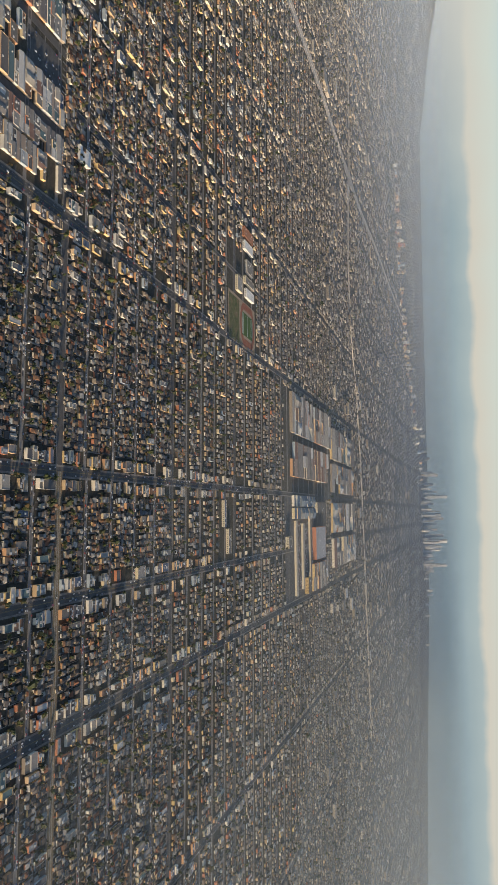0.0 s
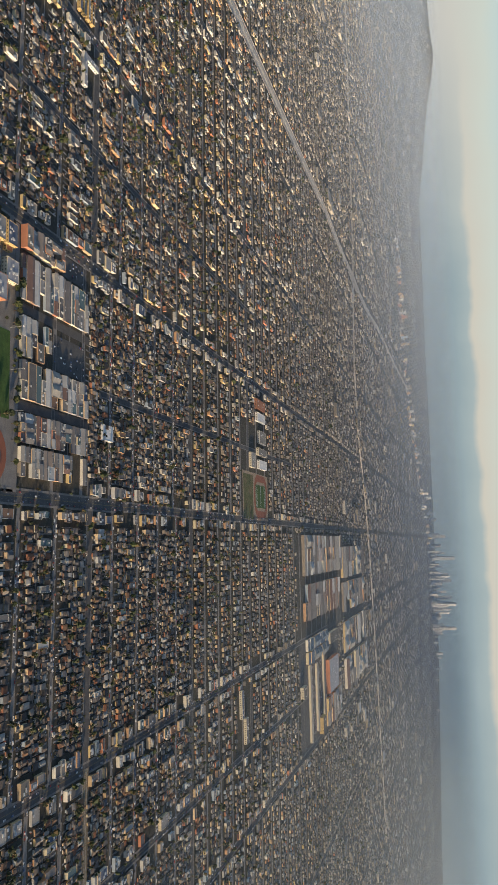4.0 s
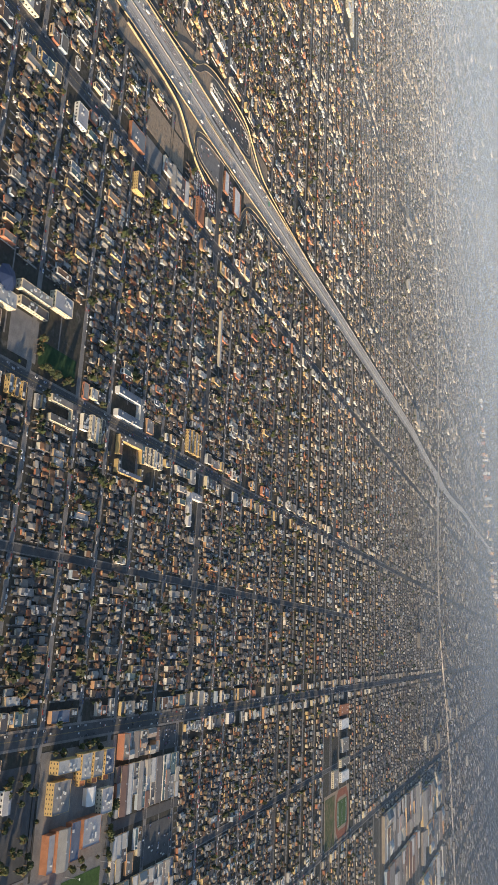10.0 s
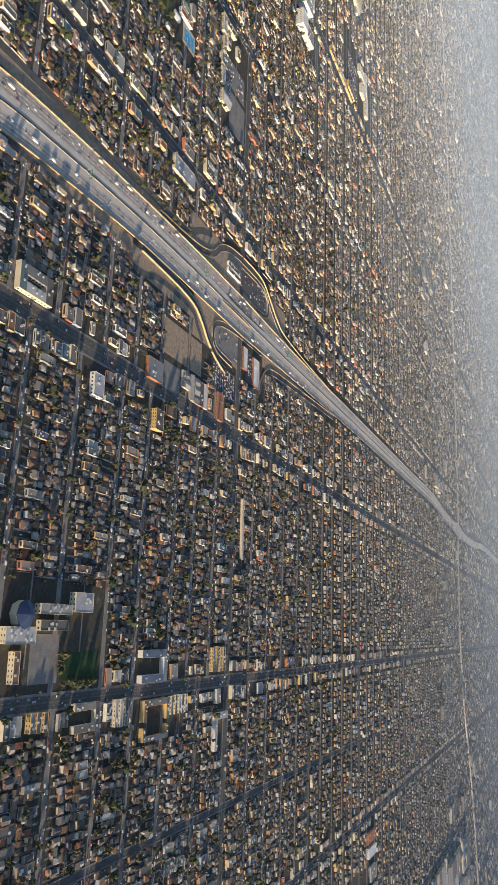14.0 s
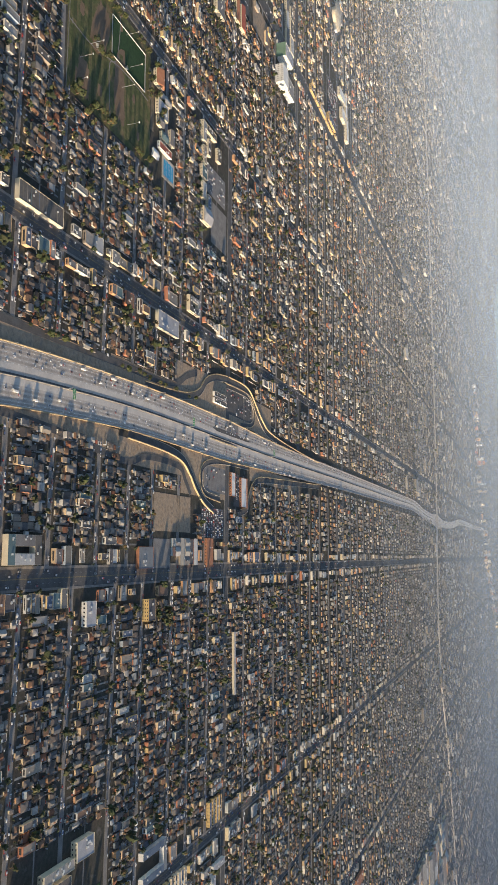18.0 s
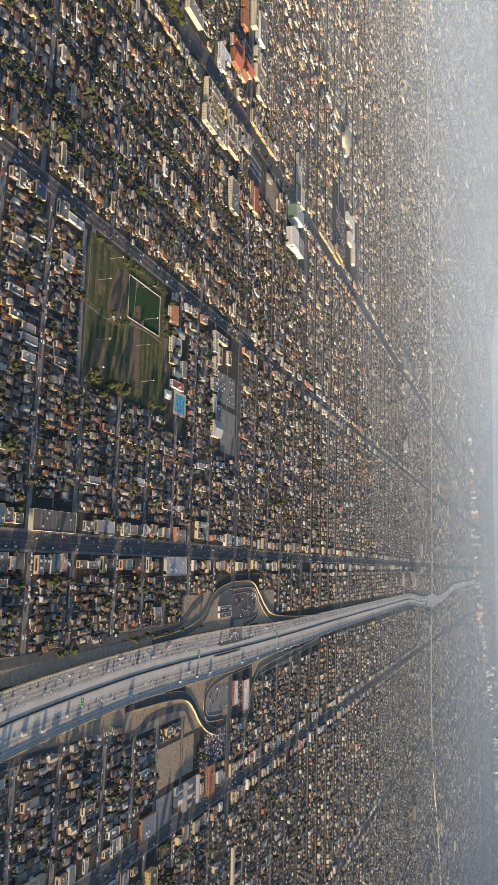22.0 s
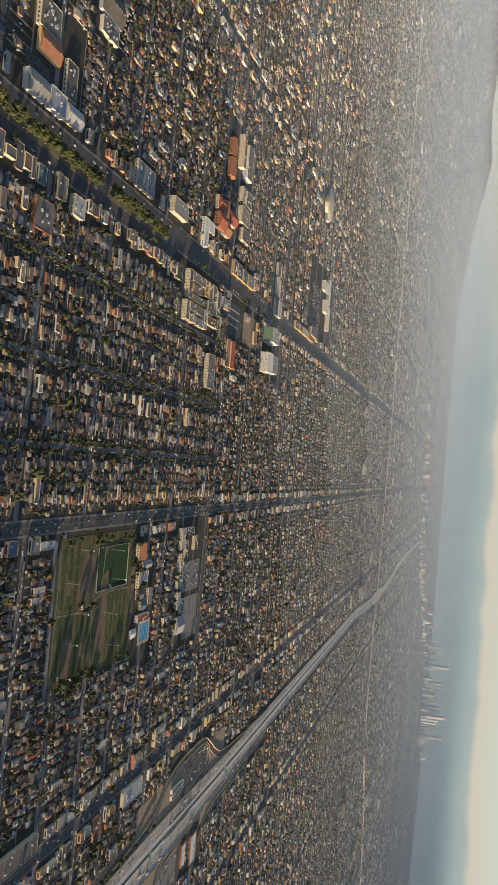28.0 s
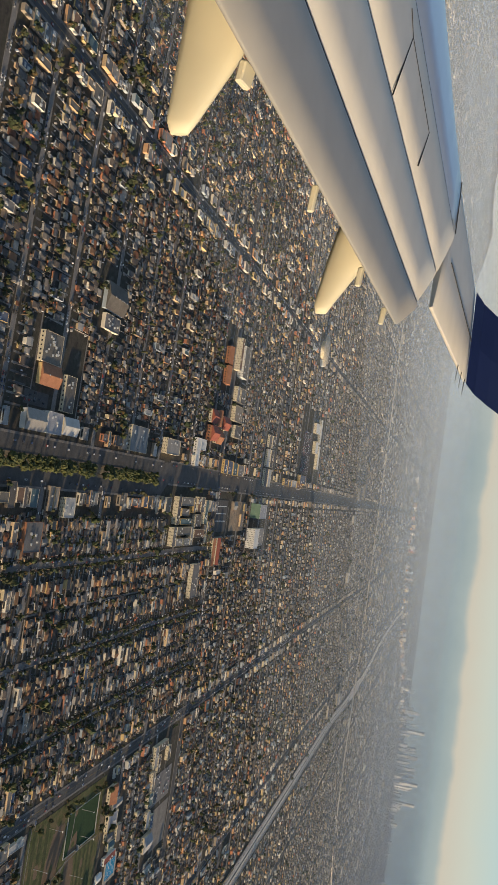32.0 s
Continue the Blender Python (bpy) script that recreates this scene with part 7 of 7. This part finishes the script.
for i, k in enumerate(near_h):
    x, y, w, d, h, rh, flip, hip = H[k]
    ob = empty("house", (x, y, 0))
    share("wall", WALL_ME, ob, (0, 0, 0), 0, (w, d, h))
    kind = 0 if hip < 0.05 else (1 if hip < 0.25 else 2)
    if flip > 0.5:
        share("roof", ROOF_ME[kind], ob, (0, 0, h), 0, (w + 0.7, d + 0.7, rh))
    else:
        share("roof", ROOF_ME[kind], ob, (0, 0, h), math.pi / 2, (d + 0.7, w + 0.7, rh))
    south = 1 if i % 2 else -1
    share("porch", PORCH_ME, ob, (w * 0.18, south * (d / 2 + 0.7), 0), 0 if south < 0 else math.pi, (w * 0.45, 1.4, h * 0.9))
    share("door", DOOR_ME, ob, (w * 0.18, south * (d / 2 + 0.03), 0.05), 0, (1, 1, 1))
    share("window", WINDOW_ME, ob, (-w * 0.26, -(d / 2 + 0.03), h * 0.4))
    if i % 5 == 0:
        share("chimney", CHIMNEY_ME, ob, (w * 0.3, d * 0.1, h * 0.7), 0, (1, 1, rh + 0.9))
    tagged(ob, HOUSE_LABELS[kind], "house", "nearest houses")

FELT_ME = unit_mesh("roof", boxed((-0.5, 0.5, -0.5, 0.5, 0, 1)), M["flat_one"])
UNIT_ME = unit_mesh("rooftop_unit", boxed((-0.5, 0.5, -0.4, 0.4, 0, 0.6), (-0.3, 0.3, -0.2, 0.2, 0.6, 0.7), bevel=0.03), M["unit"])
for i, k in enumerate(band_s):
    x, y, w, d, h = S[k]
    ob = empty("shop_building", (x, y, 0))
    t = 0.07
    part("wall", boxed((-w / 2, w / 2, -d / 2, -d / 2 + t, 0, h), (-w / 2, w / 2, d / 2 - t, d / 2, 0, h), (-w / 2, -w / 2 + t, -d / 2 + t, d / 2 - t, 0, h), (w / 2 - t, w / 2, -d / 2 + t, d / 2 - t, 0, h)), M["wall_one"], ob)
    share("roof", FELT_ME, ob, (0, 0, h - 0.45), 0, (w - 2 * t, d - 2 * t, 0.3))
    for q in range(int(rng.integers(0, 4))):
        share("rooftop_unit", UNIT_ME, ob, (rng.uniform(-0.33, 0.33) * w, rng.uniform(-0.33, 0.33) * d, h - 0.15), 0, (rng.uniform(0.5, 1.2),) * 3)
    share("window", WINDOW_ME, ob, (0, -d / 2 - 0.03, h * 0.3), 0, (w * 0.8, 1, h * 0.7))
    tagged(ob, "flat-roofed shop with a parapet beside the avenue", "shop", "nearest shops")


def tree_meshes(seed, material, clumps=34):
    r = np.random.default_rng(seed)
    v, t = crown(clumps, seed)
    bm = bmesh.new()
    for k in range(5):
        a, u = r.uniform(0, 6.28), r.uniform(0.3, 0.6)
        base, tip = Vector((0, 0, 0.7 + 0.1 * k)), Vector((u * math.cos(a), u * math.sin(a), 1.5))
        side = Vector((-math.sin(a), math.cos(a), 0)) * 0.03
        q = [bm.verts.new(p) for p in (base - side * 1.6, base + side * 1.6, tip + side * 0.5, tip - side * 0.5, base + Vector((0, 0, 0.1)), tip + Vector((0, 0, 0.03)))]
        for f in ((0, 1, 2, 3), (1, 4, 5, 2), (4, 0, 3, 5)):
            bm.faces.new([q[i] for i in f])
    cylinder(bm, 0, 0, 0, 1.25, 0.12, 0.06, 7)
    return unit_mesh("trunk", bm, M["bark"]), mesh_of("crown", v * 0.92 + np.array([0, 0, 1.6]), [t], [material])


KINDS = [tree_meshes(100 + i, M["leaf"]) for i in range(5)]
GREEN = [tree_meshes(200 + i, M["leaf_green"], 46) for i in range(4)]


def tree(x, y, r, kind, label, group, z=0.0):
    ob = empty("tree", (x, y, z), rng.uniform(0, 6.28))
    for nm, me in zip(("trunk", "crown"), kind):
        share(nm, me, ob, (0, 0, 0), 0, (r, r, r * rng.uniform(0.9, 1.15)))
    return tagged(ob, label, "tree", group)


for k in band_t:
    tree(T[k, 0], T[k, 1], T[k, 2], KINDS[int(rng.integers(0, 5))], "dusty yard tree with an uneven olive-brown crown", "yard trees")
for y in np.arange(128, 338, 6.0):
    if abs(y - 252) > 4:
        for dx in (-1168.4, -1165.4):
            tree(dx + rng.uniform(-0.8, 0.8), y + rng.uniform(-1.2, 1.2), rng.uniform(1.9, 2.7), GREEN[int(rng.integers(0, 4))], "dense green tree in the planted median", "median trees", 0.2)
r3 = np.random.default_rng(5)
for x0, x1, y0, y1, n in ((-913, -909, 242, 330, 22), (-984, -980, 240, 330, 14), (-950, -944, 262, 284, 8), (-982, -952, 326, 333, 9), (-962, -934, 336, 346, 7), (-907, -903, 255, 262, 3), (-507.5, -504.5, 258, 288, 12),
                          (-520, -510, 255.5, 258, 5), (-232, -229, 322, 352, 10), (-336, -331, 296, 340, 9), (-283, -278, 318, 356, 8), (-306, -300, 356, 359, 4), (-328, -287, 264, 290, 26), (-280, -240, 265, 268, 9), (-300, -200, 353.6, 355.6, 20), (-780, -778, 200, 400, 16)):
    for k in range(n):
        tree(r3.uniform(x0, x1), r3.uniform(y0, y1), r3.uniform(1.0, 2.3), (KINDS + GREEN)[int(r3.integers(0, 9))], "leafy tree beside a field or school", "park trees")

# ---- cars ----
for kind, c, s0, s1 in side_streets:
    mid = eye_y((s0 + s1) / 2 if kind == "ew" else c)
    if kind == "ew" and not (mid + 240 < c < mid + 620):
        continue
    n = int((s1 - s0) / 2.9)
    for off in (-1.05, 1.05):
        s = s0 + 3 + np.arange(n) * 2.9
        s = s[(rng.random(n) < 0.42) & (s < s1 - 3)]
        x, y, turn = (s, lean(s, c) + off, 0.0) if kind == "ew" else (np.full(len(s), c + off), s, 1.0)
        ok = clear(x, y) & in_view(x, y) & (y > eye_y(x) + 240)
        parked.add(x[ok], y[ok], np.full(ok.sum(), turn), rng.random(ok.sum()))
for x0, hw in AVENUES.items():
    if -1400 < x0 < 300:
        for off in (-0.75, -0.3, 0.3, 0.75):
            y = np.arange(eye_y(x0) + 240, 900, 7.0) + rng.uniform(-3, 3)
            y = y[rng.random(len(y)) < (0.5 if abs(off) > 0.5 else 0.22)]
            if x0 == -1172 and abs(off) < 0.5:
                continue
            lane = np.where(y < 352, -1167 + off * 11, -1172 + off * 7) if x0 == -1172 else np.full(len(y), x0 + off * hw)
            parked.add(lane, y, np.full(len(y), 1.0), rng.random(len(y)))
for y in np.arange(170, 900, 6.0):
    for off in (-10.5, -8.3, -6.1, 6.1, 8.3, 10.5):
        if rng.random() < (0.6 if off < 0 else 0.3) and abs(off) < half(y) - 1:
            parked.add(smooth_to(y) + off, y + rng.uniform(-3, 3), 1.0, rng.random())
P = parked.all()


def lorry(x, y, turn, long):
    """A box lorry: cab, box body and wheels."""
    ob = empty("lorry", (x, y, 0.36), turn)
    part("cab", boxed((long / 2 - 0.1, long / 2 + 0.75, -0.42, 0.42, 0.15, 0.95), bevel=0.05), M["car_one"], ob)
    part("box_body", boxed((-long / 2, long / 2 - 0.2, -0.45, 0.45, 0.25, 1.3), bevel=0.02), M["white"], ob, "pale box body")
    for wx in (-long / 2 + 0.4, long / 2 + 0.4):
        for wy in (-0.42, 0.42):
            share("wheel", WHEEL_ME, ob).matrix_basis = pose(wx, wy, 0.17, 90)
    return tagged(ob, "pale box lorry driving on the freeway", "lorry", "freeway lorries")


bm = bmesh.new()
cylinder(bm, 0, 0, -0.06, 0.06, 0.17, 0.17, 8)
WHEEL_ME = unit_mesh("wheel", bm, M["rubber"])
for k in range(26):
    y = 172 + k * 17.5 + rng.uniform(-5, 5)
    off = float(rng.choice([-11.4, -9.4, -7.2, 7.2, 9.4, 11.4]))
    lorry(smooth_to(y) + off, y, math.pi / 2 if off > 0 else -math.pi / 2, rng.uniform(1.6, 4.0))


def car_body(bm):
    prof = [(-1.0, 0.12), (-1.0, 0.34), (-0.55, 0.40), (0.62, 0.42), (1.0, 0.33), (1.0, 0.12)]
    l = [bm.verts.new((x, -0.42, z)) for x, z in prof]
    r = [bm.verts.new((x, 0.42, z)) for x, z in prof]
    bm.faces.new(l[::-1])
    bm.faces.new(r)
    for i in range(len(prof)):
        j = (i + 1) % len(prof)
        bm.faces.new((l[i], l[j], r[j], r[i]))


def car_cabin(bm):
    lo = [bm.verts.new(p) for p in ((-0.62, -0.38, 0.38), (0.55, -0.38, 0.38), (0.55, 0.38, 0.38), (-0.62, 0.38, 0.38))]
    hi = [bm.verts.new(p) for p in ((-0.42, -0.31, 0.62), (0.22, -0.31, 0.62), (0.22, 0.31, 0.62), (-0.42, 0.31, 0.62))]
    for i in range(4):
        bm.faces.new((lo[i], lo[(i + 1) % 4], hi[(i + 1) % 4], hi[i]))
    bm.faces.new(hi)


def cars_mesh(name, rows):
    bm = bmesh.new()
    car_body(bm), car_cabin(bm)
    bmesh.ops.triangulate(bm, faces=bm.faces)
    cv = np.array([v.co[:] for v in bm.verts])
    ct = np.array([[v.index for v in f.verts] for f in bm.faces])
    bm.free()
    x, y, turn, c = rows.T
    a = np.where(turn > 0.5, math.pi / 2, 0.0) + np.where(c > 0.5, math.pi, 0)
    V = np.empty((len(rows), len(cv), 3))
    V[:, :, 0] = x[:, None] + cv[:, 0] * np.cos(a)[:, None] - cv[:, 1] * np.sin(a)[:, None]
    V[:, :, 1] = y[:, None] + cv[:, 0] * np.sin(a)[:, None] + cv[:, 1] * np.cos(a)[:, None]
    V[:, :, 2] = cv[:, 2] + 0.05
    tri = (ct[None] + (np.arange(len(rows)) * len(cv))[:, None, None]).reshape(-1, 3)
    return mesh_of(name, V.reshape(-1, 3), [tri], [M["car"]])


dist_p = P[:, 1] - eye_y(P[:, 0])
on_freeway = (np.abs(P[:, 0] + 758) < 19) & (P[:, 1] < 560)
own = np.flatnonzero(((dist_p > 265) & (dist_p < 330)) | on_freeway)[:225]
rest = np.setdiff1d(np.arange(len(P)), own)
tagged(new("parked_cars", cars_mesh("parked_cars", P[rest])), "small cars parked along streets and in lots", "cars", kind="stuff")
bm = bmesh.new()
car_body(bm)
BODY_ME = unit_mesh("body", bm, M["car_one"])
bm = bmesh.new()
car_cabin(bm)
CABIN_ME = unit_mesh("cabin", bm, M["glass"])
for k in own:
    x, y, turn, c = P[k]
    lift = 0.36 if on_freeway[k] else 0.06
    ob = empty("car", (x, y, lift), (math.pi / 2 if turn > 0.5 else 0.0) + (math.pi if c > 0.5 else 0))
    share("body", BODY_ME, ob)
    share("cabin", CABIN_ME, ob)
    for wx in (-0.6, 0.62):
        for wy in (-0.4, 0.4):
            w = share("wheel", WHEEL_ME, ob)
            w.matrix_basis = pose(wx, wy, 0.17, 90)
    tagged(ob, "car driving on the freeway" if on_freeway[k] else "car parked along a street", "car", "nearest cars")


# ---- the aircraft's wing, placed and shaped to fit the camera's view at the end of the flight ----
M["wing"] = mat("wing_paint", [(0.40, 0.395, 0.375)], 0.42, by="none", grain=3.0, wear=0.07, bump=0.0, spec=0.4)
# metal whose base colour also carries the blue reflection of the sky
M["slat"] = mat("slat_metal_sky_tint", [(0.50, 0.58, 0.68)], 0.28, by="none", grain=3.0, wear=0.05, bump=0.0, spec=0.5, metal=0.85)
M["fairing"] = mat("fairing_paint", [(0.50, 0.47, 0.36)], 0.5, by="none", grain=3.0, wear=0.08, bump=0.0, spec=0.3)
# darker copy of the wing paint, with the outer flap's shade put in
M["wing_shaded"] = mat("wing_paint_shaded", [(0.24, 0.24, 0.235)], 0.45, by="none", grain=3.0, wear=0.08, bump=0.0, spec=0.4)
M["navy"] = mat("navy_paint", [(0.006, 0.012, 0.055)], 0.3, by="none", grain=2.0, wear=0.06, bump=0.0, spec=0.5)
M["seal"] = mat("dark_gap", [(0.02, 0.02, 0.022)], 0.8, by="none")
wing = empty("aircraft_wing")
wing.matrix_world = Matrix(((-0.99424, 0.10721, 0, -1166.93), (-0.10721, -0.99424, 0, -133.37), (0, 0, 1, 188.30), (0, 0, 0, 1)))
tagged(wing, "pale grey airliner wing with flap fairings and a navy winglet", "aircraft wing")


def plane_z(s):
    return -0.81 + 0.1125 * s


def strip(name, ahead, behind, f0, f1, b0, b1, material, drop=0.0, thick=0.03, camber=0.012, n=12, label=""):
    """A panel between two lines, each given as the distance ahead at a place along the span; f0 to f1 on the front line, b0 to b1 on the back."""
    bm = bmesh.new()
    rows = []
    for k in range(n + 1):
        sf, sb = f0 + (f1 - f0) * k / n, b0 + (b1 - b0) * k / n
        a, b = ahead(sf), behind(sb)
        ring = []
        for u, up in ((0, -0.5), (0.012, 0.3), (0.06, 0.8), (0.3, 1.0), (0.6, 0.85), (0.99, 0.35), (1.0, -0.4), (0.5, -1.0)):
            s = sf + (sb - sf) * u
            z = plane_z(s) - drop + (camber * up if up > 0 else thick * up)
            ring.append(bm.verts.new((a + (b - a) * u, -s, z)))
        rows.append(ring)
    for r, q in zip(rows, rows[1:]):
        for i in range(8):
            bm.faces.new((r[i], r[(i + 1) % 8], q[(i + 1) % 8], q[i]))
    for r in (rows[0], rows[-1]):
        bm.faces.new(r)
    bmesh.ops.recalc_face_normals(bm, faces=bm.faces)
    for f in bm.faces:
        f.smooth = len(f.verts) == 4
    return part(name, bm, M[material], wing, label)


nose = lambda s: float(np.interp(s, [1.5, 3.96, 4.55, 5.07, 6.36], [3.34, 2.04, 1.73, 1.50, 1.07]))
slat_gap = lambda s: 1.74 - 0.341 * (s - 3.38)
flap_gap = lambda s: 1.39 - 0.290 * (s - 2.69)
mid_gap = lambda s: 1.10 - 0.246 * (s - 2.11)
tail = lambda s: 0.84 - 0.193 * (s - 1.61)
tip_tail = lambda s: 0.65 - 0.162 * (s - 4.61)
strip("slat", nose, lambda s: slat_gap(s) + 0.008, 2.6, 5.06, 2.3, 5.04, "slat", 0.0, 0.05, 0.010, label="metal leading-edge slat with the sky's blue put into its colour")
strip("wing_box", slat_gap, lambda s: flap_gap(s) + 0.008, 2.3, 5.06, 1.7, 4.60, "wing", 0.0, 0.08, 0.010, label="pale grey upper wing skin")
strip("outer_wing", nose, tip_tail, 5.075, 6.36, 4.62, 6.46, "wing", 0.006, 0.04, 0.010, label="pale grey outer wing panel")
strip("flap", flap_gap, lambda s: mid_gap(s) + 0.006, 1.7, 4.57, 1.3, 4.14, "wing", 0.0, 0.03, 0.012, label="inner flap segment")
strip("flap", mid_gap, tail, 1.3, 4.17, 0.9, 3.73, "wing_shaded", 0.0, 0.02, 0.010, label="outer flap segment")
for line, s0, s1, w in ((slat_gap, 2.3, 5.05, 0.003), (flap_gap, 1.7, 4.58, 0.004), (mid_gap, 1.3, 4.14, 0.003)):
    strip("panel_gap", lambda s: line(s) + 0.004 + w, lambda s: line(s) + 0.004 - w, s0, s1, s0, s1, "seal", 0.002, 0.03, 0.003)


def joint(s0, a0, s1, a1, w=0.0009):
    """A thin sealed joint in the skin between two places."""
    bm = bmesh.new()
    d = Vector((a1 - a0, s0 - s1, 0)).normalized()
    side = Vector((-d.y, d.x, 0)) * w
    p, q = Vector((a0, -s0, plane_z(s0))), Vector((a1, -s1, plane_z(s1)))
    lo = [bm.verts.new(c + Vector((0, 0, 0.006))) for c in (p - side, p + side, q + side, q - side)]
    hi = [bm.verts.new(c + Vector((0, 0, 0.0125))) for c in (p - side, p + side, q + side, q - side)]
    for i in range(4):
        bm.faces.new((lo[i], lo[(i + 1) % 4], hi[(i + 1) % 4], hi[i]))
    bm.faces.new(hi)
    part("panel_joint", bm, M["seal"], wing)


for q in ((3.38, 1.58, 3.15, 1.25), (3.30, 1.66, 3.38, 1.58), (3.38, 1.58, 3.92, 1.38), (3.92, 1.38, 3.76, 1.17), (5.05, 1.17, 5.07, 1.49), (5.03, 0.99, 6.40, 0.67)):
    joint(*q)


def fairing(s, stations, width):
    """A deep narrow canoe under the flap: for each station the distance ahead, and how far its keel and its back lie under the wing's plane."""
    bm = bmesh.new()
    rows = []
    at = [q[0] for q in stations]
    for k in range(19):
        t = k / 18
        x = at[0] + (at[-1] - at[0]) * t
        w = width * (0.30 + 0.70 * min(1.0, t * 1.6)) * (0.55 if k == 0 else 1.0)
        lo, hi = [plane_z(s) + float(np.interp(x, at, [q[i] for q in stations])) for i in (1, 2)]
        ring = []
        for c in np.linspace(0, 2 * math.pi, 16, endpoint=False):
            ring.append(bm.verts.new((x, -s + w * math.copysign(abs(math.cos(c)) ** 0.7, math.cos(c)), (hi + lo) / 2 + (hi - lo) / 2 * math.sin(c))))
        rows.append(ring)
    for r, q in zip(rows, rows[1:]):
        for i in range(16):
            bm.faces.new((r[i], r[(i + 1) % 16], q[(i + 1) % 16], q[i]))
    bm.faces.new(rows[0]), bm.faces.new(rows[-1])
    bmesh.ops.recalc_face_normals(bm, faces=bm.faces)
    for f in bm.faces:
        f.smooth = len(f.verts) == 4
    part("flap_fairing", bm, M["fairing"], wing, "pale canoe-shaped flap track fairing")


fairing(2.0, ((0.685, -0.285, -0.235), (0.72, -0.30, -0.21), (0.88, -0.285, -0.11), (1.08, -0.265, -0.03), (1.3, -0.2, -0.03)), 0.055)
fairing(3.3, ((0.40, -0.25, -0.205), (0.44, -0.26, -0.18), (0.62, -0.225, -0.06), (0.77, -0.184, -0.03), (0.95, -0.12, -0.03)), 0.07)
for s0, s1, out in ((1.87, 1.93, 0.012), (2.50, 2.52, 0.045), (3.16, 3.19, 0.035), (3.62, 3.65, 0.035)):
    a = tail((s0 + s1) / 2)
    bm = bmesh.new()
    v = [bm.verts.new(p) for z in (-0.052, -0.032) for p in ((a + 0.04, -s0 + 0.004, plane_z(s0) + z), (a + 0.04, -s1 - 0.004, plane_z(s1) + z), (a - out, -s1, plane_z(s1) + z - 0.01), (a - out, -s0, plane_z(s0) + z - 0.01))]
    for q in ((3, 2, 1, 0), (4, 5, 6, 7), (0, 1, 5, 4), (1, 2, 6, 5), (2, 3, 7, 6), (3, 0, 4, 7)):
        bm.faces.new([v[i] for i in q])
    bmesh.ops.bevel(bm, geom=list(bm.edges), offset=0.004, segments=1, affect="EDGES")
    part("flap_bracket", bm, M["fairing"], wing)
bm = bmesh.new()
rows = []
for k in range(9):
    t = k / 8
    z, s = plane_z(6.45) + 1.05 * t ** 1.3, 6.45 + 0.42 * t ** 0.7
    a, b = 1.06 - 0.62 * t, 0.34 - 0.58 * t
    rows.append([bm.verts.new((x, -s - o, z)) for x, o in ((a, 0), ((a + b) / 2, 0.02), (b, 0), ((a + b) / 2, -0.02))])
for r, q in zip(rows, rows[1:]):
    for i in range(4):
        bm.faces.new((r[i], r[(i + 1) % 4], q[(i + 1) % 4], q[i]))
bm.faces.new(rows[-1])
bmesh.ops.recalc_face_normals(bm, faces=bm.faces)
part("winglet", bm, M["navy"], wing, "dark navy winglet")
for k in range(3):
    bm = bmesh.new()
    cylinder(bm, 0, 0, 0, 0.12, 0.004, 0.002, 5)
    wick = part("static_wick", bm, M["seal"], wing)
    wick.matrix_basis = pose(tip_tail(5.9 + 0.22 * k), -5.9 - 0.22 * k, plane_z(5.9 + 0.22 * k), 0, -95, 0)
